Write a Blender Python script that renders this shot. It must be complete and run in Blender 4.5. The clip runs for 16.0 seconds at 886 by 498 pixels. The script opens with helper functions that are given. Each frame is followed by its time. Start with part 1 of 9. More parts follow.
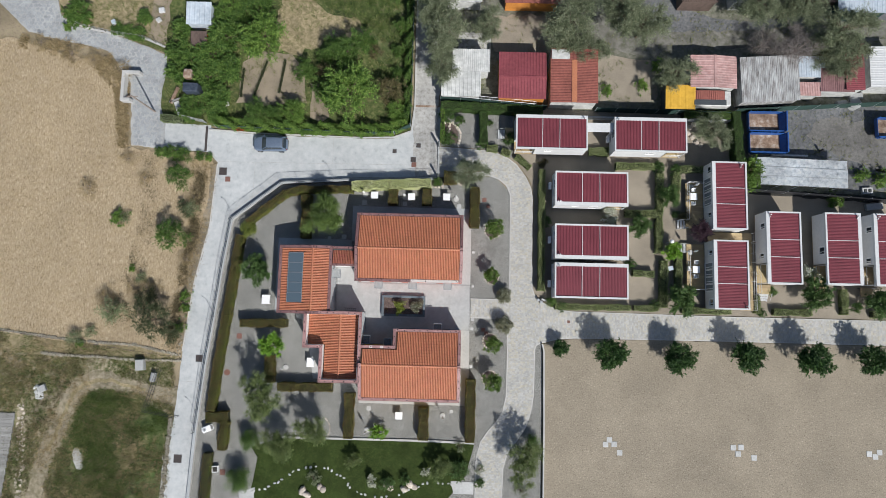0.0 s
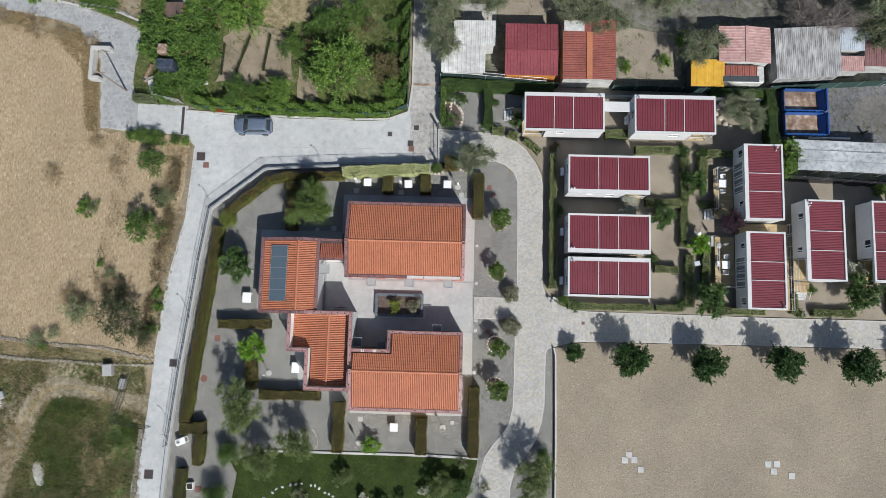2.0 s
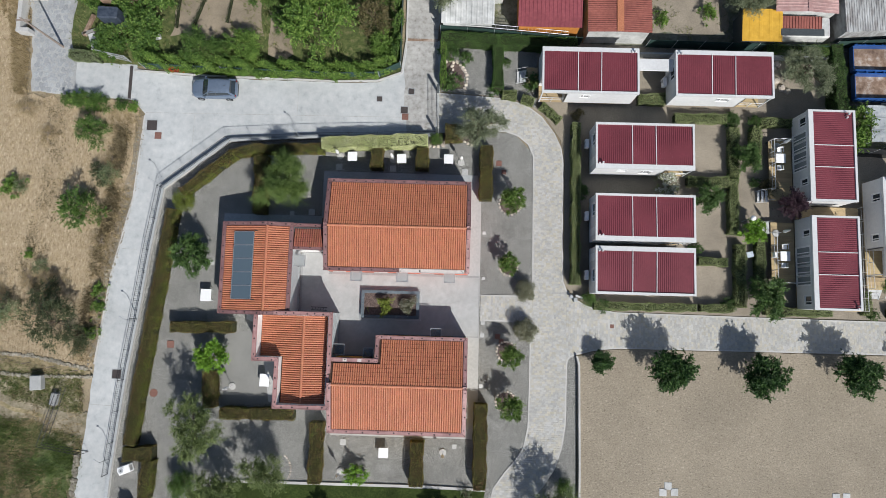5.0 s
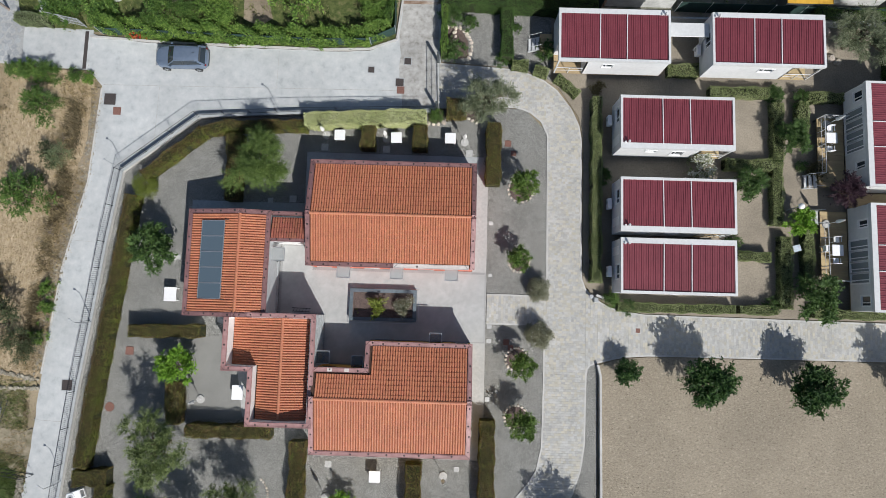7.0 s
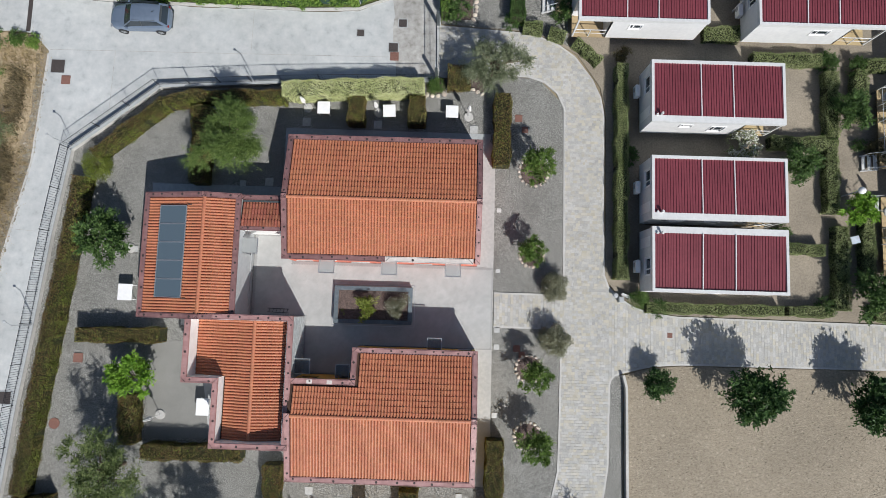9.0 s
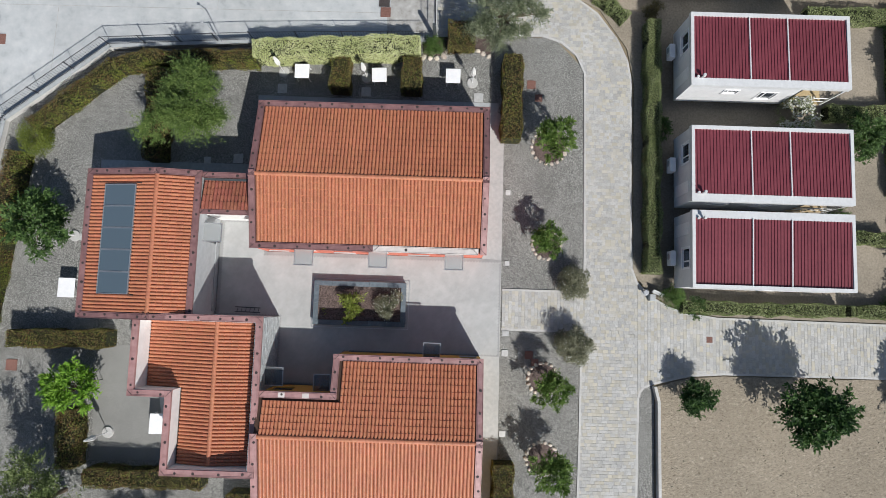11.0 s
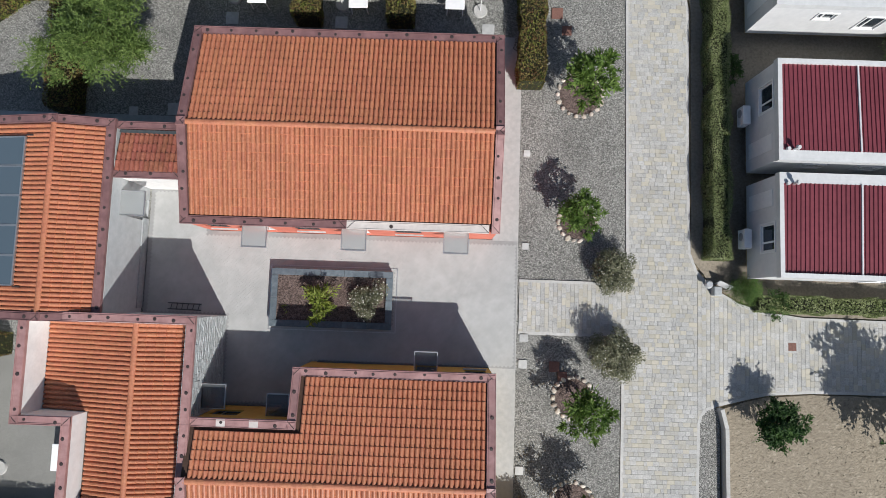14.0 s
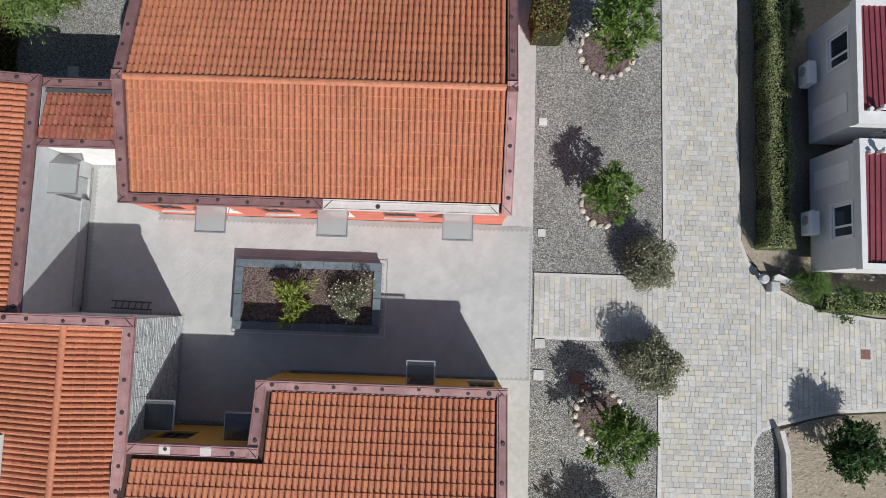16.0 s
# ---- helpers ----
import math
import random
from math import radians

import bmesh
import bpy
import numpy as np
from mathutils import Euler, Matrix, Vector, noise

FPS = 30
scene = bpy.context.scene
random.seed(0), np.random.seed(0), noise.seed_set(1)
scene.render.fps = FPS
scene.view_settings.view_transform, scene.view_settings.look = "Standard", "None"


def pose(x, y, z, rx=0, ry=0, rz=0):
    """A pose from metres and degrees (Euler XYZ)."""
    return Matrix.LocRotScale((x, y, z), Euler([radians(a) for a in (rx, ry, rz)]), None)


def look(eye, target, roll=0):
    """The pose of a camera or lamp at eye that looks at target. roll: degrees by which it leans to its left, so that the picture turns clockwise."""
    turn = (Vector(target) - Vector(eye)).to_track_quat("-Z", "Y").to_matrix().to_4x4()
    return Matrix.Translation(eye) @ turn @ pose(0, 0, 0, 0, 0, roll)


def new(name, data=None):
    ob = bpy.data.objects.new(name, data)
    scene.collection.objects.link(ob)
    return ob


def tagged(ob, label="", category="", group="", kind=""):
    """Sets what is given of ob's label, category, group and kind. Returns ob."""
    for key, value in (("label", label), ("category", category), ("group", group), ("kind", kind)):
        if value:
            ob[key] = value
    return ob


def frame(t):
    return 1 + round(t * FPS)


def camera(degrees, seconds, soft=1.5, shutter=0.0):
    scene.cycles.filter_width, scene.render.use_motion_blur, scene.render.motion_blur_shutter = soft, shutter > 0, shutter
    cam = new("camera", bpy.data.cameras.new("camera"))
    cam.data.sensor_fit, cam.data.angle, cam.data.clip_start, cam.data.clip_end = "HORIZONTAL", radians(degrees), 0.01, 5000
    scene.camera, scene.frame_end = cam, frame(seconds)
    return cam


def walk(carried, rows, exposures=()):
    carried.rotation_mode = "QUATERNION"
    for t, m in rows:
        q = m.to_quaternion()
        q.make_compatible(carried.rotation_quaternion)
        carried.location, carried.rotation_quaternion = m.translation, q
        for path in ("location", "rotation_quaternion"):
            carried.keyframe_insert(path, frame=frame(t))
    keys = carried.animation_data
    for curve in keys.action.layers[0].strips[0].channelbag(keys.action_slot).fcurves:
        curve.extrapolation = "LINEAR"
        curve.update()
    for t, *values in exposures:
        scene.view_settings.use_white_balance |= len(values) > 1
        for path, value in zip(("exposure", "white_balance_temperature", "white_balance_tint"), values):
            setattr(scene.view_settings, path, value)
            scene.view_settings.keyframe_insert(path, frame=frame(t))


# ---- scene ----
cam = camera(73.5, 16.0, soft=0.7)
# seconds, eye x y z, turns about x y z in degrees: a drone sinking straight down, its lens almost plumb
ROWS = [
    (0.0, -0.414, -0.669, 71.916, 5.877, 0.381, 1.490),
    (0.5, -0.153, -0.787, 70.187, 5.988, 0.621, 1.522),
    (1.0, 0.006, -0.854, 68.405, 6.045, 0.775, 1.545),
    (1.5, 0.084, -0.882, 66.586, 6.061, 0.860, 1.562),
    (2.0, 0.099, -0.879, 64.741, 6.048, 0.891, 1.574),
    (2.5, 0.056, -0.853, 62.884, 6.016, 0.882, 1.583),
    (3.0, 0.002, -0.810, 61.022, 5.971, 0.844, 1.591),
    (3.5, -0.085, -0.757, 59.165, 5.922, 0.787, 1.599),
    (4.0, -0.186, -0.697, 57.318, 5.871, 0.717, 1.607),
    (4.5, -0.291, -0.635, 55.488, 5.823, 0.643, 1.617),
    (5.0, -0.395, -0.573, 53.678, 5.778, 0.569, 1.629),
    (5.5, -0.493, -0.514, 51.892, 5.740, 0.498, 1.643),
    (6.0, -0.581, -0.460, 50.131, 5.706, 0.434, 1.660),
    (6.5, -0.657, -0.411, 48.399, 5.678, 0.377, 1.678),
    (7.0, -0.721, -0.368, 46.694, 5.653, 0.329, 1.699),
    (7.5, -0.770, -0.332, 45.019, 5.629, 0.290, 1.721),
    (8.0, -0.807, -0.301, 43.373, 5.606, 0.260, 1.745),
    (8.5, -0.831, -0.276, 41.755, 5.580, 0.237, 1.770),
    (9.0, -0.845, -0.256, 40.166, 5.549, 0.220, 1.794),
    (9.5, -0.850, -0.239, 38.605, 5.513, 0.208, 1.819),
    (10.0, -0.849, -0.227, 37.072, 5.468, 0.200, 1.843),
    (10.5, -0.842, -0.216, 35.567, 5.415, 0.195, 1.866),
    (11.0, -0.833, -0.207, 34.091, 5.352, 0.191, 1.887),
    (11.5, -0.822, -0.200, 32.644, 5.280, 0.189, 1.906),
    (12.0, -0.812, -0.193, 31.228, 5.201, 0.188, 1.923),
    (12.5, -0.802, -0.187, 29.845, 5.117, 0.189, 1.937),
    (13.0, -0.794, -0.183, 28.499, 5.031, 0.193, 1.948),
    (13.5, -0.786, -0.181, 27.194, 4.949, 0.203, 1.957),
    (14.0, -0.777, -0.183, 25.936, 4.878, 0.223, 1.962),
    (14.5, -0.764, -0.190, 24.731, 4.826, 0.257, 1.966),
    (15.0, -0.743, -0.207, 23.586, 4.803, 0.311, 1.969),
    (15.5, -0.710, -0.235, 22.513, 4.822, 0.394, 1.970),
    (16.0, -0.656, -0.280, 21.522, 4.898, 0.514, 1.972),
]
walk(cam, [(t, pose(x, y, z, rx, ry, rz)) for t, x, y, z, rx, ry, rz in ROWS], [(0.0, 0.0), (16.0, 0.0)])

# ---- light ----
SUN = Vector((1.59, -2.70, 2.88)).normalized()
world = bpy.data.worlds.new("sky")
scene.world = world
world.use_nodes = True
wn = world.node_tree.nodes
sky = wn.new("ShaderNodeTexSky")
sky.sky_type, sky.sun_disc = "NISHITA", False
sky.sun_elevation, sky.sun_rotation = math.asin(SUN.z), math.atan2(SUN.x, SUN.y)
world.node_tree.links.new(sky.outputs[0], wn["Background"].inputs[0])
wn["Background"].inputs[1].default_value = 0.075
lamp = bpy.data.lights.new("sun", "SUN")
lamp.energy, lamp.angle, lamp.color = 4.9, radians(0.55), (1.0, 0.98, 0.945)
new("sun", lamp).matrix_world = look(SUN * 120, (0, 0, 0))

from mathutils.geometry import tessellate_polygon

# ---- materials ----
def surf(name, cols, scale=8.0, rough=0.85, big=0.25, big_scale=0.35, bump=0.3, bump_scale=None, dist=0.01, metal=0.0, vary=0.0, kind="noise", stretch=(1, 1, 1), spec=0.4, detail=4, alt=None):
    """Two-scale procedural surface in world metres: cols are blended by a fine pattern and shaded by a coarse one."""
    m = bpy.data.materials.new(name)
    m.use_nodes = True
    nt = m.node_tree
    n, link = nt.nodes, nt.links.new
    b = n["Principled BSDF"]
    b.inputs["Roughness"].default_value, b.inputs["Metallic"].default_value = rough, metal
    b.inputs["Specular IOR Level"].default_value = spec
    geo = n.new("ShaderNodeNewGeometry")
    mp = n.new("ShaderNodeMapping")
    mp.inputs["Scale"].default_value = stretch
    link(geo.outputs["Position"], mp.inputs["Vector"])
    if kind == "cells":
        fine = n.new("ShaderNodeTexVoronoi")
        fine.inputs["Scale"].default_value = scale
        sep = n.new("ShaderNodeSeparateColor")
        link(fine.outputs["Color"], sep.inputs[0])
        value = sep.outputs[0]
        relief = fine.outputs["Distance"]
    else:
        fine = n.new("ShaderNodeTexNoise")
        fine.inputs["Scale"].default_value, fine.inputs["Detail"].default_value, fine.inputs["Roughness"].default_value = scale, detail, 0.65
        value = relief = fine.outputs["Fac"]
    link(mp.outputs["Vector"], fine.inputs["Vector"])
    ramp = n.new("ShaderNodeValToRGB")
    lo, hi = (0.05, 0.95) if kind == "cells" else (0.3, 0.7)
    els = ramp.color_ramp.elements
    els[0].position, els[-1].position = lo, hi
    els[0].color, els[-1].color = (*cols[0], 1), (*cols[-1], 1)
    for k, c in enumerate(cols[1:-1], 1):
        e = els.new(lo + (hi - lo) * k / (len(cols) - 1))
        e.color = (*c, 1)
    link(value, ramp.inputs["Fac"])
    out = ramp.outputs["Color"]
    if big:
        coarse = n.new("ShaderNodeTexNoise")
        coarse.inputs["Scale"].default_value, coarse.inputs["Detail"].default_value = big_scale, 5
        coarse.inputs["Roughness"].default_value = 0.6
        link(mp.outputs["Vector"], coarse.inputs["Vector"])
        rng = n.new("ShaderNodeMapRange")
        rng.inputs["From Min"].default_value, rng.inputs["From Max"].default_value = 0.3, 0.7
        rng.inputs["To Min"].default_value, rng.inputs["To Max"].default_value = 1 - big, 1 + big
        link(coarse.outputs["Fac"], rng.inputs["Value"])
        mul = n.new("ShaderNodeVectorMath")
        mul.operation = "SCALE"
        link(out, mul.inputs[0])
        link(rng.outputs["Result"], mul.inputs["Scale"])
        out = mul.outputs["Vector"]
    if vary:
        info = n.new("ShaderNodeObjectInfo")
        add = n.new("ShaderNodeMath")
        link(info.outputs["Random"], add.inputs[0])
        link(geo.outputs["Random Per Island"], add.inputs[1])
        fr = n.new("ShaderNodeMath")
        fr.operation = "FRACT"
        link(add.outputs[0], fr.inputs[0])
        hsv = n.new("ShaderNodeHueSaturation")
        r1 = n.new("ShaderNodeMapRange")
        r1.inputs["To Min"].default_value, r1.inputs["To Max"].default_value = 1 - vary, 1 + vary
        link(fr.outputs[0], r1.inputs["Value"])
        link(r1.outputs["Result"], hsv.inputs["Value"])
        k7 = n.new("ShaderNodeMath")
        k7.operation = "MULTIPLY"
        k7.inputs[1].default_value = 7.31
        link(fr.outputs[0], k7.inputs[0])
        k8 = n.new("ShaderNodeMath")
        k8.operation = "FRACT"
        link(k7.outputs[0], k8.inputs[0])
        r2 = n.new("ShaderNodeMapRange")
        r2.inputs["To Min"].default_value, r2.inputs["To Max"].default_value = 0.5 - vary * 0.06, 0.5 + vary * 0.06
        link(k8.outputs[0], r2.inputs["Value"])
        link(r2.outputs["Result"], hsv.inputs["Hue"])
        if alt:
            am = n.new("ShaderNodeMix")
            am.data_type = "RGBA"
            k9 = n.new("ShaderNodeMath")
            k9.operation = "MULTIPLY"
            k9.inputs[1].default_value = 0.8
            k10 = n.new("ShaderNodeMath")
            k10.operation = "POWER"
            k10.inputs[1].default_value = 2.2
            link(k8.outputs[0], k10.inputs[0])
            link(k10.outputs[0], k9.inputs[0])
            link(k9.outputs[0], am.inputs[0])
            link(out, am.inputs[6])
            am.inputs[7].default_value = (*alt, 1)
            out = am.outputs[2]
        link(out, hsv.inputs["Color"])
        out = hsv.outputs["Color"]
    link(out, b.inputs["Base Color"])
    if bump:
        bp = n.new("ShaderNodeBump")
        bp.inputs["Strength"].default_value, bp.inputs["Distance"].default_value = bump, dist
        if bump_scale:
            t2 = n.new("ShaderNodeTexNoise")
            t2.inputs["Scale"].default_value, t2.inputs["Detail"].default_value = bump_scale, 4
            link(mp.outputs["Vector"], t2.inputs["Vector"])
            relief = t2.outputs["Fac"]
        link(relief, bp.inputs["Height"])
        link(bp.outputs["Normal"], b.inputs["Normal"])
    return m


def leafy(name, cols, vary=0.35, rough=0.55, passing=0.25):
    """Leaf surface: colour differs from leaf to leaf, some light passes through."""
    m = bpy.data.materials.new(name)
    m.use_nodes = True
    nt = m.node_tree
    n, link = nt.nodes, nt.links.new
    b = n["Principled BSDF"]
    b.inputs["Roughness"].default_value, b.inputs["Specular IOR Level"].default_value = rough, 0.35
    geo = n.new("ShaderNodeNewGeometry")
    ramp = n.new("ShaderNodeValToRGB")
    els = ramp.color_ramp.elements
    els[0].color, els[-1].color = (*cols[0], 1), (*cols[-1], 1)
    for k, c in enumerate(cols[1:-1], 1):
        els.new(k / (len(cols) - 1)).color = (*c, 1)
    noise_ = n.new("ShaderNodeTexNoise")
    noise_.inputs["Scale"].default_value, noise_.inputs["Detail"].default_value = 1.1, 5
    link(geo.outputs["Position"], noise_.inputs["Vector"])
    mix = n.new("ShaderNodeMath")
    mix.operation = "MULTIPLY_ADD"
    mix.inputs[1].default_value = vary * 2
    link(geo.outputs["Random Per Island"], mix.inputs[0])
    sub = n.new("ShaderNodeMath")
    sub.operation = "SUBTRACT"
    sub.inputs[1].default_value = vary
    link(noise_.outputs["Fac"], sub.inputs[0])
    link(sub.outputs[0], mix.inputs[2])
    link(mix.outputs[0], ramp.inputs["Fac"])
    link(ramp.outputs["Color"], b.inputs["Base Color"])
    tr = n.new("ShaderNodeBsdfTranslucent")
    link(ramp.outputs["Color"], tr.inputs["Color"])
    sh = n.new("ShaderNodeMixShader")
    sh.inputs[0].default_value = passing
    link(b.outputs[0], sh.inputs[1])
    link(tr.outputs[0], sh.inputs[2])
    link(sh.outputs[0], n["Material Output"].inputs["Surface"])
    return m


def glassy(name, col, rough=0.05, cover=1.0):
    m = bpy.data.materials.new(name)
    m.use_nodes = True
    b = m.node_tree.nodes["Principled BSDF"]
    b.inputs["Base Color"].default_value = (*col, 1)
    b.inputs["Roughness"].default_value, b.inputs["Specular IOR Level"].default_value = rough, 0.7
    b.inputs["Alpha"].default_value = cover
    return m


M = {
    "earth": surf("earth", [(0.16, 0.13, 0.09), (0.27, 0.22, 0.15), (0.2, 0.18, 0.1)], 5, big=0.3, bump=0.5, dist=0.03),
    "straw": surf("straw", [(0.19, 0.14, 0.085), (0.37, 0.29, 0.19), (0.44, 0.355, 0.24), (0.60, 0.50, 0.36)], 3.2, big=0.09, big_scale=0.12, bump=1.0, dist=0.09, stretch=(1.7, 0.7, 1), detail=15),
    "old_straw": surf("weedy_straw", [(0.13, 0.125, 0.055), (0.26, 0.215, 0.125), (0.38, 0.31, 0.20)], 1.8, big=0.25, big_scale=0.4, bump=0.9, dist=0.05, detail=12),
    "ash": surf("pale_ash", [(0.20, 0.20, 0.17), (0.40, 0.40, 0.38), (0.52, 0.52, 0.50)], 2.5, big=0.2, bump=0.4, detail=9),
    "lane_gravel": surf("lane_gravel", [(0.085, 0.088, 0.055), (0.15, 0.147, 0.128), (0.215, 0.205, 0.185)], 1.5, big=0.3, big_scale=0.3, bump=0.5, bump_scale=18, dist=0.02, detail=13),
    "grey_board": surf("grey_board", [(0.20, 0.20, 0.19), (0.31, 0.305, 0.295)], 5, big=0.25, bump=0.3, stretch=(1, 6, 1), vary=0.15),
    "blue_tarp": surf("dark_blue_tarp", [(0.025, 0.035, 0.055), (0.06, 0.075, 0.10)], 3, rough=0.5, big=0.2, bump=0.3, bump_scale=5, dist=0.05),
    "wild": surf("wild_grass", [(0.04, 0.055, 0.018), (0.095, 0.105, 0.042), (0.20, 0.175, 0.105), (0.34, 0.30, 0.215), (0.085, 0.095, 0.04)], 1.6, big=0.35, big_scale=0.3, bump=0.8, dist=0.06, detail=12),
    "dust": surf("shed_ground", [(0.085, 0.098, 0.055), (0.16, 0.16, 0.125), (0.24, 0.23, 0.195)], 1.6, big=0.3, big_scale=0.2, bump=0.7, dist=0.04, detail=13),
    "green_meadow": surf("green_meadow", [(0.016, 0.034, 0.008), (0.05, 0.078, 0.02), (0.10, 0.115, 0.045), (0.25, 0.21, 0.135)], 1.3, big=0.4, big_scale=0.3, bump=0.9, dist=0.06, detail=12),
    "track": surf("dirt_track", [(0.10, 0.095, 0.045), (0.20, 0.175, 0.115), (0.29, 0.25, 0.18), (0.37, 0.325, 0.25)], 1.7, big=0.25, bump=0.5, dist=0.04, detail=13),
    "field_stone": surf("field_stone", [(0.14, 0.125, 0.09), (0.24, 0.22, 0.175), (0.36, 0.335, 0.285)], 6, big=0.3, bump=0.5, dist=0.02, vary=0.2),
    "lawn": surf("lawn", [(0.014, 0.026, 0.006), (0.031, 0.049, 0.012), (0.062, 0.076, 0.023)], 9, big=0.35, big_scale=0.5, bump=0.9, dist=0.03, detail=12, spec=0.12),
    "lawn_blade": leafy("lawn_blade", [(0.014, 0.032, 0.006), (0.03, 0.055, 0.012), (0.075, 0.095, 0.03)]),
    "vine_dark": leafy("vine_dark_leaf", [(0.026, 0.068, 0.013), (0.078, 0.155, 0.03), (0.215, 0.32, 0.075)]),
    "soil": surf("garden_soil", [(0.20, 0.165, 0.115), (0.31, 0.26, 0.195)], 14, big=0.25, bump=0.6, dist=0.03, detail=8),
    "undergrowth": surf("undergrowth", [(0.03, 0.045, 0.012), (0.075, 0.1, 0.028), (0.17, 0.155, 0.075)], 2.2, big=0.35, big_scale=0.2, bump=0.8, dist=0.05, detail=9),
    "concrete": surf("road_concrete", [(0.35, 0.365, 0.372), (0.43, 0.45, 0.455), (0.47, 0.485, 0.487), (0.52, 0.53, 0.525)], 1.4, big=0.13, big_scale=0.16, bump=0.2, bump_scale=60, detail=14),
    "old_concrete": surf("old_concrete", [(0.22, 0.21, 0.19), (0.34, 0.333, 0.315), (0.40, 0.395, 0.38), (0.47, 0.465, 0.45)], 2.2, big=0.2, big_scale=0.35, bump=0.3, bump_scale=40, detail=13),
    "flag": surf("flagstone", [(0.25, 0.265, 0.28), (0.31, 0.325, 0.335), (0.38, 0.39, 0.395)], 9, big=0.16, big_scale=0.8, bump=0.5, dist=0.02, vary=0.10, detail=9),
    "mortar": surf("mortar", [(0.30, 0.31, 0.31), (0.40, 0.405, 0.40)], 9, big=0.22, bump=0.4, detail=8),
    "gravel": surf("grey_gravel", [(0.088, 0.09, 0.083), (0.186, 0.186, 0.174), (0.265, 0.263, 0.247), (0.45, 0.445, 0.42)], 30, kind="cells", big=0.15, big_scale=0.5, bump=1.0, dist=0.03),
    "sand": surf("sandy_field", [(0.15, 0.125, 0.09), (0.265, 0.227, 0.172), (0.29, 0.25, 0.19), (0.42, 0.37, 0.295)], 6, big=0.15, big_scale=0.14, bump=1.0, bump_scale=12, dist=0.055, detail=15),
    "yard": surf("yard_dirt", [(0.20, 0.17, 0.13), (0.27, 0.235, 0.185), (0.33, 0.29, 0.235)], 9, big=0.18, big_scale=0.4, bump=0.5, dist=0.02, detail=8),
    "tarmac": surf("worn_tarmac", [(0.075, 0.08, 0.087), (0.13, 0.134, 0.14), (0.185, 0.185, 0.185)], 3, big=0.35, big_scale=0.25, bump=0.3, bump_scale=50, detail=11),
    "paver": surf("paver", [(0.31, 0.315, 0.31), (0.42, 0.42, 0.41), (0.49, 0.49, 0.475)], 16, big=0.1, big_scale=0.5, bump=0.3, dist=0.004, vary=0.12, alt=(0.465, 0.425, 0.34), detail=8),
    "joint": surf("paver_joint", [(0.29, 0.288, 0.27), (0.38, 0.375, 0.355)], 20, big=0.15, bump=0.3),
    "kerb": surf("kerb", [(0.42, 0.415, 0.40), (0.52, 0.515, 0.5)], 8, big=0.15, bump=0.2),
    "slab": surf("court_slab", [(0.385, 0.39, 0.385), (0.45, 0.455, 0.45)], 2.2, big=0.1, big_scale=0.6, bump=0.15, bump_scale=40, dist=0.003, vary=0.02, detail=10),
    "slab_joint": surf("slab_joint", [(0.28, 0.283, 0.28), (0.34, 0.343, 0.34)], 2.2, big=0.1, bump=0.1, detail=8),
    "tile": surf("terracotta", [(0.325, 0.113, 0.058), (0.435, 0.166, 0.09), (0.50, 0.207, 0.118)], 11, big=0.09, big_scale=0.7, rough=0.55, bump=0.2, bump_scale=60, dist=0.004, vary=0.06, spec=0.5, detail=8),
    "old_tile": surf("old_terracotta", [(0.18, 0.062, 0.042), (0.29, 0.10, 0.065), (0.36, 0.14, 0.095)], 9, big=0.15, big_scale=1.2, rough=0.6, bump=0.3, bump_scale=60, dist=0.004, vary=0.13, detail=8),
    "deck": surf("roof_underlay", [(0.05, 0.028, 0.02), (0.09, 0.05, 0.035)], 8, big=0.2, bump=0.2),
    "coping": surf("painted_coping", [(0.27, 0.148, 0.145), (0.345, 0.198, 0.192), (0.41, 0.25, 0.24)], 3, rough=0.45, big=0.18, big_scale=0.8, bump=0.12, bump_scale=8, dist=0.01, spec=0.5, detail=9),
    "coping_dark": surf("dull_coping", [(0.165, 0.085, 0.085), (0.205, 0.11, 0.11), (0.25, 0.14, 0.135)], 3, rough=0.45, big=0.18, big_scale=0.8, bump=0.12, bump_scale=8, dist=0.01, spec=0.5, detail=9),
    "grey_wall": surf("grey_plaster", [(0.40, 0.42, 0.43), (0.48, 0.50, 0.51)], 3, big=0.08, bump=0.12, bump_scale=80, dist=0.003),
    "coping_bare": surf("faded_coping", [(0.55, 0.50, 0.47), (0.66, 0.61, 0.58)], 4, rough=0.45, big=0.12, bump=0.08),
    "tar": surf("tar_spot", [(0.03, 0.022, 0.022), (0.06, 0.045, 0.045)], 30, rough=0.6, big=0.1),
    "white_wall": surf("white_plaster", [(0.70, 0.70, 0.69), (0.80, 0.80, 0.79)], 3, big=0.06, bump=0.12, bump_scale=80, dist=0.003),
    "red_wall": surf("salmon_plaster", [(0.56, 0.155, 0.105), (0.66, 0.21, 0.15)], 3, big=0.08, bump=0.12, bump_scale=80, dist=0.003),
    "ochre_wall": surf("ochre_plaster", [(0.50, 0.30, 0.06), (0.60, 0.37, 0.09)], 3, big=0.08, bump=0.12, bump_scale=80, dist=0.003),
    "stone_clad": surf("split_stone", [(0.25, 0.275, 0.285), (0.40, 0.425, 0.43), (0.50, 0.52, 0.52)], 16, big=0.12, bump=0.7, dist=0.02, vary=0.22, detail=8),
    "plinth": surf("grey_plinth", [(0.32, 0.34, 0.35), (0.42, 0.44, 0.45)], 6, big=0.1, bump=0.2),
    "pavement": surf("light_pavement", [(0.38, 0.385, 0.38), (0.47, 0.47, 0.46)], 5, big=0.1, bump=0.15, bump_scale=50, dist=0.004),
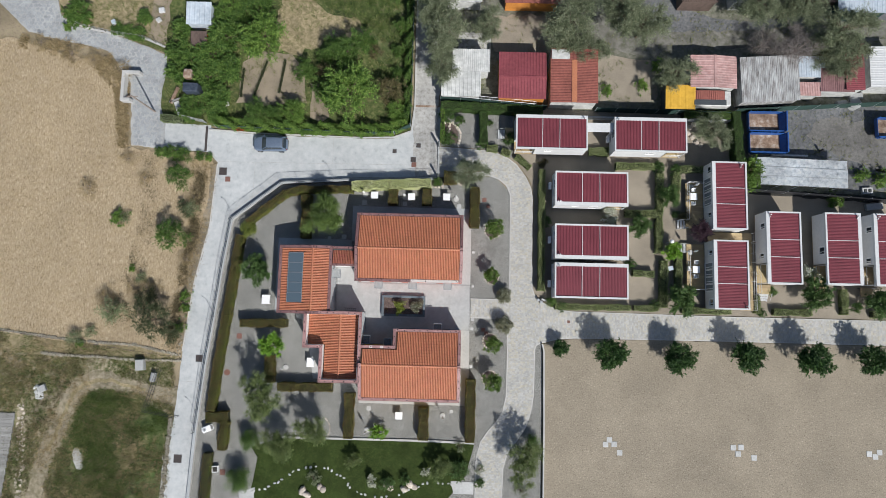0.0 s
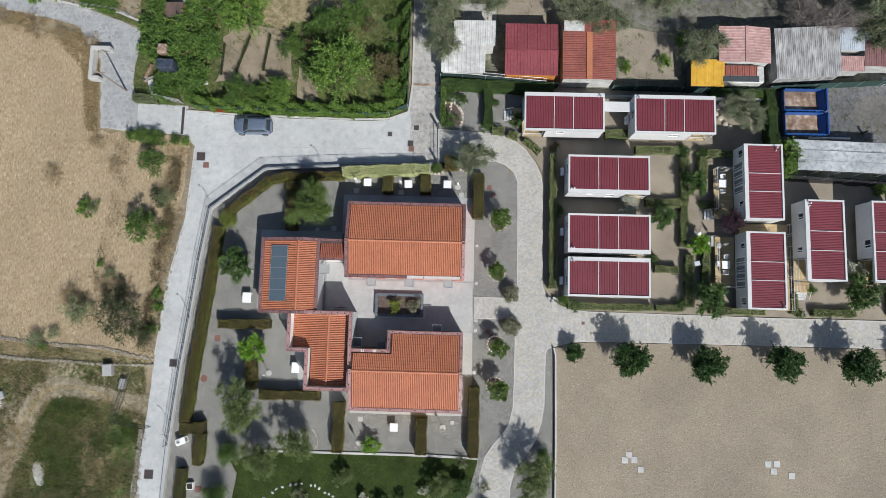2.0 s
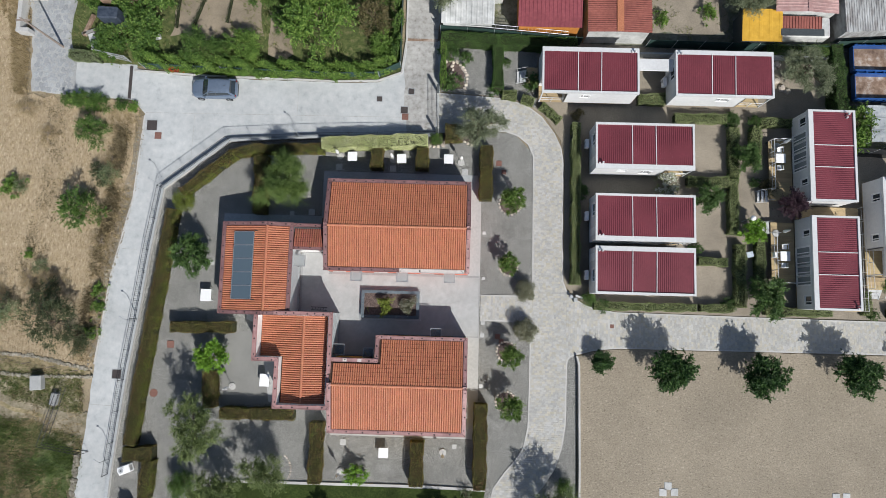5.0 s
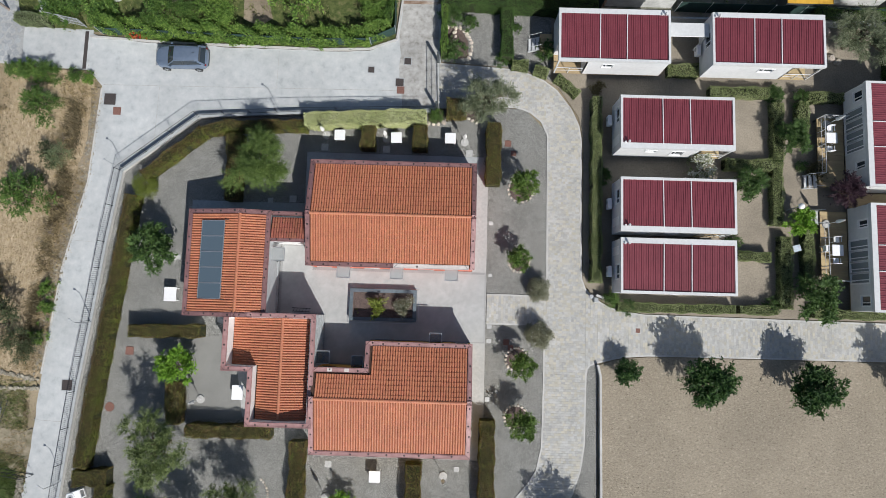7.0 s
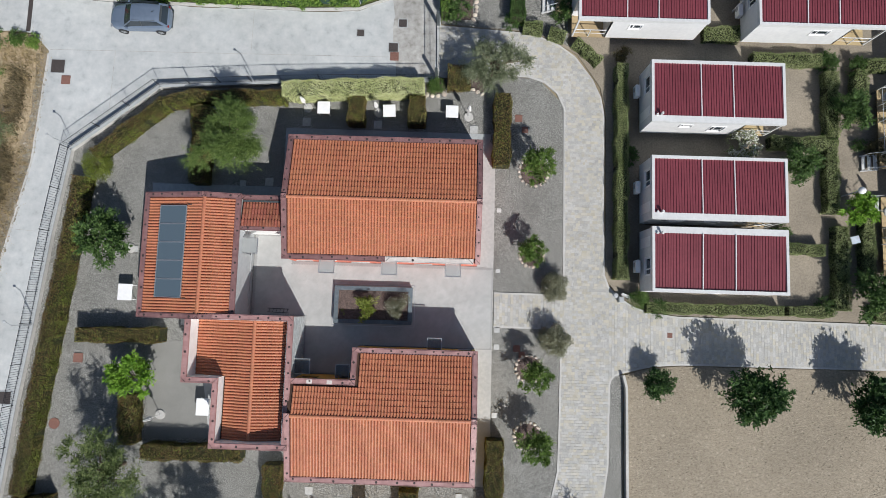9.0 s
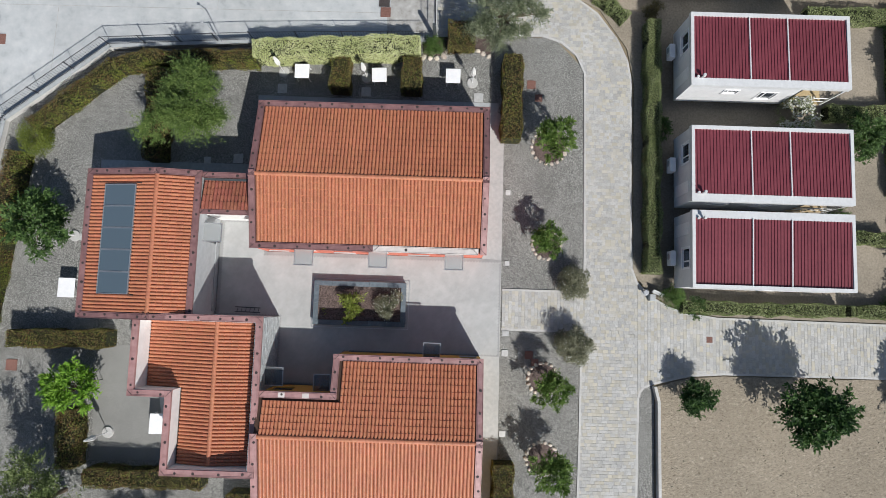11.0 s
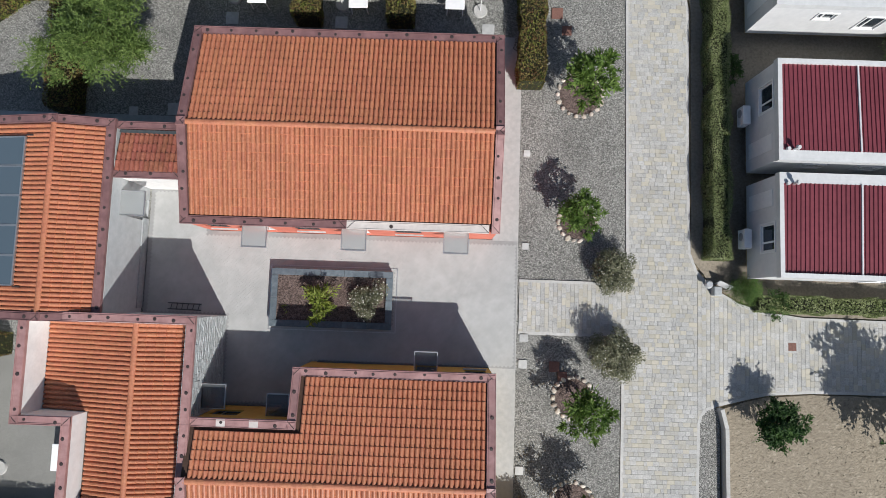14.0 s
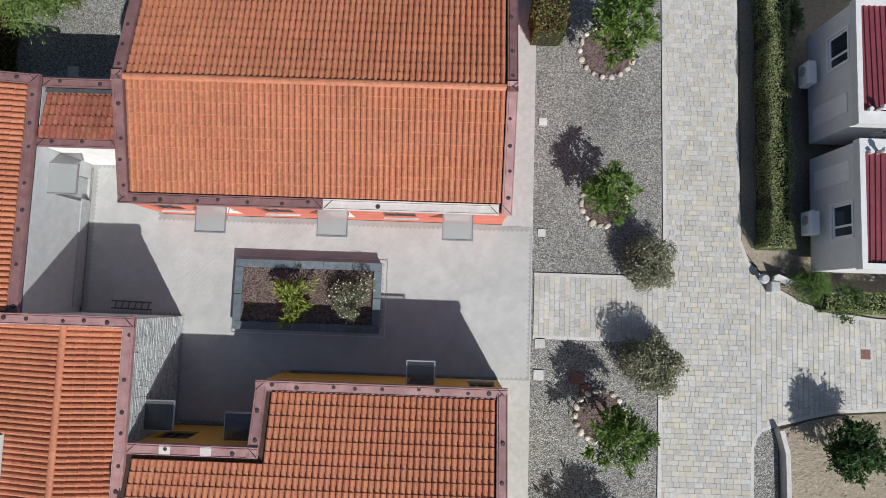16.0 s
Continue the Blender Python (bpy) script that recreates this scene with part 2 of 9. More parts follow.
    "slate": surf("slate_coping", [(0.085, 0.11, 0.13), (0.145, 0.175, 0.20)], 5, rough=0.6, big=0.2, bump=0.3, vary=0.15),
    "bark_mulch": surf("mulch", [(0.055, 0.04, 0.036), (0.115, 0.083, 0.073), (0.18, 0.135, 0.12)], 22, kind="cells", big=0.15, bump=1.0, dist=0.03),
    "panel_blue": glassy("collector_glass", (0.085, 0.12, 0.15), 0.3),
    "alu": surf("aluminium", [(0.52, 0.53, 0.54), (0.62, 0.63, 0.64)], 10, rough=0.38, metal=0.8, big=0.06, bump=0.05),
    "anthracite": surf("anthracite", [(0.045, 0.055, 0.062), (0.075, 0.085, 0.09)], 8, rough=0.5, big=0.08, bump=0.05),
    "iron": surf("black_iron", [(0.018, 0.019, 0.022), (0.035, 0.036, 0.04)], 20, rough=0.5, big=0.1, bump=0.1),
    "white_metal": surf("white_sheet", [(0.55, 0.56, 0.565), (0.63, 0.64, 0.645)], 5, rough=0.4, big=0.06, bump=0.04),
    "grey_metal": surf("grey_sheet", [(0.40, 0.42, 0.44), (0.5, 0.52, 0.54)], 5, rough=0.45, metal=0.3, big=0.12, bump=0.1),
    "home_wall": surf("home_cladding", [(0.63, 0.64, 0.65), (0.71, 0.715, 0.72)], 3, rough=0.5, big=0.05, bump=0.08, bump_scale=30),
    "burgundy": surf("burgundy_sheet", [(0.155, 0.034, 0.047), (0.195, 0.047, 0.06)], 5, rough=0.42, big=0.12, big_scale=0.5, bump=0.05, spec=0.5),
    "smoked": glassy("smoked_pane", (0.11, 0.12, 0.13), 0.08, 0.6),
    "thin_smoked": glassy("thin_smoked_pane", (0.07, 0.075, 0.08), 0.08, 0.25),
    "fine_gravel": surf("fine_grey_gravel", [(0.15, 0.15, 0.14), (0.225, 0.224, 0.212), (0.31, 0.308, 0.292)], 38, big=0.12, big_scale=0.5, bump=0.6, dist=0.015, detail=8),
    "curtained": glassy("curtained_pane", (0.22, 0.25, 0.27), 0.08),
    "lamp_red": surf("tail_lamp_red", [(0.16, 0.012, 0.012), (0.22, 0.02, 0.018)], 6, rough=0.2, big=0.05, bump=0.0, spec=0.7),
    "dark_weed": leafy("brown_weed_blade", [(0.08, 0.068, 0.034), (0.165, 0.135, 0.075), (0.29, 0.235, 0.15)]),
    "meadow_leaf": leafy("meadow_blade", [(0.03, 0.055, 0.012), (0.08, 0.13, 0.028), (0.19, 0.235, 0.065)]),
    "glass": glassy("window_glass", (0.03, 0.04, 0.05)),
    "clear_roof": glassy("canopy_pane", (0.40, 0.42, 0.42), 0.12, 0.6),
    "wood_deck": surf("wooden_deck", [(0.36, 0.27, 0.15), (0.46, 0.36, 0.21)], 6, big=0.15, bump=0.2, stretch=(1, 8, 1), vary=0.1),
    "orange_wood": surf("orange_board", [(0.42, 0.16, 0.03), (0.55, 0.23, 0.05)], 6, big=0.2, bump=0.2, stretch=(1, 6, 1)),
    "plastic": surf("white_plastic", [(0.78, 0.79, 0.80), (0.86, 0.86, 0.86)], 6, rough=0.4, big=0.04, bump=0.0),
    "cloth": surf("white_cloth", [(0.72, 0.72, 0.71), (0.82, 0.82, 0.8)], 8, rough=0.9, big=0.08, bump=0.3),
    "hatch": surf("manhole_iron", [(0.04, 0.035, 0.035), (0.085, 0.07, 0.066)], 30, rough=0.6, big=0.2, bump=0.5),
    "hatch_red": surf("clay_lid", [(0.15, 0.075, 0.06), (0.24, 0.125, 0.1)], 12, big=0.2, bump=0.3),
    "rust": surf("rusty_steel", [(0.13, 0.08, 0.055), (0.26, 0.18, 0.13), (0.44, 0.40, 0.36)], 1.4, big=0.3, bump=0.3, detail=9),
    "truck_blue": surf("truck_blue", [(0.018, 0.07, 0.25), (0.03, 0.11, 0.34)], 4, rough=0.4, big=0.2, bump=0.08),
    "car_paint": surf("car_paint", [(0.165, 0.215, 0.29), (0.19, 0.24, 0.32)], 4, rough=0.16, metal=0.35, big=0.03, bump=0.0, spec=0.9),
    "rubber": surf("rubber", [(0.018, 0.018, 0.018), (0.03, 0.03, 0.03)], 20, big=0.1),
    "sheet_white": surf("old_white_sheet", [(0.40, 0.41, 0.40), (0.58, 0.585, 0.57)], 1.6, rough=0.6, big=0.2, big_scale=0.4, bump=0.1, detail=10),
    "sheet_red": surf("red_sheet", [(0.22, 0.075, 0.062), (0.31, 0.115, 0.09)], 3, rough=0.55, big=0.2, bump=0.1),
    "sheet_wine": surf("wine_sheet", [(0.20, 0.048, 0.06), (0.27, 0.075, 0.085)], 3, rough=0.5, big=0.15, bump=0.1),
    "sheet_pink": surf("faded_pink_sheet", [(0.33, 0.18, 0.17), (0.50, 0.34, 0.32)], 1.8, rough=0.6, big=0.2, bump=0.1, detail=10),
    "sheet_mauve": surf("dull_mauve_sheet", [(0.17, 0.085, 0.09), (0.25, 0.14, 0.14)], 2.5, rough=0.6, big=0.2, bump=0.1, detail=8),
    "sheet_grey": surf("weathered_sheet", [(0.08, 0.07, 0.065), (0.26, 0.255, 0.25), (0.40, 0.41, 0.41), (0.52, 0.53, 0.53)], 1.1, rough=0.6, big=0.25, big_scale=0.5, bump=0.1, stretch=(2.2, 0.5, 1), detail=11),
    "sheet_brown": surf("brown_sheet", [(0.09, 0.065, 0.055), (0.14, 0.10, 0.085)], 3, rough=0.6, big=0.2, bump=0.1),
    "sheet_blue": surf("pale_blue_sheet", [(0.36, 0.43, 0.50), (0.52, 0.57, 0.62)], 3, rough=0.6, big=0.2, bump=0.1),
    "yellow_tarp": surf("yellow_tarp", [(0.50, 0.285, 0.03), (0.62, 0.37, 0.05)], 2, rough=0.55, big=0.15, bump=0.4, bump_scale=3, dist=0.05, detail=8),
    "tarp": surf("grey_tarp", [(0.40, 0.44, 0.48), (0.68, 0.72, 0.75), (0.84, 0.85, 0.84)], 2.0, rough=0.6, big=0.2, bump=0.1, detail=12),
    "yard_dust": surf("yard_dust", [(0.105, 0.103, 0.098), (0.148, 0.144, 0.136), (0.195, 0.187, 0.175)], 3, big=0.3, big_scale=0.3, bump=0.4, bump_scale=25, dist=0.02, detail=11),
    "black_soil": surf("black_cloth", [(0.02, 0.02, 0.018), (0.05, 0.047, 0.04)], 5, big=0.3, bump=0.8, dist=0.05, detail=9),
    "net_green": surf("green_netting", [(0.016, 0.042, 0.036), (0.03, 0.068, 0.058)], 20, rough=0.9, big=0.25),
    "rock": surf("border_stone", [(0.38, 0.31, 0.24), (0.52, 0.46, 0.39), (0.62, 0.58, 0.53)], 9, big=0.2, bump=0.6, dist=0.02, vary=0.25),
    "white_stone": surf("step_stone", [(0.42, 0.425, 0.42), (0.55, 0.555, 0.55)], 6, big=0.15, bump=0.4, dist=0.01, vary=0.12),
    "trunk": surf("bark", [(0.10, 0.075, 0.05), (0.20, 0.155, 0.115)], 9, big=0.2, bump=0.8, dist=0.02, stretch=(2, 2, 0.5)),
    "twig": surf("grey_twig", [(0.20, 0.165, 0.14), (0.33, 0.28, 0.245)], 9, big=0.2, bump=0.4),
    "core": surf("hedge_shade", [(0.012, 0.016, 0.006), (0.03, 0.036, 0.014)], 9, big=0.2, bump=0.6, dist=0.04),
    "olive": leafy("olive_leaf", [(0.082, 0.108, 0.046), (0.180, 0.226, 0.108), (0.360, 0.406, 0.252)]),
    "yard_olive": leafy("yard_olive_leaf", [(0.042, 0.066, 0.02), (0.125, 0.172, 0.055), (0.29, 0.345, 0.14)]),
    "oleander_leaf": leafy("strap_leaf", [(0.038, 0.078, 0.012), (0.095, 0.168, 0.03), (0.21, 0.31, 0.075)]),
    "lime": leafy("lime_leaf", [(0.09, 0.125, 0.018), (0.19, 0.24, 0.04), (0.36, 0.41, 0.10)]),
    "feather": leafy("feather_leaf", [(0.040, 0.075, 0.016), (0.11, 0.175, 0.04), (0.25, 0.335, 0.10)]),
    "olive_grey": leafy("silver_leaf", [(0.07, 0.092, 0.048), (0.165, 0.195, 0.112), (0.34, 0.37, 0.245)]),
    "dark": leafy("laurel_leaf", [(0.013, 0.036, 0.010), (0.034, 0.083, 0.021), (0.10, 0.185, 0.05)]),
    "citrus": leafy("citrus_leaf", [(0.024, 0.056, 0.014), (0.062, 0.122, 0.03), (0.15, 0.245, 0.068)]),
    "bright": leafy("bright_leaf", [(0.062, 0.155, 0.012), (0.155, 0.310, 0.028), (0.310, 0.496, 0.078)]),
    "vine": leafy("vine_leaf", [(0.042, 0.098, 0.016), (0.115, 0.212, 0.037), (0.27, 0.385, 0.088)]),
    "grey_twigs": leafy("grey_twigs", [(0.14, 0.12, 0.11), (0.25, 0.22, 0.205), (0.38, 0.345, 0.325)]),
    "scrub": leafy("scrub_leaf", [(0.026, 0.038, 0.016), (0.062, 0.082, 0.034), (0.13, 0.15, 0.075)]),
    "bronze": leafy("bronze_leaf", [(0.05, 0.05, 0.02), (0.13, 0.115, 0.05), (0.24, 0.2, 0.1)]),
    "garden_leaf": leafy("garden_leaf", [(0.026, 0.062, 0.012), (0.073, 0.147, 0.027), (0.188, 0.273, 0.068)]),
    "photinia": leafy("red_tip_leaf", [(0.030, 0.025, 0.012), (0.095, 0.060, 0.028), (0.13, 0.112, 0.036), (0.28, 0.265, 0.085), (0.19, 0.085, 0.045)], vary=0.55),
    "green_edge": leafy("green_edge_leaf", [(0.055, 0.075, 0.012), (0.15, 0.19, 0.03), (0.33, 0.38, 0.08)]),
    "privet": leafy("hedge_leaf", [(0.085, 0.125, 0.04), (0.22, 0.265, 0.105), (0.46, 0.50, 0.28)]),
    "euonymus": leafy("variegated_leaf", [(0.27, 0.33, 0.12), (0.58, 0.62, 0.30), (0.76, 0.77, 0.52)]),
    "purple": leafy("plum_leaf", [(0.022, 0.012, 0.019), (0.054, 0.026, 0.040), (0.109, 0.054, 0.070)]),
    "grey_shrub": leafy("grey_shrub_leaf", [(0.070, 0.078, 0.047), (0.172, 0.180, 0.109), (0.343, 0.336, 0.234)]),
    "petal": leafy("white_petal", [(0.550, 0.550, 0.480), (0.750, 0.750, 0.700)]),
    "red_petal": leafy("red_petal", [(0.450, 0.030, 0.015), (0.600, 0.060, 0.030)]),
    "dry": leafy("dry_blade", [(0.176, 0.132, 0.066), (0.352, 0.275, 0.149), (0.506, 0.407, 0.242)]),
    "weed": leafy("weed_blade", [(0.075, 0.10, 0.028), (0.16, 0.185, 0.062), (0.30, 0.28, 0.135)]),
}


# ---- building helpers ----
def mesh_object(name, verts, faces, material, parent=None, smooth=False):
    me = bpy.data.meshes.new(name)
    me.from_pydata([tuple(v) for v in verts], [], [tuple(f) for f in faces])
    for m in material if isinstance(material, (list, tuple)) else [material]:
        me.materials.append(m)
    if smooth:
        me.shade_smooth()
    ob = new(name, me)
    ob.parent = parent
    return ob


def part(name, bm, material, parent=None, label="", kind=""):
    """Links a bmesh as one mesh object, under its thing or part where there is one."""
    me = bpy.data.meshes.new(name)
    bmesh.ops.recalc_face_normals(bm, faces=bm.faces)
    bm.to_mesh(me)
    bm.free()
    me.materials.append(M[material])
    ob = new(name, me)
    ob.parent = parent
    return tagged(ob, label, kind=kind)


def thing(name, label, category, group="", kind="", at=None):
    ob = new(name)
    ob.empty_display_size = 0.2
    if at is not None:
        ob.matrix_world = at
    return tagged(ob, label, category, group, kind)


def box(bm, x0, x1, y0, y1, z0, z1, bevel=0.0):
    r = bmesh.ops.create_cube(bm, size=1.0)
    vs = r["verts"]
    for v in vs:
        v.co = ((x0 + x1) / 2 + v.co.x * (x1 - x0), (y0 + y1) / 2 + v.co.y * (y1 - y0), (z0 + z1) / 2 + v.co.z * (z1 - z0))
    if bevel:
        es = list({e for v in vs for e in v.link_edges})
        bmesh.ops.bevel(bm, geom=es, offset=bevel, segments=1, affect="EDGES")
    return bm


def boxes(*specs, bevel=0.0):
    bm = bmesh.new()
    for s in specs:
        box(bm, *s, bevel=bevel)
    return bm


def tube(bm, p0, p1, r, seg=8, r2=None):
    p0, p1 = Vector(p0), Vector(p1)
    d = p1 - p0
    m = Matrix.Translation((p0 + p1) / 2) @ d.to_track_quat("Z", "Y").to_matrix().to_4x4()
    bmesh.ops.create_cone(bm, cap_ends=True, segments=seg, radius1=r, radius2=r if r2 is None else r2, depth=d.length, matrix=m)
    return bm


def beam(bm, p0, p1, w, h):
    """A bar of rectangular section from p0 to p1."""
    p0, p1 = Vector(p0), Vector(p1)
    d = p1 - p0
    m = Matrix.Translation((p0 + p1) / 2) @ d.to_track_quat("X", "Z").to_matrix().to_4x4()
    bmesh.ops.create_cube(bm, size=1.0, matrix=m @ Matrix.Diagonal((d.length, w, h, 1)))
    return bm


def prism(bm, pts, z0, z1):
    """A slab over a plan outline."""
    lo = [bm.verts.new((x, y, z0)) for x, y in pts]
    hi = [bm.verts.new((x, y, z1)) for x, y in pts]
    n = len(pts)
    bm.faces.new(hi), bm.faces.new(lo[::-1])
    for i in range(n):
        bm.faces.new((lo[i], lo[(i + 1) % n], hi[(i + 1) % n], hi[i]))
    return bm


def ragged(pts, step=0.8, amount=0.12, seed=0):
    """The outline with points every step metres, pushed about a little."""
    rnd = random.Random(seed)
    out = []
    for (x0, y0), (x1, y1) in zip(pts, pts[1:] + pts[:1]):
        n = max(1, int(math.hypot(x1 - x0, y1 - y0) / step))
        out.append((x0, y0))
        for k in range(1, n):
            f = k / n
            out.append((x0 + (x1 - x0) * f + rnd.uniform(-amount, amount), y0 + (y1 - y0) * f + rnd.uniform(-amount, amount)))
    return out


def rounded(pts, rounds=2):
    """Cuts the corners of an open line, as a bend."""
    for _ in range(rounds):
        out = [pts[0]]
        for a, b in zip(pts, pts[1:]):
            out += [(a[0] * 0.75 + b[0] * 0.25, a[1] * 0.75 + b[1] * 0.25), (a[0] * 0.25 + b[0] * 0.75, a[1] * 0.25 + b[1] * 0.75)]
        pts = out + [pts[-1]]
    return pts


def inside(x, y, poly):
    hit = False
    j = len(poly) - 1
    for i in range(len(poly)):
        (xi, yi), (xj, yj) = poly[i], poly[j]
        if (yi > y) != (yj > y) and x < (xj - xi) * (y - yi) / (yj - yi) + xi:
            hit = not hit
        j = i
    return hit


def patch(name, pts, z, material, label, category, jag=0.0, seed=0, depth=0.2, step=0.8):
    """A piece of the ground: a sheet with some thickness and an outline that is not ruled."""
    pts = ragged(pts, step, jag, seed) if jag else list(pts)
    if sum(a[0] * b[1] - b[0] * a[1] for a, b in zip(pts, pts[1:] + pts[:1])) < 0:
        pts = pts[::-1]
    bm = bmesh.new()
    hi = [bm.verts.new((x, y, z)) for x, y in pts]
    lo = [bm.verts.new((x, y, z - depth)) for x, y in pts]
    for tri in tessellate_polygon([[Vector((x, y, 0)) for x, y in pts]]):
        f = bm.faces.new([hi[i] for i in tri])
        f.normal_update()
        if f.normal.z < 0:
            f.normal_flip()
    for i in range(len(pts)):
        k = (i + 1) % len(pts)
        bm.faces.new((lo[i], lo[k], hi[k], hi[i]))
    return tagged(part(name, bm, material), label, category, kind="structure")


def leaf_quads(c, nrm, length, width, rng):
    """Vertices and faces of folded leaves at the centres c, facing nrm."""
    n = len(c)
    nrm = nrm / np.maximum(np.linalg.norm(nrm, axis=1, keepdims=True), 1e-6)
    r = rng.normal(size=(n, 3))
    u = np.cross(nrm, r)
    u /= np.maximum(np.linalg.norm(u, axis=1, keepdims=True), 1e-6)
    v = np.cross(nrm, u)
    L = (length * rng.uniform(0.7, 1.3, n))[:, None]
    W = (width * rng.uniform(0.7, 1.3, n))[:, None]
    V = np.stack([c - u * L / 2, c + v * W / 2 + nrm * W * 0.25, c + u * L / 2, c - v * W / 2 + nrm * W * 0.25], 1).reshape(-1, 3)
    F = np.arange(n * 4).reshape(-1, 4)
    return V, F


def leaf_mesh(name, groups, material, extra=None):
    """One mesh of leaf groups (V, F), each with its own material slot."""
    me = bpy.data.meshes.new(name)
    V, F, idx, base = [], [], [], 0
    for k, (v, f) in enumerate(groups):
        V.append(v)
        F += (np.asarray(f) + base).tolist() if not isinstance(f, list) else [[i + base for i in q] for q in f]
        idx += [k] * len(f)
        base += len(v)
    me.from_pydata(np.concatenate(V).tolist(), [], F)
    for m in material:
        me.materials.append(M[m])
    me.polygons.foreach_set("material_index", idx)
    me.update()
    return me


def limb_mesh(name, specs, seg=7):
    bm = bmesh.new()
    for p0, p1, r0, r1 in specs:
        tube(bm, p0, p1, r0, seg, r1)
    return bm


def twig_leaves(starts, ways, per, length, width, droop, rng):
    """Folded leaves set along twigs: each twig runs from its start along its way, with leaves on both sides."""
    k = len(starts)
    f = np.tile(np.linspace(0.22, 1.0, per), k) + rng.uniform(-0.05, 0.05, k * per)
    st, wy = np.repeat(starts, per, 0), np.repeat(ways, per, 0)
    c = st + wy * f[:, None] - np.array([0, 0, 1]) * (droop * f ** 2 * np.linalg.norm(wy, axis=1))[:, None]
    ax = wy / np.maximum(np.linalg.norm(wy, axis=1, keepdims=True), 1e-6)
    nrm = rng.normal(size=(k * per, 3)) * 0.45 + np.array([0, 0, 0.75]) + ax * 0.35
    side = np.cross(ax, nrm) * np.where(np.arange(k * per) % 2, 1.0, -1.0)[:, None]
    u = ax * rng.uniform(0.35, 1.0, (k * per, 1)) + side * rng.uniform(0.4, 1.0, (k * per, 1)) + rng.normal(size=(k * per, 3)) * 0.18
    u /= np.maximum(np.linalg.norm(u, axis=1, keepdims=True), 1e-6)
    v = np.cross(nrm, u)
    v /= np.maximum(np.linalg.norm(v, axis=1, keepdims=True), 1e-6)
    w = np.cross(u, v)
    L = (length * rng.uniform(0.65, 1.3, k * per))[:, None]
    W = (width * rng.uniform(0.7, 1.3, k * per))[:, None]
    V = np.stack([c, c + u * L * 0.45 + v * W / 2 + w * W * 0.2, c + u * L, c + u * L * 0.45 - v * W / 2 + w * W * 0.2], 1).reshape(-1, 3)
    return V, np.arange(k * per * 4).reshape(-1, 4), c, nrm


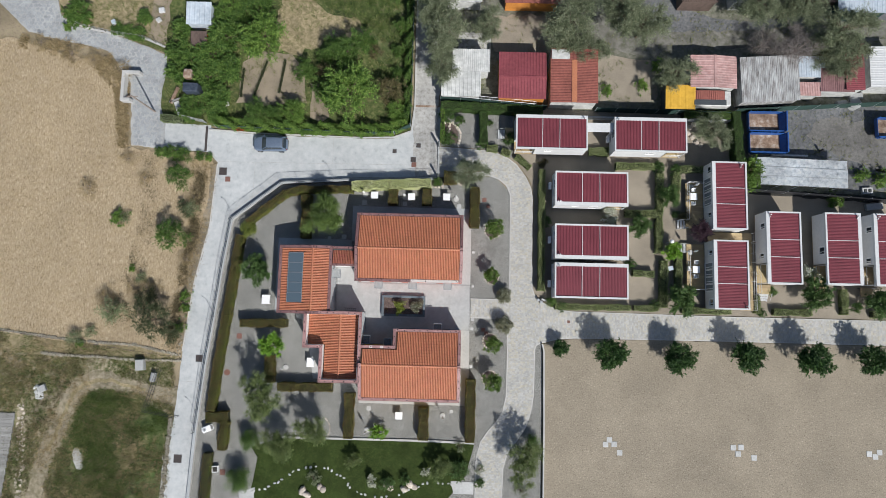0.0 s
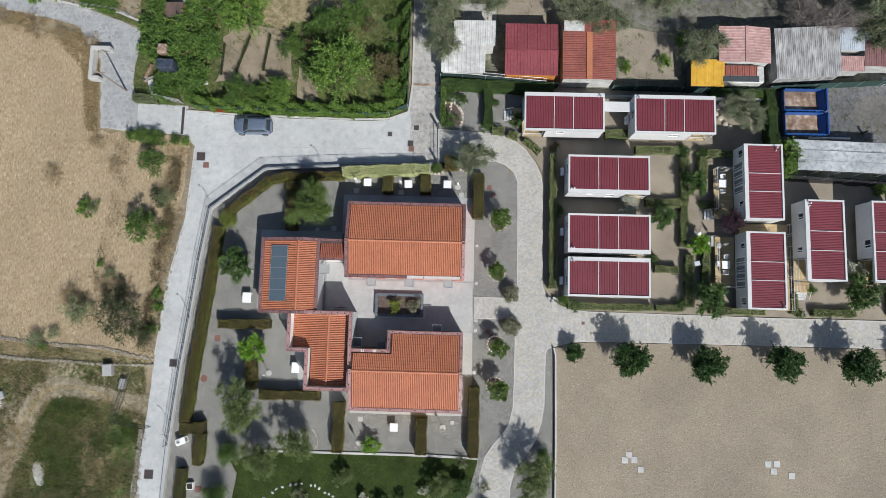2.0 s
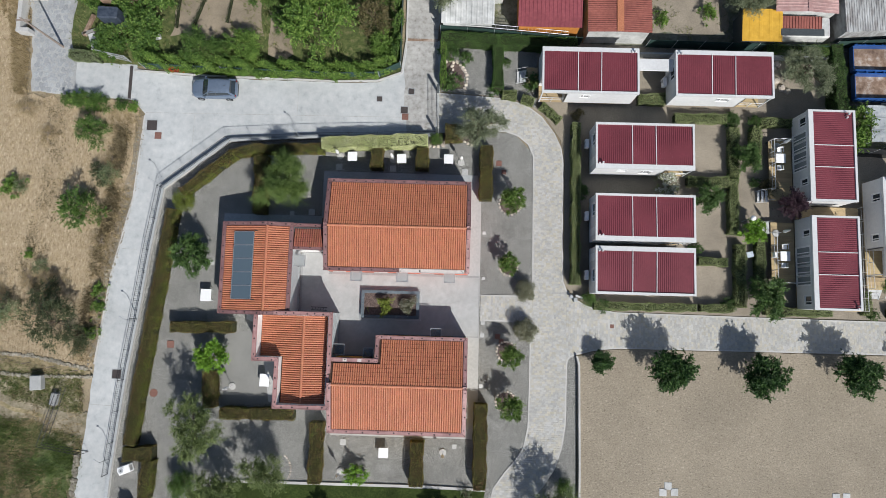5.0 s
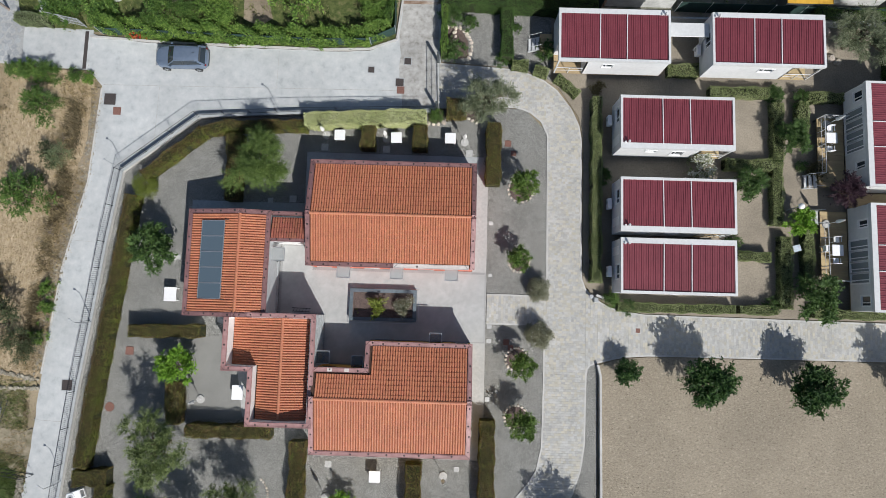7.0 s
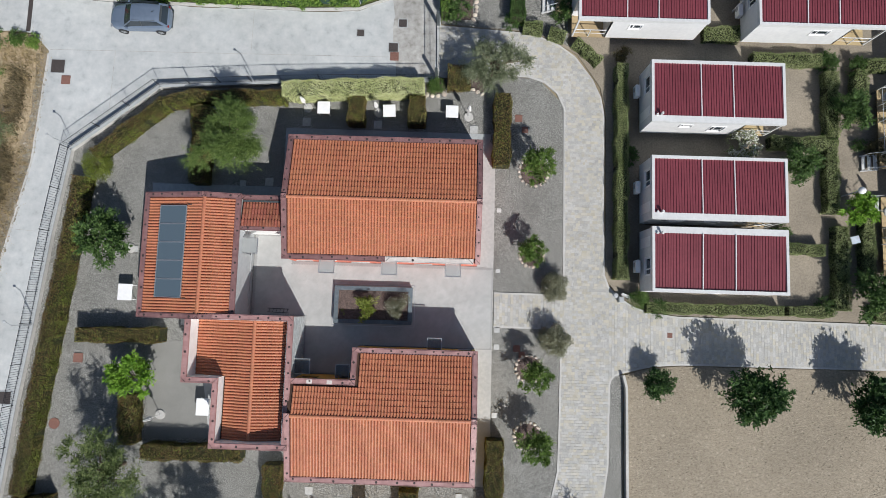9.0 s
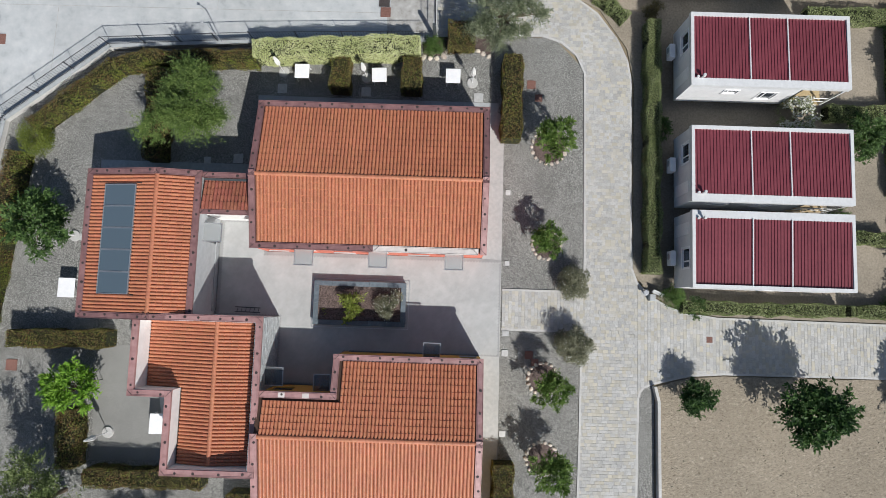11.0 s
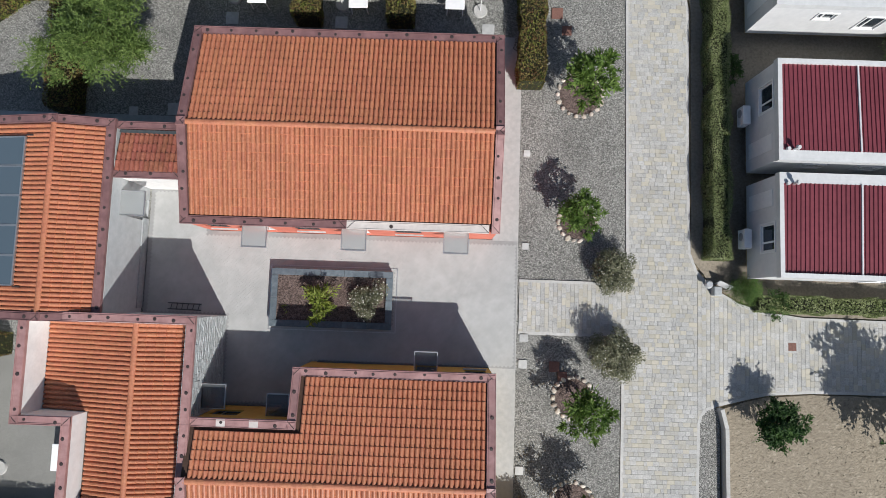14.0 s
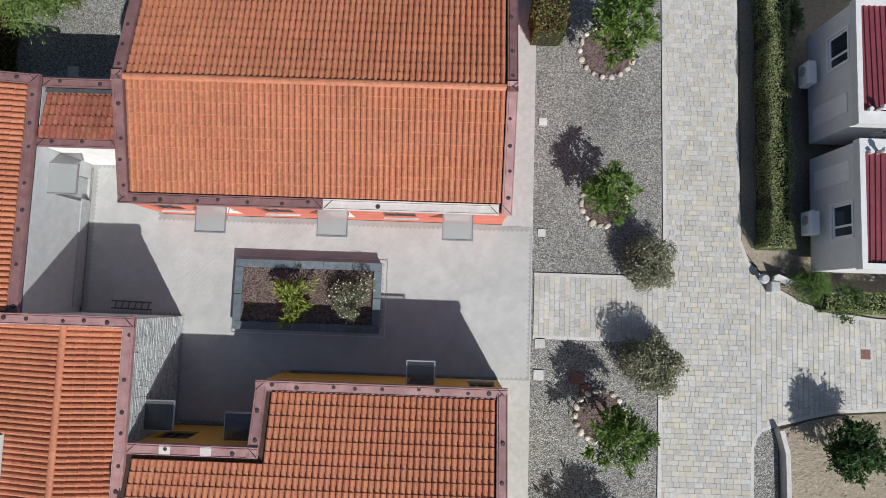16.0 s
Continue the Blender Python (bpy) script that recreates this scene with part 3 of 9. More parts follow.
def tree(name, label, category, r, height, n, leaf, material, seed, trunk=0.09, clumps=26, flat=0.75, gaps=0.25, group="", bark="trunk", flowers=0, shell=0.55, lean=0.0, base=None, petal=0.13):
    """A tree or shrub: a tapering trunk with limbs, and a crown of leafy twigs with an uneven outline; gaps 0 gives a dense, clipped one."""
    rng = np.random.default_rng(seed)
    t = thing(name, label, category, group)
    zc = height - r * flat if base is None else (height + base) / 2
    rz = r * flat if base is None else (height - base) / 2
    cl = []
    while len(cl) < clumps:
        p = rng.normal(size=3)
        p /= np.linalg.norm(p)
        d = rng.uniform(0.1, 0.86) ** 0.6
        ang = math.atan2(p[1], p[0])
        wob = 1 + (0.13 + 0.05 * min(gaps, 1)) * math.sin(3 * ang + seed) + 0.09 * math.sin(5 * ang + 2 * seed)
        q = np.array([p[0] * r * d * wob * 1.0, p[1] * r * d * wob * 1.0, zc + p[2] * rz * d * 0.9])
        cl.append((q, r * rng.uniform(0.24, 0.46) * (1 - 0.3 * gaps)))
    per = rng.multinomial(n, np.array([s * s for _, s in cl]) / sum(s * s for _, s in cl))
    if gaps:
        on = 9
        A, W = [], []
        for (q, s), k in zip(cl, per):
            m = max(3, int(k / on))
            out = np.array([q[0], q[1], (q[2] - zc) * 1.2 + 0.35 * r])
            out /= max(np.linalg.norm(out), 1e-6)
            d = rng.normal(size=(m, 3))
            d /= np.linalg.norm(d, axis=1, keepdims=True)
            d = d * 0.85 + out * 0.75
            d /= np.linalg.norm(d, axis=1, keepdims=True)
            A.append(q * np.array([0.92, 0.92, 1]) + rng.normal(size=(m, 3)) * s * 0.28)
            W.append(d * (s * (0.78 + 0.22 * min(gaps, 1)) * rng.uniform(0.6, 1.4, (m, 1))) * np.array([1, 1, 0.8]))
        V, F, C, N = twig_leaves(np.concatenate(A), np.concatenate(W), on, leaf[0], leaf[1], 0.22, rng)
        V[:, 2] = np.maximum(V[:, 2], 0.04)
        groups = [(V, F)]
    else:
        C, N = [], []
        for (q, s), k in zip(cl, per):
            d = rng.normal(size=(k, 3))
            d /= np.linalg.norm(d, axis=1, keepdims=True)
            rad = s * rng.uniform(shell, 1.08, (k, 1))
            C.append(q + d * rad * np.array([1, 1, min(1.0, 1.1 * flat + 0.2)]))
            N.append(d * 0.8 + rng.normal(size=(k, 3)) * 0.55 + np.array([0, 0, 0.6]))
        C, N = np.concatenate(C), np.concatenate(N)
        C[:, 2] = np.maximum(C[:, 2], 0.05)
        groups = [leaf_quads(C, N, leaf[0], leaf[1], rng)]
    mats = [material]
    if flowers:
        pick = rng.choice(len(C), min(flowers, len(C)), replace=False)
        pick = pick[C[pick, 2] > zc - rz * 0.2]
        groups.append(leaf_quads(C[pick] * np.array([1.05, 1.05, 1]) + np.array([0, 0, 0.05]), N[pick] + np.array([0, 0, 1.5]), petal, petal, rng))
        mats.append("petal")
    crown = new("crown", leaf_mesh("crown", groups, mats))
    crown.parent = t
    top = zc + rz * 0.1
    specs = [((0, 0, -0.05), (lean * 0.4, 0, top * 0.55), trunk, trunk * 0.75)]
    order = sorted(cl, key=lambda c: -c[1])[:min(16, clumps)]
    for q, s in order:
        mid = Vector((q[0] * 0.35 + lean * 0.4, q[1] * 0.35, top * 0.75 + 0.1 * q[2]))
        specs.append(((lean * 0.4, 0, top * 0.5), mid, trunk * 0.55, trunk * 0.38))
        specs.append((mid, Vector(q), trunk * 0.38, trunk * 0.12))
    part("trunk", limb_mesh("trunk", specs), bark, t)
    return t


def spread(template, spots, seed=0):
    """Copies of a tree at (x, y, size); the template itself takes the first spot."""
    rnd = random.Random(seed)
    for i, (x, y, s) in enumerate(spots):
        m = pose(x, y, 0, 0, 0, rnd.uniform(0, 360)) @ Matrix.Diagonal((s, s, s * rnd.uniform(0.93, 1.05), 1))
        if i == 0:
            template.matrix_basis = m
        else:
            c = template.copy()
            scene.collection.objects.link(c)
            c.matrix_basis = m
            for ch in template.children:
                k = ch.copy()
                scene.collection.objects.link(k)
                k.parent = c


def hedge(name, line, width, height, leaf, label, seed, dens=260, size=(0.075, 0.045), group="hedges", round_=0.0, loose=0.0, mix=None):
    """A clipped hedge along a line: a dark core wrapped in leaves, with bulges. mix: a second leaf, the side (+1 left
    of the line, -1, 0) where it gathers, and its share.
    """
    rng = np.random.default_rng(seed)
    V, F, C, N, B = [], [], [], [], []
    for (x0, y0), (x1, y1) in zip(line, line[1:]):
        L = math.hypot(x1 - x0, y1 - y0)
        ux, uy = (x1 - x0) / L, (y1 - y0) / L
        b = len(V)
        w = (width / 2 - 0.07) * (1 - 0.4 * loose)
        for s in (-0.0, L):
            for o, z in ((-w, 0.0), (-w * 0.95, (height - 0.14) * (1 - 0.4 * loose)), (w * 0.95, (height - 0.14) * (1 - 0.4 * loose)), (w, 0.0)):
                V.append((x0 + ux * s - uy * o, y0 + uy * s + ux * o, z))
        F += [(b + i, b + i + 1, b + i + 5, b + i + 4) for i in range(3)] + [(b, b + 1, b + 2, b + 3), (b + 4, b + 7, b + 6, b + 5)]
        for face, area in (("top", L * width * 1.25), ("a", L * height), ("b", L * height), ("e0", width * height), ("e1", width * height)):
            k = int(area * dens)
            s, o, z = rng.uniform(-0.02, L + 0.02, k), rng.uniform(-width / 2, width / 2, k), rng.uniform(0.03, height, k)
            n = np.zeros((k, 3))
            if face == "top":
                z = height + rng.normal(0, 0.05, k) - round_ * (2 * o / width) ** 2
                n[:, 2] = 1
            elif face in "ab":
                sg = -1 if face == "a" else 1
                o = sg * (width / 2 - rng.exponential(0.03, k))
                n[:, 0], n[:, 1] = -uy * sg, ux * sg
            else:
                sg = -1 if face == "e0" else 1
                s = (0 if sg < 0 else L) + sg * -rng.exponential(0.03, k)
                n[:, 0], n[:, 1] = ux * sg, uy * sg
            wob = 0.05 * np.sin(s * 2.1 + seed) + 0.035 * np.sin(s * 5.3 + 2 * seed)
            o = o * (1 + wob / width * 2)
            z = z * (1 + 0.05 * np.sin(s * 1.7 + 3 * seed) + 0.03 * np.sin(o * 9 + s * 4))
            if loose:
                lump = np.sin(s * 1.9 + 1.3 * seed) * np.sin(s * 0.83 + o * 2.2 + seed) + 0.6 * np.sin(s * 4.3 + o * 3.1)
                o = o * (1 + 0.35 * loose * lump) + rng.normal(0, 0.1 * loose, k)
                z = z * (1 + 0.3 * loose * np.sin(s * 2.7 + o * 4.1 + seed) - 0.12 * loose) + rng.normal(0, 0.1 * loose, k)
                z = np.maximum(z, 0.05)
            C.append(np.stack([x0 + ux * s - uy * o, y0 + uy * s + ux * o, z], 1))
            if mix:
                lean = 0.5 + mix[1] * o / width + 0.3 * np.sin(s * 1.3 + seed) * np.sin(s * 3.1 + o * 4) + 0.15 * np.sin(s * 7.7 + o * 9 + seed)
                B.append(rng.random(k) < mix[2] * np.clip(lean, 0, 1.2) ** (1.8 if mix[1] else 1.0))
            N.append(n + rng.normal(size=(k, 3)) * 0.85)
    C, N = np.concatenate(C), np.concatenate(N)
    second = np.concatenate(B) if mix else np.zeros(len(C), bool)
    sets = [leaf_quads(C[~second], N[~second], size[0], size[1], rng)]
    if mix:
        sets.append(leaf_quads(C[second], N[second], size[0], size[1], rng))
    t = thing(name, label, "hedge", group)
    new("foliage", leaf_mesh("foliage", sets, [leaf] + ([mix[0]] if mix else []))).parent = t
    # near-black inner block: the shade deep in the foliage, painted as colour
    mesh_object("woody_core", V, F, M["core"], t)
    return t


def stamp(verts, faces, mats):
    """Many copies of one small mesh as vertex and face lists."""
    v = np.c_[np.asarray(verts, float), np.ones(len(verts))]
    V = np.concatenate([v @ np.array(m).T for m in mats])[:, :3]
    n = len(verts)
    F = [[i + k * n for i in f] for k in range(len(mats)) for f in faces]
    return V, F


def pieces(name, verts, faces, mats, material, parent, near, limit=300, rest="", label=""):
    """Single pieces: those that near() likes best as objects of their own on one mesh, the others joined into one part."""
    order = sorted(mats, key=near)
    me = bpy.data.meshes.new(name)
    me.from_pydata([tuple(v) for v in verts], [], faces)
    me.materials.append(M[material])
    inv = parent.matrix_world.inverted() if parent else Matrix()
    for m in order[:limit]:
        ob = new(name, me)
        ob.parent = parent
        ob.matrix_basis = m
    if order[limit:]:
        V, F = stamp(verts, faces, order[limit:])
        ob = mesh_object(rest or name + "_field", V, F, M[material], parent)
        tagged(ob, label, kind="stuff")

# ---- ground ----
def ribbon(name, left, right, z, material, label, category, jag=0.0, seed=0):
    """A winding strip of ground between two lines of equally many points."""
    rnd = random.Random(seed)
    bm = bmesh.new()
    rows = []
    for a, b in zip(left, right):
        row = []
        for (x, y), zz in ((a, z - 0.2), (a, z), (b, z), (b, z - 0.2)):
            row.append(bm.verts.new((x, y, zz)))
        jx, jy = rnd.uniform(-jag, jag), rnd.uniform(-jag, jag)
        for v in row:
            v.co.x += jx
            v.co.y += jy
        rows.append(row)
    for a, b in zip(rows, rows[1:]):
        for i in range(4):
            bm.faces.new((a[i], a[(i + 1) % 4], b[(i + 1) % 4], b[i]))
    bm.faces.new(rows[0]), bm.faces.new(rows[-1][::-1])
    return tagged(part(name, bm, material), label, category, kind="structure")


patch("ground", [(-400, -400), (400, -400), (400, 400), (-400, 400)], -0.06, "earth", "dry brown earth reaching to the horizon", "ground", depth=1.0)
FIELD_W = [(-95, 33), (-57.3, 32.4), (-50.5, 30.6), (-43.9, 29.3), (-41.8, 26.7), (-40.6, 18.3), (-30, 17.9), (-29.3, 16), (-29.8, 9), (-31.1, 1.5), (-32, -5.5), (-33, -7.3), (-44, -6.0), (-55, -4.5), (-95, -3)]
WILD = [(-95, -2.5), (-55, -4.2), (-33, -7.2), (-32.6, -14.2), (-33.3, -50), (-95, -50)]
ROAD = [(-31.2, 21.4), (-29.1, 20.75), (-24.4, 20.45), (-11.6, 20.2), (-7.6, 20.35), (-5.5, 21.2), (-5.06, 24.5), (-1.8, 24.5), (-1.8, 15.4), (-12.8, 15.0), (-21, 14.6), (-26.9, 9.95), (-27.9, 4),
        (-28.6, -2.2), (-29.2, -7.6), (-29.9, -15.7), (-30.6, -50), (-34.3, -50), (-33.5, -20), (-32.5, -14.4), (-32, -6.4), (-31.15, 1.9), (-29.7, 8.9), (-29.3, 16.8), (-30.7, 18.2)]
STONE_WAY = [(-75, 50), (-59.3, 37.7), (-54.5, 33.2), (-44, 30.8), (-40.9, 26.7), (-40.2, 18.7), (-36.0, 18.4), (-36.0, 21.6), (-36.9, 23.9), (-36.6, 30.5), (-42.6, 32.7), (-48.6, 34.1), (-50.6, 35.6), (-52, 40), (-53, 50)]
GARDEN = [(-36, 21.7), (-30, 21.4), (-24.4, 20.7), (-11, 20.45), (-7.6, 20.6), (-5.6, 21.4), (-5.4, 60), (-54, 60), (-50.6, 36), (-48.6, 34.3), (-42.6, 32.9), (-36.7, 30.7), (-37, 24)]
YARD_W = [(-27.1, 9.6), (-21.1, 14.2), (-12, 14.8), (-2, 15.2), (2.1, 15.9), (5.2, 15.75), (7.0, 13.9), (7.1, 2.7), (6.95, -7.9), (6.9, -10.8), (6.53, -12.5), (5.85, -13.6), (4.9, -14.7), (4.0, -16.0), (3.5, -17.8), (3.0, -50), (-30.4, -50), (-29.8, -15.7), (-29.1, -7.6), (-28.4, -2.2), (-27.8, 4)]
LAWN = [(-23.1, -17.3), (-19.5, -16.2), (-12, -16.15), (3.2, -16.3), (2.2, -20), (1.0, -21.6), (-1, -24), (-2, -50), (-24, -50), (-23, -23), (-22.3, -18.5)]
SAND = [(11.2, -4.45), (12.2, -4.1), (13.1, -3.9), (15.0, -3.72), (33.3, -3.62), (95, -3.6), (95, -70), (11.3, -70), (11.4, -14)]
HOMES = [(9.9, 2), (9.9, 13.3), (9.5, 15.3), (7.9, 17.6), (5.7, 18.8), (4, 19.2), (-1.7, 19.6), (-1.7, 25.2), (11, 24.6), (34.3, 24), (36, 15), (53, 13.7), (95, 13), (95, -0.5), (33, -0.5), (14.7, -0.4), (12.5, 0), (10.8, 0.8)]
SHEDS = [(-1.7, 25.1), (11, 24.5), (34.3, 24), (36, 15), (53, 13.7), (95, 13), (95, 60), (-1.7, 60)]
DRIVE = [(-1.85, 15.7), (2.1, 15.9), (4.4, 15.95), (5.6, 15.55), (6.5, 14.8), (7.0, 13.7), (7.1, 2.75), (6.95, -4.3), (6.92, -7.9), (6.85, -10.8), (6.48, -12.5), (5.8, -13.6), (4.85, -14.7), (3.95, -16.0), (3.45, -17.8), (3.4, -20.4), (3.3, -50), (6.5, -50),
         (6.5, -23.5), (6.52, -21.5), (6.6, -19.0), (7.1, -17.1), (8.2, -15.7), (9.2, -14.2), (9.8, -12.4), (10.1, -10.4), (10.15, -7.1), (10.2, -5.05), (10.3, -4.75), (10.5, -4.49), (11.0, -4.28), (12.2, -3.96), (13.1, -3.75), (15.0, -3.6), (33.3, -3.5), (95, -3.5), (95, -0.65), (33.4, -0.65), (21.7, -0.55),
         (14.7, -0.5), (13.0, -0.3), (12.0, 0.0), (10.8, 0.65), (10.1, 1.4), (9.8, 2.2), (9.72, 6.4), (9.72, 13.3), (9.5, 14.5), (8.9, 15.8), (7.7, 17.4), (6.6, 18.2), (5.2, 18.8), (4, 19.05), (-1.85, 19.4)]
patch("straw_field", FIELD_W, 0.03, "straw", "mown dry straw-coloured hay field", "field", 0.3, 1)
patch("wild_meadow", WILD, 0.015, "wild", "rough meadow of half dry wild grass", "meadow", 0.3, 2)
patch("garden_ground", GARDEN, 0.02, "undergrowth", "weedy ground of a kitchen garden", "garden", 0.1, 3)
patch("stone_way_bed", STONE_WAY, 0.025, "mortar", "mortar bed of a crazy paved lane", "lane", 0.1, 4)
patch("road", ROAD, 0.04, "concrete", "pale grey concrete lane", "road", 0.05, 5)
patch("lane_end", [(-36.1, 18.35), (-30.6, 18.1), (-30.4, 21.5), (-36.1, 21.7)], 0.048, "concrete", "concrete end of the lane before a drain", "road", 0.05, 6)
patch("alley", [(-5.15, 19.2), (-4.75, 15.55), (-2.0, 15.6), (-2.0, 18.9), (-2.1, 25), (-1.6, 30), (-1.6, 60), (-5.35, 60), (-5.1, 24.5)], 0.048, "old_concrete", "stained old concrete alley", "road", 0.12, 7)
patch("gravel_yard", YARD_W, 0.028, "gravel", "grey crushed stone gravel yard", "gravel", 0.0, 8)
patch("lawn", LAWN, 0.05, "lawn", "dense short dark green lawn", "lawn", 0.04, 9)
patch("sandy_field", SAND, 0.035, "sand", "bare raked sandy ground", "field", 0.04, 10)
patch("homes_yard", HOMES, 0.015, "yard", "beige packed dirt between mobile homes", "ground", 0.0, 11)
patch("gravel_corner", [(-1.7, 19.6), (4, 19.25), (6.4, 18.7), (7.2, 18.2), (7.2, 24.6), (-1.7, 25)], 0.03, "gravel", "grey gravel by the entrance", "gravel", 0.0, 12)
patch("sheds_ground", SHEDS, 0.008, "dust", "dusty earth among sheds", "ground", 0.2, 13)
patch("truck_yard", [(34.6, 24.9), (36.5, 25.1), (47, 25.8), (95, 27), (95, 15.5), (47, 15.2), (36.5, 18.6)], 0.022, "tarmac", "worn grey tarmac truck yard", "yard", 0.25, 14)
ribbon("shed_track", rounded([(17.5, 60), (19, 44), (22, 37.5), (27, 34.6), (36, 33.4), (47, 35.5), (95, 37)], 2), rounded([(22.5, 60), (24.5, 44.5), (26.5, 40), (30, 37.4), (36, 36.2), (47, 38.2), (95, 40)], 2), 0.024, "tarmac", "narrow dusty tarmac track", "road", 0.15, 15)
patch("dirt_strip", [(10.3, -5.0), (10.4, -4.7), (10.6, -4.5), (11.0, -4.4), (11.1, -4.75), (11.05, -50), (6.5, -50), (6.5, -21.5), (6.55, -19.0), (7.05, -17.1), (8.15, -15.7), (9.15, -14.2), (9.75, -12.4), (10.05, -10.4), (10.1, -7.1)], 0.03, "gravel", "gravel strip beside the driveway", "ground", 0.0, 16)
TRACK_L = [(-31.9, -10.8), (-35.3, -10.4), (-38.8, -9.7), (-40.9, -8.9), (-42.9, -9.2), (-44.9, -10.2), (-45.9, -11.6), (-46.6, -14.0), (-47.7, -16.8), (-48.9, -20.5), (-49.6, -26), (-50, -34)]
TRACK_R = [(-31.9, -13.2), (-35.9, -11.9), (-38.3, -11.4), (-40.7, -11.1), (-42.3, -11.3), (-43.6, -12.0), (-44.2, -13.0), (-44.7, -14.7), (-45.5, -17.2), (-46.9, -20.8), (-47.8, -26), (-48.2, -34)]
ribbon("meadow_track", rounded(TRACK_L, 2), rounded(TRACK_R, 2), 0.03, "track", "bare rutted dirt track through the meadow", "track", 0.3, 17)
mid = [((a[0] + b[0]) / 2, (a[1] + b[1]) / 2) for a, b in zip(TRACK_L, TRACK_R)]
ribbon("track_verge", rounded([(x * 0.8 + a[0] * 0.2, y * 0.8 + a[1] * 0.2) for (x, y), a in zip(mid, TRACK_L)], 2)[6:36], rounded([(x * 0.78 + a[0] * 0.22, y * 0.78 + a[1] * 0.22) for (x, y), a in zip(mid, TRACK_R)], 2)[6:36], 0.036, "old_straw", "weedy crown between the wheel ruts", "meadow", 0.16, 18)
patch("green_patch", [(-43.5, -12.4), (-42.4, -11.6), (-40.7, -11.3), (-36.6, -12.1), (-33.1, -14.3), (-33.2, -17), (-33.2, -24), (-34, -40), (-47, -40), (-46.6, -25), (-45.5, -18), (-44.3, -14.6)], 0.028, "green_meadow", "darker green grass inside the track bend", "meadow", 0.5, 25)
patch("dry_spot", [(-42.2, -16.2), (-40.4, -16.4), (-40.6, -18), (-42.0, -17.9)], 0.034, "old_straw", "dry spot in the meadow", "meadow", 0.35, 26, step=0.4)
patch("dry_spot", [(-39.0, -17.6), (-36.9, -17.3), (-36.6, -19.4), (-38.4, -20.2), (-39.4, -19.0)], 0.034, "old_straw", "dry spot in the meadow", "meadow", 0.35, 27, step=0.4)
patch("ash_heap", [(-44.0, -18.0), (-43.5, -18.1), (-43.1, -18.7), (-42.8, -19.4), (-42.75, -20.0), (-43.1, -20.5), (-43.6, -20.4), (-43.9, -19.8), (-44.1, -19.1), (-44.2, -18.5)], 0.04, "ash", "pale grey ash of an old bonfire", "ash", 0.1, 28, step=0.3)
patch("terrace_strip", [(-56, -4.6), (-49, -5.3), (-43.9, -5.8), (-37.7, -6.0), (-32.4, -7.0), (-32.2, -7.6), (-41.7, -7.5), (-49, -7.2), (-57, -6.6)], 0.034, "old_straw", "weedy strip between terrace edges", "meadow", 0.15, 29)
patch("verge", [(-29.4, 16.6), (-29.85, 8.9), (-31.3, 1.9), (-32.1, -5.6), (-33.0, -5.4), (-32.2, 2.2), (-30.85, 8.7), (-30.1, 12.7), (-30.2, 16.6)], 0.036, "soil", "bare earth verge between field and lane", "verge", 0.12, 37)
# kitchen garden plots
patch("dry_plot", [(-49.2, 34.9), (-47.4, 34.0), (-43.1, 33.1), (-39.2, 32.5), (-38.6, 35), (-38.8, 48), (-53, 48), (-51.2, 38)], 0.034, "old_straw", "dry grass plot behind a wire fence", "garden", 0.25, 20)
patch("garden_path", [(-39.1, 32.4), (-36.9, 31.6), (-36.7, 34.5), (-36.1, 48), (-38.7, 48), (-38.9, 35)], 0.038, "soil", "bare brown earth path in the garden", "path", 0.2, 21)
patch("vegetable_bed", [(-26.4, 31.2), (-27.2, 26.9), (-27.5, 24.4), (-25, 24.2), (-18.6, 24.6), (-19.0, 27.4), (-19.4, 29.3), (-20.8, 31.0), (-23.4, 31.2)], 0.04, "soil", "bare tilled vegetable bed", "garden bed", 0.25, 22)
patch("vegetable_bed", [(-18.3, 27.2), (-18.1, 22.8), (-16.7, 22.2), (-15.7, 22.9), (-16.0, 26.4)], 0.04, "soil", "bare tilled vegetable bed", "garden bed", 0.25, 23)
patch("dry_patch", [(-22.5, 38), (-22.6, 33.6), (-22.6, 31.2), (-20.9, 30.9), (-18.4, 31.6), (-15.7, 33.0), (-13.5, 31.8), (-11.6, 31.4), (-10.8, 34), (-12.1, 36), (-15.1, 37.8), (-18, 44)], 0.036, "old_straw", "dry grass clearing in the garden", "garden", 0.5, 24)
patch("grass_strip", [(-18.4, 38.2), (-15.6, 36.2), (-12.4, 35.6), (-10.6, 33.5), (-9.6, 28.5), (-8.9, 27.2), (-6.5, 27.4), (-6.4, 38), (-6.6, 48), (-18, 48)], 0.042, "green_meadow", "strip of fresh garden grass", "garden", 0.4, 30)
# plots among the sheds
patch("gravel_lane", [(15.5, 38), (17.5, 37.2), (20.2, 35.9), (23.4, 34.9), (27, 35.0), (36.4, 35.3), (47, 36.8), (60, 37.4), (60, 34.8), (47, 34.2), (36.4, 33.0), (26, 32.7), (24.8, 31.4), (21.4, 32.1), (18.6, 33.0), (16.4, 35.4), (13, 38)], 0.03, "lane_gravel", "pale gravel lane among the sheds", "lane", 0.25, 31)
patch("dirt_plot", [(17.6, 31.6), (21, 31.5), (24.7, 30.9), (25.0, 26.1), (18.0, 25.6)], 0.026, "yard", "bare dirt plot between sheds", "ground", 0.3, 32)
patch("dirt_plot", [(4.4, 36.6), (12.5, 36.8), (11.8, 31.8), (4.8, 31.9)], 0.026, "yard", "bare dirt plot between sheds", "ground", 0.3, 33)
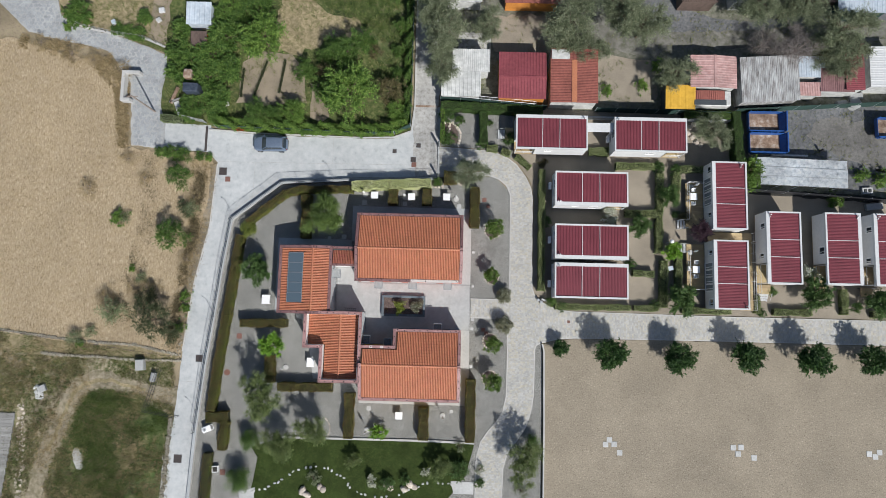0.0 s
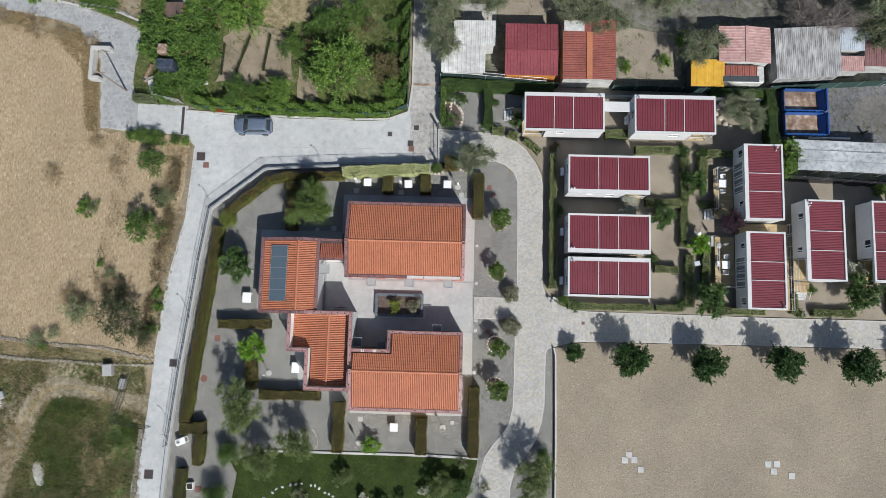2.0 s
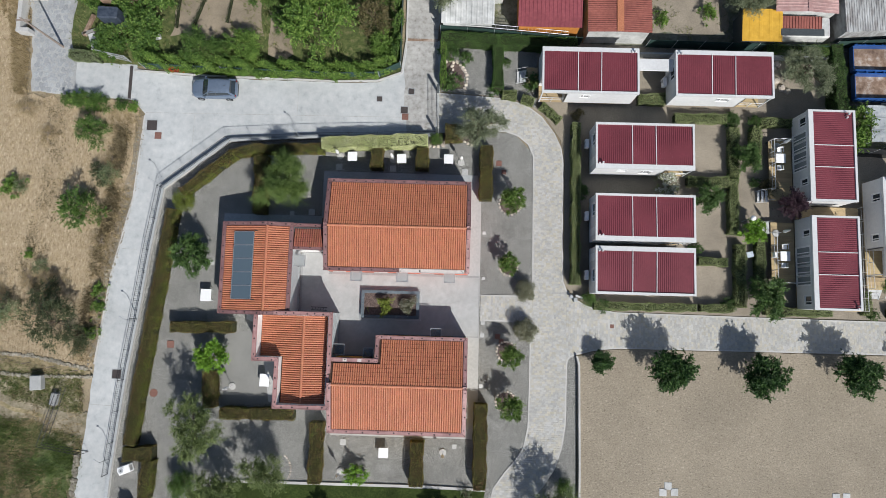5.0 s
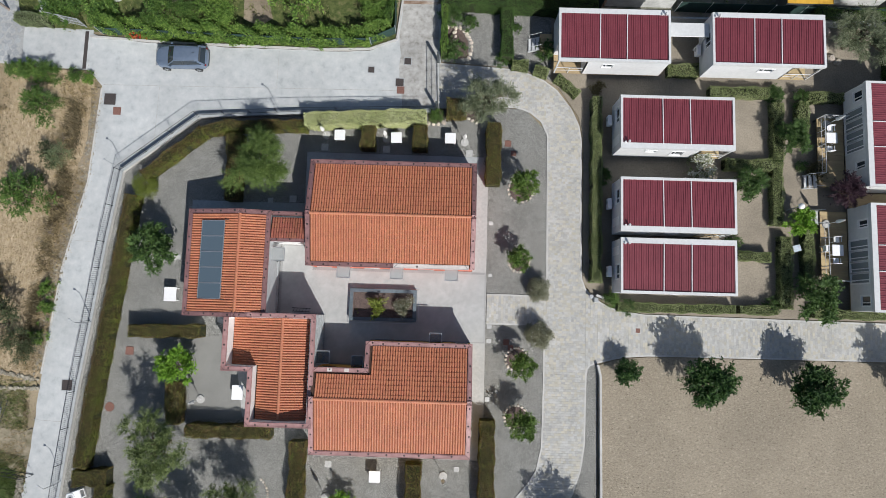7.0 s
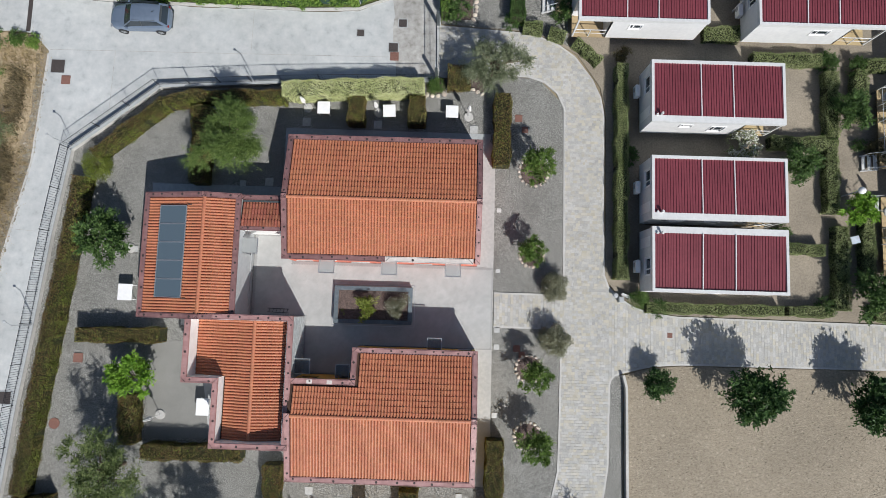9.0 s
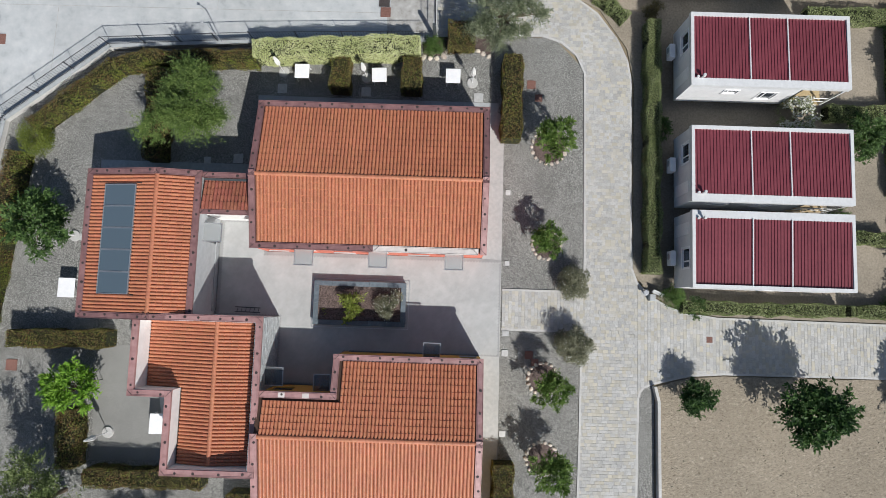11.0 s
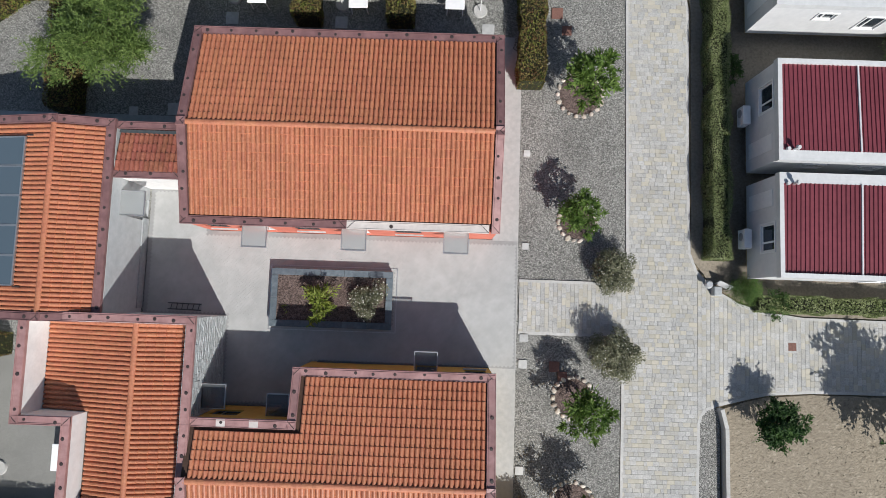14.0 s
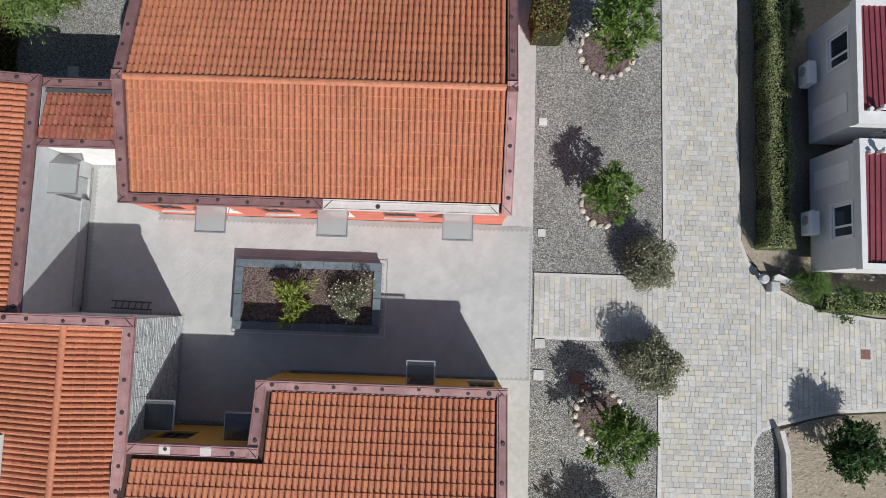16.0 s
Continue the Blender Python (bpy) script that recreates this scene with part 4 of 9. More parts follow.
patch("concrete_yard", [(0.1, 34.3), (4.3, 34.3), (4.3, 31.1), (0.2, 31.1)], 0.034, "old_concrete", "old concrete yard behind a shed", "pavement", 0.05, 34)
patch("dust_streak", [(44.5, 23.6), (60, 24.5), (60, 17.6), (52, 18.0), (46.5, 20.2), (43.5, 22)], 0.03, "yard_dust", "pale dusty drive of the truck yard", "yard", 0.9, 35)
patch("black_strip", [(36.2, 15.0), (46.5, 14.75), (60, 14.0), (60, 13.3), (46.5, 13.95), (36.2, 14.5)], 0.05, "black_soil", "strip of black soil below the shelter", "ground", 0.12, 36)

# low walls and kerbs of the setting
WALL_LINE = [(-31.2, -50), (-29.75, -15.7), (-29.05, -7.6), (-28.4, -2.2), (-27.75, 4), (-26.95, 9.75), (-21.1, 14.4), (-12.6, 14.95), (-2.0, 15.35)]
bm = bmesh.new()
for a, b in zip(WALL_LINE, WALL_LINE[1:]):
    d = Vector((b[0] - a[0], b[1] - a[1], 0)).normalized() * 0.1
    beam(bm, (a[0] - d.x, a[1] - d.y, 0.16), (b[0] + d.x, b[1] + d.y, 0.16), 0.26, 0.5)
bm2 = bmesh.new()
for a, b in zip(WALL_LINE, WALL_LINE[1:]):
    beam(bm2, (a[0], a[1], 0.435), (b[0], b[1], 0.435), 0.34, 0.05)
garden_wall = tagged(part("garden_wall", bm, "kerb"), "low grey concrete wall with a dark coping under the railing", "wall", kind="structure")
part("wall_coping", bm2, "plinth", garden_wall)
bm = bmesh.new()
for a, b in [((11.05, -4.4), (11.25, -5.2)), ((11.25, -5.2), (11.33, -14)), ((11.33, -14), (11.2, -50))]:
    beam(bm, (*a, 0.2), (*b, 0.2), 0.16, 0.45)
tagged(part("field_wall", bm, "kerb"), "low pale concrete wall edging the sandy field", "wall", kind="structure")


def kerb(line, name="kerb", w=0.12, z=0.075, mat="kerb", label="narrow flush concrete kerb"):
    bm = bmesh.new()
    for a, b in zip(line, line[1:]):
        beam(bm, (*a, z - 0.1), (*b, z - 0.1), w, 0.2)
    return tagged(part(name, bm, mat), label, "kerb", kind="structure")


kerb(DRIVE[1:7] + [(7.09, 0.78)])
kerb([(6.93, -1.52)] + DRIVE[7:17])
kerb(DRIVE[18:])
kerb([(2.4, 0.75), (7.1, 0.75)])
kerb([(2.4, -1.5), (7.0, -1.5)])
kerb([(-19.5, -16.1), (-2.1, -16.05), (3.2, -16.2)], w=0.22, z=0.16, label="raised stone border between gravel and lawn")
kerb([(-30.6, 20.95), (-24.4, 20.6), (-11.6, 20.35), (-7.6, 20.5), (-5.4, 21.35), (-5.05, 24.6), (-5.25, 60)], z=0.14, w=0.16, label="raised concrete edge of the lane")
kerb([(-29.3, 16.6), (-29.75, 8.9), (-31.2, 1.9), (-32.05, -6.4)], z=0.06, w=0.14)
# rubble walls: many small stones
def rubble(name, label, line, width, height, n, material, seed):
    rnd = random.Random(seed)
    V0 = [(math.cos(a) * r, math.sin(a) * r, z) for r, z in ((1.0, 0.0), (0.8, 0.75)) for a in (i * math.tau / 6 for i in range(6))]
    F0 = [(i, (i + 1) % 6, 6 + (i + 1) % 6, 6 + i) for i in range(6)] + [tuple(range(6, 12))]
    ms = []
    for _ in range(n):
        k = rnd.randrange(len(line) - 1)
        (x0, y0), (x1, y1) = line[k], line[k + 1]
        f, o = rnd.random(), rnd.uniform(-width / 2, width / 2)
        s = rnd.uniform(0.1, 0.24)
        ms.append(pose(x0 + (x1 - x0) * f + o, y0 + (y1 - y0) * f + rnd.uniform(-width / 4, width / 4), -0.03, rnd.uniform(-15, 15), rnd.uniform(-15, 15), rnd.uniform(0, 360)) @ Matrix.Diagonal((s, s * rnd.uniform(0.6, 1), height * rnd.uniform(0.6, 1.2), 1)))
    V, F = stamp(V0, F0, ms)
    return tagged(mesh_object(name, V, F, M[material]), label, "wall", kind="stuff")


rubble("stone_wall", "rough pale rubble wall along the lane", [(-32.85, -14.4), (-33.1, -20), (-33.6, -32)], 0.32, 0.22, 420, "field_stone", 5)
rubble("terrace_wall", "crumbling dry stone terrace edge", [(-32.4, -6.9), (-37.7, -5.8), (-43.9, -5.55), (-49.1, -5.0), (-54.3, -4.4), (-68, -3)], 0.3, 0.2, 520, "field_stone", 6)
rubble("lower_terrace_wall", "low line of terrace stones in weeds", [(-32.0, -7.5), (-36.9, -7.6), (-41.7, -7.35), (-46.5, -7.2), (-48.9, -7.05)], 0.25, 0.26, 380, "field_stone", 8)
rubble("rubble_heap", "small heap of white building rubble", [(-49.0, -10.9), (-48.7, -12.3)], 0.9, 0.25, 46, "white_stone", 9)
rubble("weed_stones", "stones strewn along the meadow edge", [(-51.0, -13), (-50.2, -20), (-50.5, -26)], 0.9, 0.12, 110, "rock", 10)
rubble("field_rubble", "scattered stones along the field edge", [(-32.4, -6.3), (-31.5, 1.5), (-30.1, 8.5), (-29.6, 15.5)], 0.7, 0.1, 420, "field_stone", 7)

for a, b in (((-29.2, 16.9), (-5.2, 17.05)), ((-24.6, 16.93), (-24.7, 12.2)), ((-15.0, 20.1), (-15.05, 16.98)), ((-29.0, 4.0), (-30.4, 4.1)), ((-29.9, -10.0), (-32.3, -9.9))):
    bm = bmesh.new()
    beam(bm, (*a, 0.02), (*b, 0.02), 0.03, 0.046)
    tagged(part("road_joint", bm, "old_concrete"), "thin dirty joint in the concrete lane", "joint", kind="structure")
clod_rnd = random.Random(33)
CLOD_V = [(math.cos(a), math.sin(a), 0.0) for a in (i * math.tau / 5 for i in range(5))] + [(0.5 * math.cos(a + 0.4), 0.5 * math.sin(a + 0.4), 0.75) for a in (i * math.tau / 5 for i in range(5))]
CLOD_F = [(i, (i + 1) % 5, 5 + (i + 1) % 5, 5 + i) for i in range(5)] + [(5, 6, 7, 8, 9)]
clods = []
for _ in range(14000):
    r_ = 0.02 + 0.05 * clod_rnd.random() ** 3
    clods.append(pose(clod_rnd.uniform(11.8, 57), clod_rnd.uniform(-30, -4.3), 0.03, 0, 0, clod_rnd.uniform(0, 360)) @ Matrix.Diagonal((r_, r_ * clod_rnd.uniform(0.6, 1), r_ * clod_rnd.uniform(0.4, 0.9), 1)))
tagged(mesh_object("earth_clods", *stamp(CLOD_V, CLOD_F, clods), M["sand"]), "small clods strewn over the raked sandy ground", "clods", kind="stuff")

# drains, lids and slabs in the ground
for name, mat, lab, spots in [
        ("manhole_cover", "hatch", "square dark iron manhole cover", [(-28.55, 15.7, 1.0), (-29.95, -7.2, 0.85), (-31.7, -18.9, 1.0), (-4.45, 19.55, 0.62), (-7.4, 18.75, 0.55), (-5.05, 17.75, 0.7), (-33.2, -18.8, 0.55)]),
        ("inspection_lid", "hatch_red", "square reddish clay inspection lid", [(-25.3, -4.42, 0.62), (3.85, 12.9, 0.5), (4.3, 12.1, 0.42), (-27.9, 14.72, 0.62), (14.22, -1.7, 0.34), (4.0, -2.9, 0.45), (4.35, -3.3, 0.4), (-26.3, -20.3, 0.6), (-4.95, 17.1, 0.6)]),
        ("paving_square", "white_stone", "small white concrete paving square", [(-10.86, 12.2, 0.55), (-5.9, 12.15, 0.55), (0.75, 12.0, 0.55), (2.62, 6.4, 0.28), (2.65, 2.26, 0.28), (2.66, -1.7, 0.36), (2.64, -2.84, 0.36), (2.6, -7.3, 0.34), (-22.05, 3.0, 0.4), (-13.2, 7.9, 0.55), (-15.0, 7.75, 0.4), (-9.4, -12.5, 0.5), (0.4, -12.6, 0.4)]),
        ("stepping_slab", "white_stone", "pale concrete slab lying on sandy ground", [(19.08, -15.35, 0.62), (18.63, -15.90, 0.62), (19.63, -15.85, 0.62), (20.28, -16.80, 0.62), (33.58, -15.85, 0.62), (34.48, -15.80, 0.62), (34.13, -16.55, 0.62), (35.98, -16.95, 0.62), (49.43, -16.15, 0.62), (50.13, -16.45, 0.62), (50.63, -15.95, 0.62)])]:
    for x, y, s in spots:
        bm = boxes((x - s / 2, x + s / 2, y - s / 2, y + s / 2, -0.02, 0.075))
        if name == "manhole_cover":
            lid = tagged(part(name, boxes((x - s / 2, x + s / 2, y - s / 2, y + s / 2, -0.02, 0.052)), mat), lab, "manhole cover", "lids")
            part("rim", boxes(*[(x + i * s / 2 - 0.03, x + i * s / 2 + 0.03, y - s / 2, y + s / 2, 0, 0.06) for i in (-1, 1)], *[(x - s / 2 + 0.03, x + s / 2 - 0.03, y + i * s / 2 - 0.03, y + i * s / 2 + 0.03, 0, 0.06) for i in (-1, 1)]), "plinth", lid)
            bm.free()
        else:
            tagged(part(name, bm, mat), lab, name.replace("_", " "), "lids")
tagged(part("lid_frame", boxes((13.96, 14.04, -1.96, -1.44, 0, 0.074), (14.4, 14.48, -1.96, -1.44, 0, 0.074), (14.04, 14.4, -1.96, -1.88, 0, 0.074), (14.04, 14.4, -1.52, -1.44, 0, 0.074)), "kerb"), "pale concrete frame round a lid in the pavers", "lid frame")
m = tagged(part("well_cover", tube(bmesh.new(), (-26.5, -8.75, 0), (-26.5, -8.75, 0.06), 0.36, 20), "hatch_red"), "round rusty brown well cover in gravel", "manhole cover")
tagged(part("channel_drain", boxes((-31.05, -30.75, 18.2, 21.4, 0.0, 0.06)), "hatch"), "dark grated channel drain across the lane", "drain", kind="structure")
tagged(part("alley_drain", boxes((-5.1, -2.1, 24.45, 24.7, 0.0, 0.06)), "rust"), "rusty channel drain across the alley", "drain", kind="structure")

# ---- the house ----
house = thing("house", "single-storey house in four wings with terracotta tile roofs and plum copings", "house")
S = 0.235


def wall_run(bm, axis, a0, a1, b0, b1, z0, z1, holes=()):
    """A straight wall with openings (from, to, sill, head) cut right through it; axis 'x' or 'y'."""
    def put(p, q, za, zb):
        if q - p > 0.001 and zb - za > 0.001:
            box(bm, *((p, q, b0, b1) if axis == "x" else (b0, b1, p, q)), za, zb)
    at = a0
    for p, q, za, zb in sorted(holes):
        put(at, p, z0, z1)
        put(p, q, z0, za)
        put(p, q, zb, z1)
        at = q
    put(at, a1, z0, z1)


def gable(bm, axis, b0, b1, a0, a1, ridge, zr, z0=0.0):
    """An end wall with a low gable, drawn across axis."""
    prof = [(a0, z0), (a1, z0), (a1, zr - S * abs(a1 - ridge)), (ridge, zr), (a0, zr - S * abs(a0 - ridge))]
    rows = [[bm.verts.new((b, a, z) if axis == "y" else (a, b, z)) for a, z in prof] for b in (b0, b1)]
    bm.faces.new(rows[0]), bm.faces.new(rows[1][::-1])
    for i in range(5):
        bm.faces.new((rows[0][i], rows[0][(i + 1) % 5], rows[1][(i + 1) % 5], rows[1][i]))


def window(parent, axis, a0, a1, b, out, z0, z1, pane="glass", framing="anthracite", sill=True):
    """A window in a wall: b is the outer face, out the side (+1 or -1) to which it looks."""
    bm = bmesh.new()
    f = 0.07

    def put(bm, p, q, za, zb, d0, d1):
        lo, hi = sorted((b - out * d0, b - out * d1))
        box(bm, *((p, q, lo, hi) if axis == "x" else (lo, hi, p, q)), za, zb)
    for p, q, za, zb in ((a0, a0 + f, z0, z1), (a1 - f, a1, z0, z1), (a0 + f, a1 - f, z0, z0 + f), (a0 + f, a1 - f, z1 - f, z1), (a0 * 0.66 + a1 * 0.34 - f / 2, a0 * 0.66 + a1 * 0.34 + f / 2, z0 + f, z1 - f)):
        put(bm, p, q, za, zb, 0.06, 0.14)
    w = part("window", bm, framing, parent)
    bm = bmesh.new()
    put(bm, a0 + f, a1 - f, z0 + f, z1 - f, 0.09, 0.11)
    part("pane", bm, pane, w)
    if sill:
        bm = bmesh.new()
        put(bm, a0 - 0.06, a1 + 0.06, z0 - 0.05, z0 - 0.003, -0.06, 0.2)
        part("sill", bm, "white_stone", w)
    return w


def door(parent, axis, a0, a1, b, out, z1=2.1, mat="white_wall"):
    lo, hi = sorted((b - out * 0.08, b - out * 0.14))
    d = part("door", boxes((a0 + 0.02, a1 - 0.02, lo, hi, 0.07, z1) if axis == "x" else (lo, hi, a0 + 0.02, a1 - 0.02, 0.07, z1), bevel=0.01), mat, parent)
    h = b + out * -0.05
    p = (a1 - 0.12, h, 1.05) if axis == "x" else (h, a1 - 0.12, 1.05)
    q = (a1 - 0.24, h, 1.05) if axis == "x" else (h, a1 - 0.24, 1.05)
    part("handle", tube(bmesh.new(), p, q, 0.015, 6), "alu", d)
    return d


def canopy(parent, axis, a0, a1, b, out, z, deep, pane="clear_roof"):
    """A flat door canopy: pane in a thin metal edge, on two brackets."""
    e = b + out * deep
    lo, hi = sorted((b, e))
    X = (lambda p, q, r, s, za, zb: (p, q, r, s, za, zb)) if axis == "x" else (lambda p, q, r, s, za, zb: (r, s, p, q, za, zb))
    c = part("canopy", boxes(X(a0, a0 + 0.03, lo, hi, z - 0.02, z + 0.03), X(a1 - 0.03, a1, lo, hi, z - 0.02, z + 0.03), X(a0, a1, *sorted((e, e + out * 0.04)), z - 0.025, z + 0.035)), "alu", parent)
    part("pane", boxes(X(a0 + 0.03, a1 - 0.03, lo, hi, z, z + 0.012)), pane, c)
    for a in (a0 + 0.05, a1 - 0.05):
        p0 = (a, b, z - 0.35) if axis == "x" else (b, a, z - 0.35)
        p1 = (a, e - out * 0.1, z - 0.01) if axis == "x" else (e - out * 0.1, a, z - 0.01)
        part("bracket", tube(bmesh.new(), p0, p1, 0.014, 6), "alu", c)
    return c


CAPS = ([(0.0, 0.0, 0.02)] + [(0.062 * math.cos(a), 0.062 * math.sin(a), 0.0) for a in (i * math.tau / 9 for i in range(9))] + [(0.05 * math.cos(a), 0.05 * math.sin(a), 0.018) for a in (i * math.tau / 9 for i in range(9))],
        [(1 + i, 1 + (i + 1) % 9, 10 + (i + 1) % 9, 10 + i) for i in range(9)] + [(0, 10 + i, 10 + (i + 1) % 9) for i in range(9)])
cap_mesh = bpy.data.meshes.new("fixing_cap")
cap_mesh.from_pydata(*[CAPS[0], [], CAPS[1]])
cap_mesh.materials.append(M["tar"])
cap_rnd = random.Random(11)
lifts = []


def coping(line, w=0.34, mat="coping", gap=1.1, name="coping"):
    """A metal coping along a line of places (x, y, z), with tarred fixings; each straight is a part."""
    for a, b in zip(line, line[1:]):
        lifts.append(1)
        up = Vector((0, 0, 0.005 * (len(lifts) % 3)))
        a, b = Vector(a) + up, Vector(b) + up
        d = b - a
        u = d.normalized()
        side = Vector((-u.y, u.x, 0)).normalized()
        bm = bmesh.new()
        extras = []
        beam(bm, a - u * 0.17, b + u * 0.17, w, 0.05)
        for sg in (-1, 1):
            o = side * (sg * (w / 2 - 0.012))
            skirt = bmesh.new()
            extras.append(("skirt", skirt))
            beam(skirt, a - u * 0.17 + o + Vector((0, 0, -0.06)), b + u * 0.17 + o + Vector((0, 0, -0.06)), 0.02, 0.12)
        for o in (w / 2 - 0.02, -w / 2 + 0.02, w / 2 - 0.075):
            lip = bmesh.new()
            beam(lip, a - u * 0.15 + side * o + Vector((0, 0, 0.033)), b + u * 0.15 + side * o + Vector((0, 0, 0.033)), 0.014, 0.022)
            extras.append(("lip", lip))
        n = max(1, round(d.length / 3.6))
        for k in range(1, n):
            p = a + d * (k / n)
            strap = bmesh.new()
            extras.append(("joint_strap", strap))
            beam(strap, p - u * 0.03 + Vector((0, 0, 0.027)), p + u * 0.03 + Vector((0, 0, 0.027)), w + 0.01, 0.012)
        c = part(name, bm, mat, house)
        for nm, b_ in extras:
            part(nm, b_, mat, c)
        for end, sg in ((a, -1), (b, 1)):
            seam = bmesh.new()
            beam(seam, end - u * 0.15 + side * (0.15 * sg) + Vector((0, 0, 0.03)), end + u * 0.15 - side * (0.15 * sg) + Vector((0, 0, 0.03)), 0.025, 0.012)
            part("seam", seam, "tar", c)
        k = gap * 0.35
        while k < d.length - 0.25:
            o = new("fixing_cap", cap_mesh)
            o.parent = c
            o.matrix_basis = Matrix.Translation(a + u * k + side * cap_rnd.uniform(-0.05, 0.05) + Vector((0, 0, 0.026))) @ pose(0, 0, 0, 0, 0, cap_rnd.uniform(0, 360)) @ Matrix.Scale(cap_rnd.uniform(0.95, 1.3), 4)
            k += gap * cap_rnd.uniform(0.55, 1.25)


# roof tile: a pan and a roll, lower edge proud of the row below
TW, TL, TE = 0.186, 0.395, 0.345
prof = [(-0.093, -0.022), (-0.074, -0.022), (-0.066, 0.012), (-0.036, 0.052), (0.012, 0.066), (0.054, 0.05), (0.080, 0.004), (0.093, -0.022)]
TILE_V = [(x, TL / 2, z) for x, z in prof] + [(x, -TL / 2, z + 0.038) for x, z in prof] + [(x, -TL / 2 - 0.02, z + 0.0) for x, z in prof]
TILE_F = [(i, i + 8, i + 9, i + 1) for i in range(7)] + [(i + 8, i + 16, i + 17, i + 9) for i in range(7)]
tile_rnd = random.Random(3)


def slope_tiles(x0, x1, low, high, z_low, facing, keep=None, course=TE):
    """Tile places on one slope. facing: the way that the slope falls, in degrees (270: south); x0..x1 along the eave, low..high the plan places of eave and ridge."""
    out = []
    n = max(1, round((x1 - x0) / TW))
    run = abs(high - low) / math.cos(math.atan(S))
    rows = max(1, round(run / course))
    for r in range(rows):
        f = (r + 0.5) / rows
        c = low + (high - low) * f
        z = z_low + abs(c - low) * S + 0.045
        for k in range(n):
            e = x0 + (k + 0.5) * (x1 - x0) / n
            x, y = (e, c) if facing in (90, 270) else (c, e)
            if keep and not keep(x, y):
                continue
            turn = {270: 0, 90: 180, 180: 270, 0: 90}[facing]
            out.append(pose(x, y, z + tile_rnd.uniform(-0.004, 0.004), 0, 0, turn + tile_rnd.uniform(-0.7, 0.7)) @ pose(0, 0, 0, math.degrees(math.atan(S)) + tile_rnd.uniform(-0.5, 0.5)) @ Matrix.Diagonal(((x1 - x0) / n / TW, run / rows / TE, 1, 1)))
    return out


RID_V = [(0.115 * math.cos(a), y, 0.085 * math.sin(a) + (0.02 if y < 0 else 0)) for y in (-0.22, 0.22) for a in (i * math.pi / 7 for i in range(8))]
RID_F = [(i, i + 1, i + 9, i + 8) for i in range(7)] + [tuple(range(8))]


def ridge(parent, p0, p1):
    p0, p1 = Vector(p0), Vector(p1)
    d = p1 - p0
    n = round(d.length / 0.4)
    turn = math.degrees(math.atan2(d.y, d.x)) - 90
    ms = [Matrix.Translation(p0 + d * ((k + 0.5) / n)) @ pose(0, 0, 0, 0, 0, turn + tile_rnd.uniform(-1, 1)) for k in range(n)]
    pieces("ridge_tile", RID_V, RID_F, ms, "tile", parent, lambda m: 0)


def roof_deck(bm, axis, a0, a1, low0, low1, rdg, zr):
    """Two thin sloping slabs below the tiles."""
    for lo in (low0, low1):
        pts = [(a, b, zr - S * abs(b - rdg) + o) for o in (0.0, -0.12) for a, b in ((a0, lo), (a1, lo), (a1, rdg), (a0, rdg))]
        vs = [bm.verts.new(p if axis == "x" else (p[1], p[0], p[2])) for p in pts]
        for f in ((0, 1, 2, 3), (7, 6, 5, 4), (0, 4, 5, 1), (1, 5, 6, 2), (2, 6, 7, 3), (3, 7, 4, 0)):
            bm.faces.new([vs[i] for i in f])


ZR = 3.70
# north wing: salmon walls, ridge along x
AX0, AX1, AY0, AY1, AR = -11.28, 1.27, 2.44, 10.5, 6.28
doorsA = [(-9.0, -8.05), (-5.0, -4.05), (-0.9, 0.05)]
winsA = [(-10.75, -9.75), (-7.1, -6.0), (-2.95, -1.85)]
bm = bmesh.new()
wall_run(bm, "x", AX0 + 0.1, AX1 - 0.1, AY0 + 0.08, AY0 + 0.38, 0, 2.76, [(a, b, 0.06, 2.12) for a, b in doorsA] + [(a, b, 0.95, 2.15) for a, b in winsA])
part("wall", bm, "red_wall", house, "salmon red plaster wall")
bm = bmesh.new()
wall_run(bm, "x", AX0 + 0.1, AX1 - 0.1, AY1 - 0.38, AY1 - 0.08, 0, 2.72, [(-9.6, -8.4, 0.06, 2.15), (-5.4, -4.2, 0.06, 2.15), (-1.0, 0.2, 0.06, 2.15)])
part("wall", bm, "red_wall", house, "salmon red plaster wall")
for b in (AX0 + 0.1, AX1 - 0.4):
    bm = bmesh.new()
    gable(bm, "y", b, b + 0.3, AY0 + 0.38, AY1 - 0.38, AR, ZR - 0.06)
    part("wall", bm, "red_wall", house, "salmon red plaster gable wall")
for a, b in doorsA:
    door(house, "x", a, b, AY0 + 0.08, -1)
    canopy(house, "x", a - 0.03, b + 0.03, AY0 + 0.08, -1, 2.3, 0.84)
for a, b in winsA:
    window(house, "x", a, b, AY0 + 0.08, -1, 0.95, 2.15)
for a, b in ((-9.6, -8.4), (-5.4, -4.2), (-1.0, 0.2)):
    window(house, "x", a, b, AY1 - 0.08, 1, 0.1, 2.15, sill=False)
bm = bmesh.new()
roof_deck(bm, "x", AX0 + 0.12, AX1 - 0.12, AY0 + 0.2, AY1 - 0.2, AR, ZR)
roofA = part("roof", bm, "deck", house, "low gabled roof of orange terracotta tiles")
tilesA = slope_tiles(AX0 + 0.37, AX1 - 0.37, AY0 + 0.42, AR, ZR - S * (AR - AY0 - 0.42), 270) + slope_tiles(AX0 + 0.37, AX1 - 0.37, AY1 - 0.4, AR, ZR - S * (AY1 - 0.4 - AR), 90)
ridge(roofA, (AX0 + 0.3, AR, ZR + 0.06), (AX1 - 0.3, AR, ZR + 0.06))
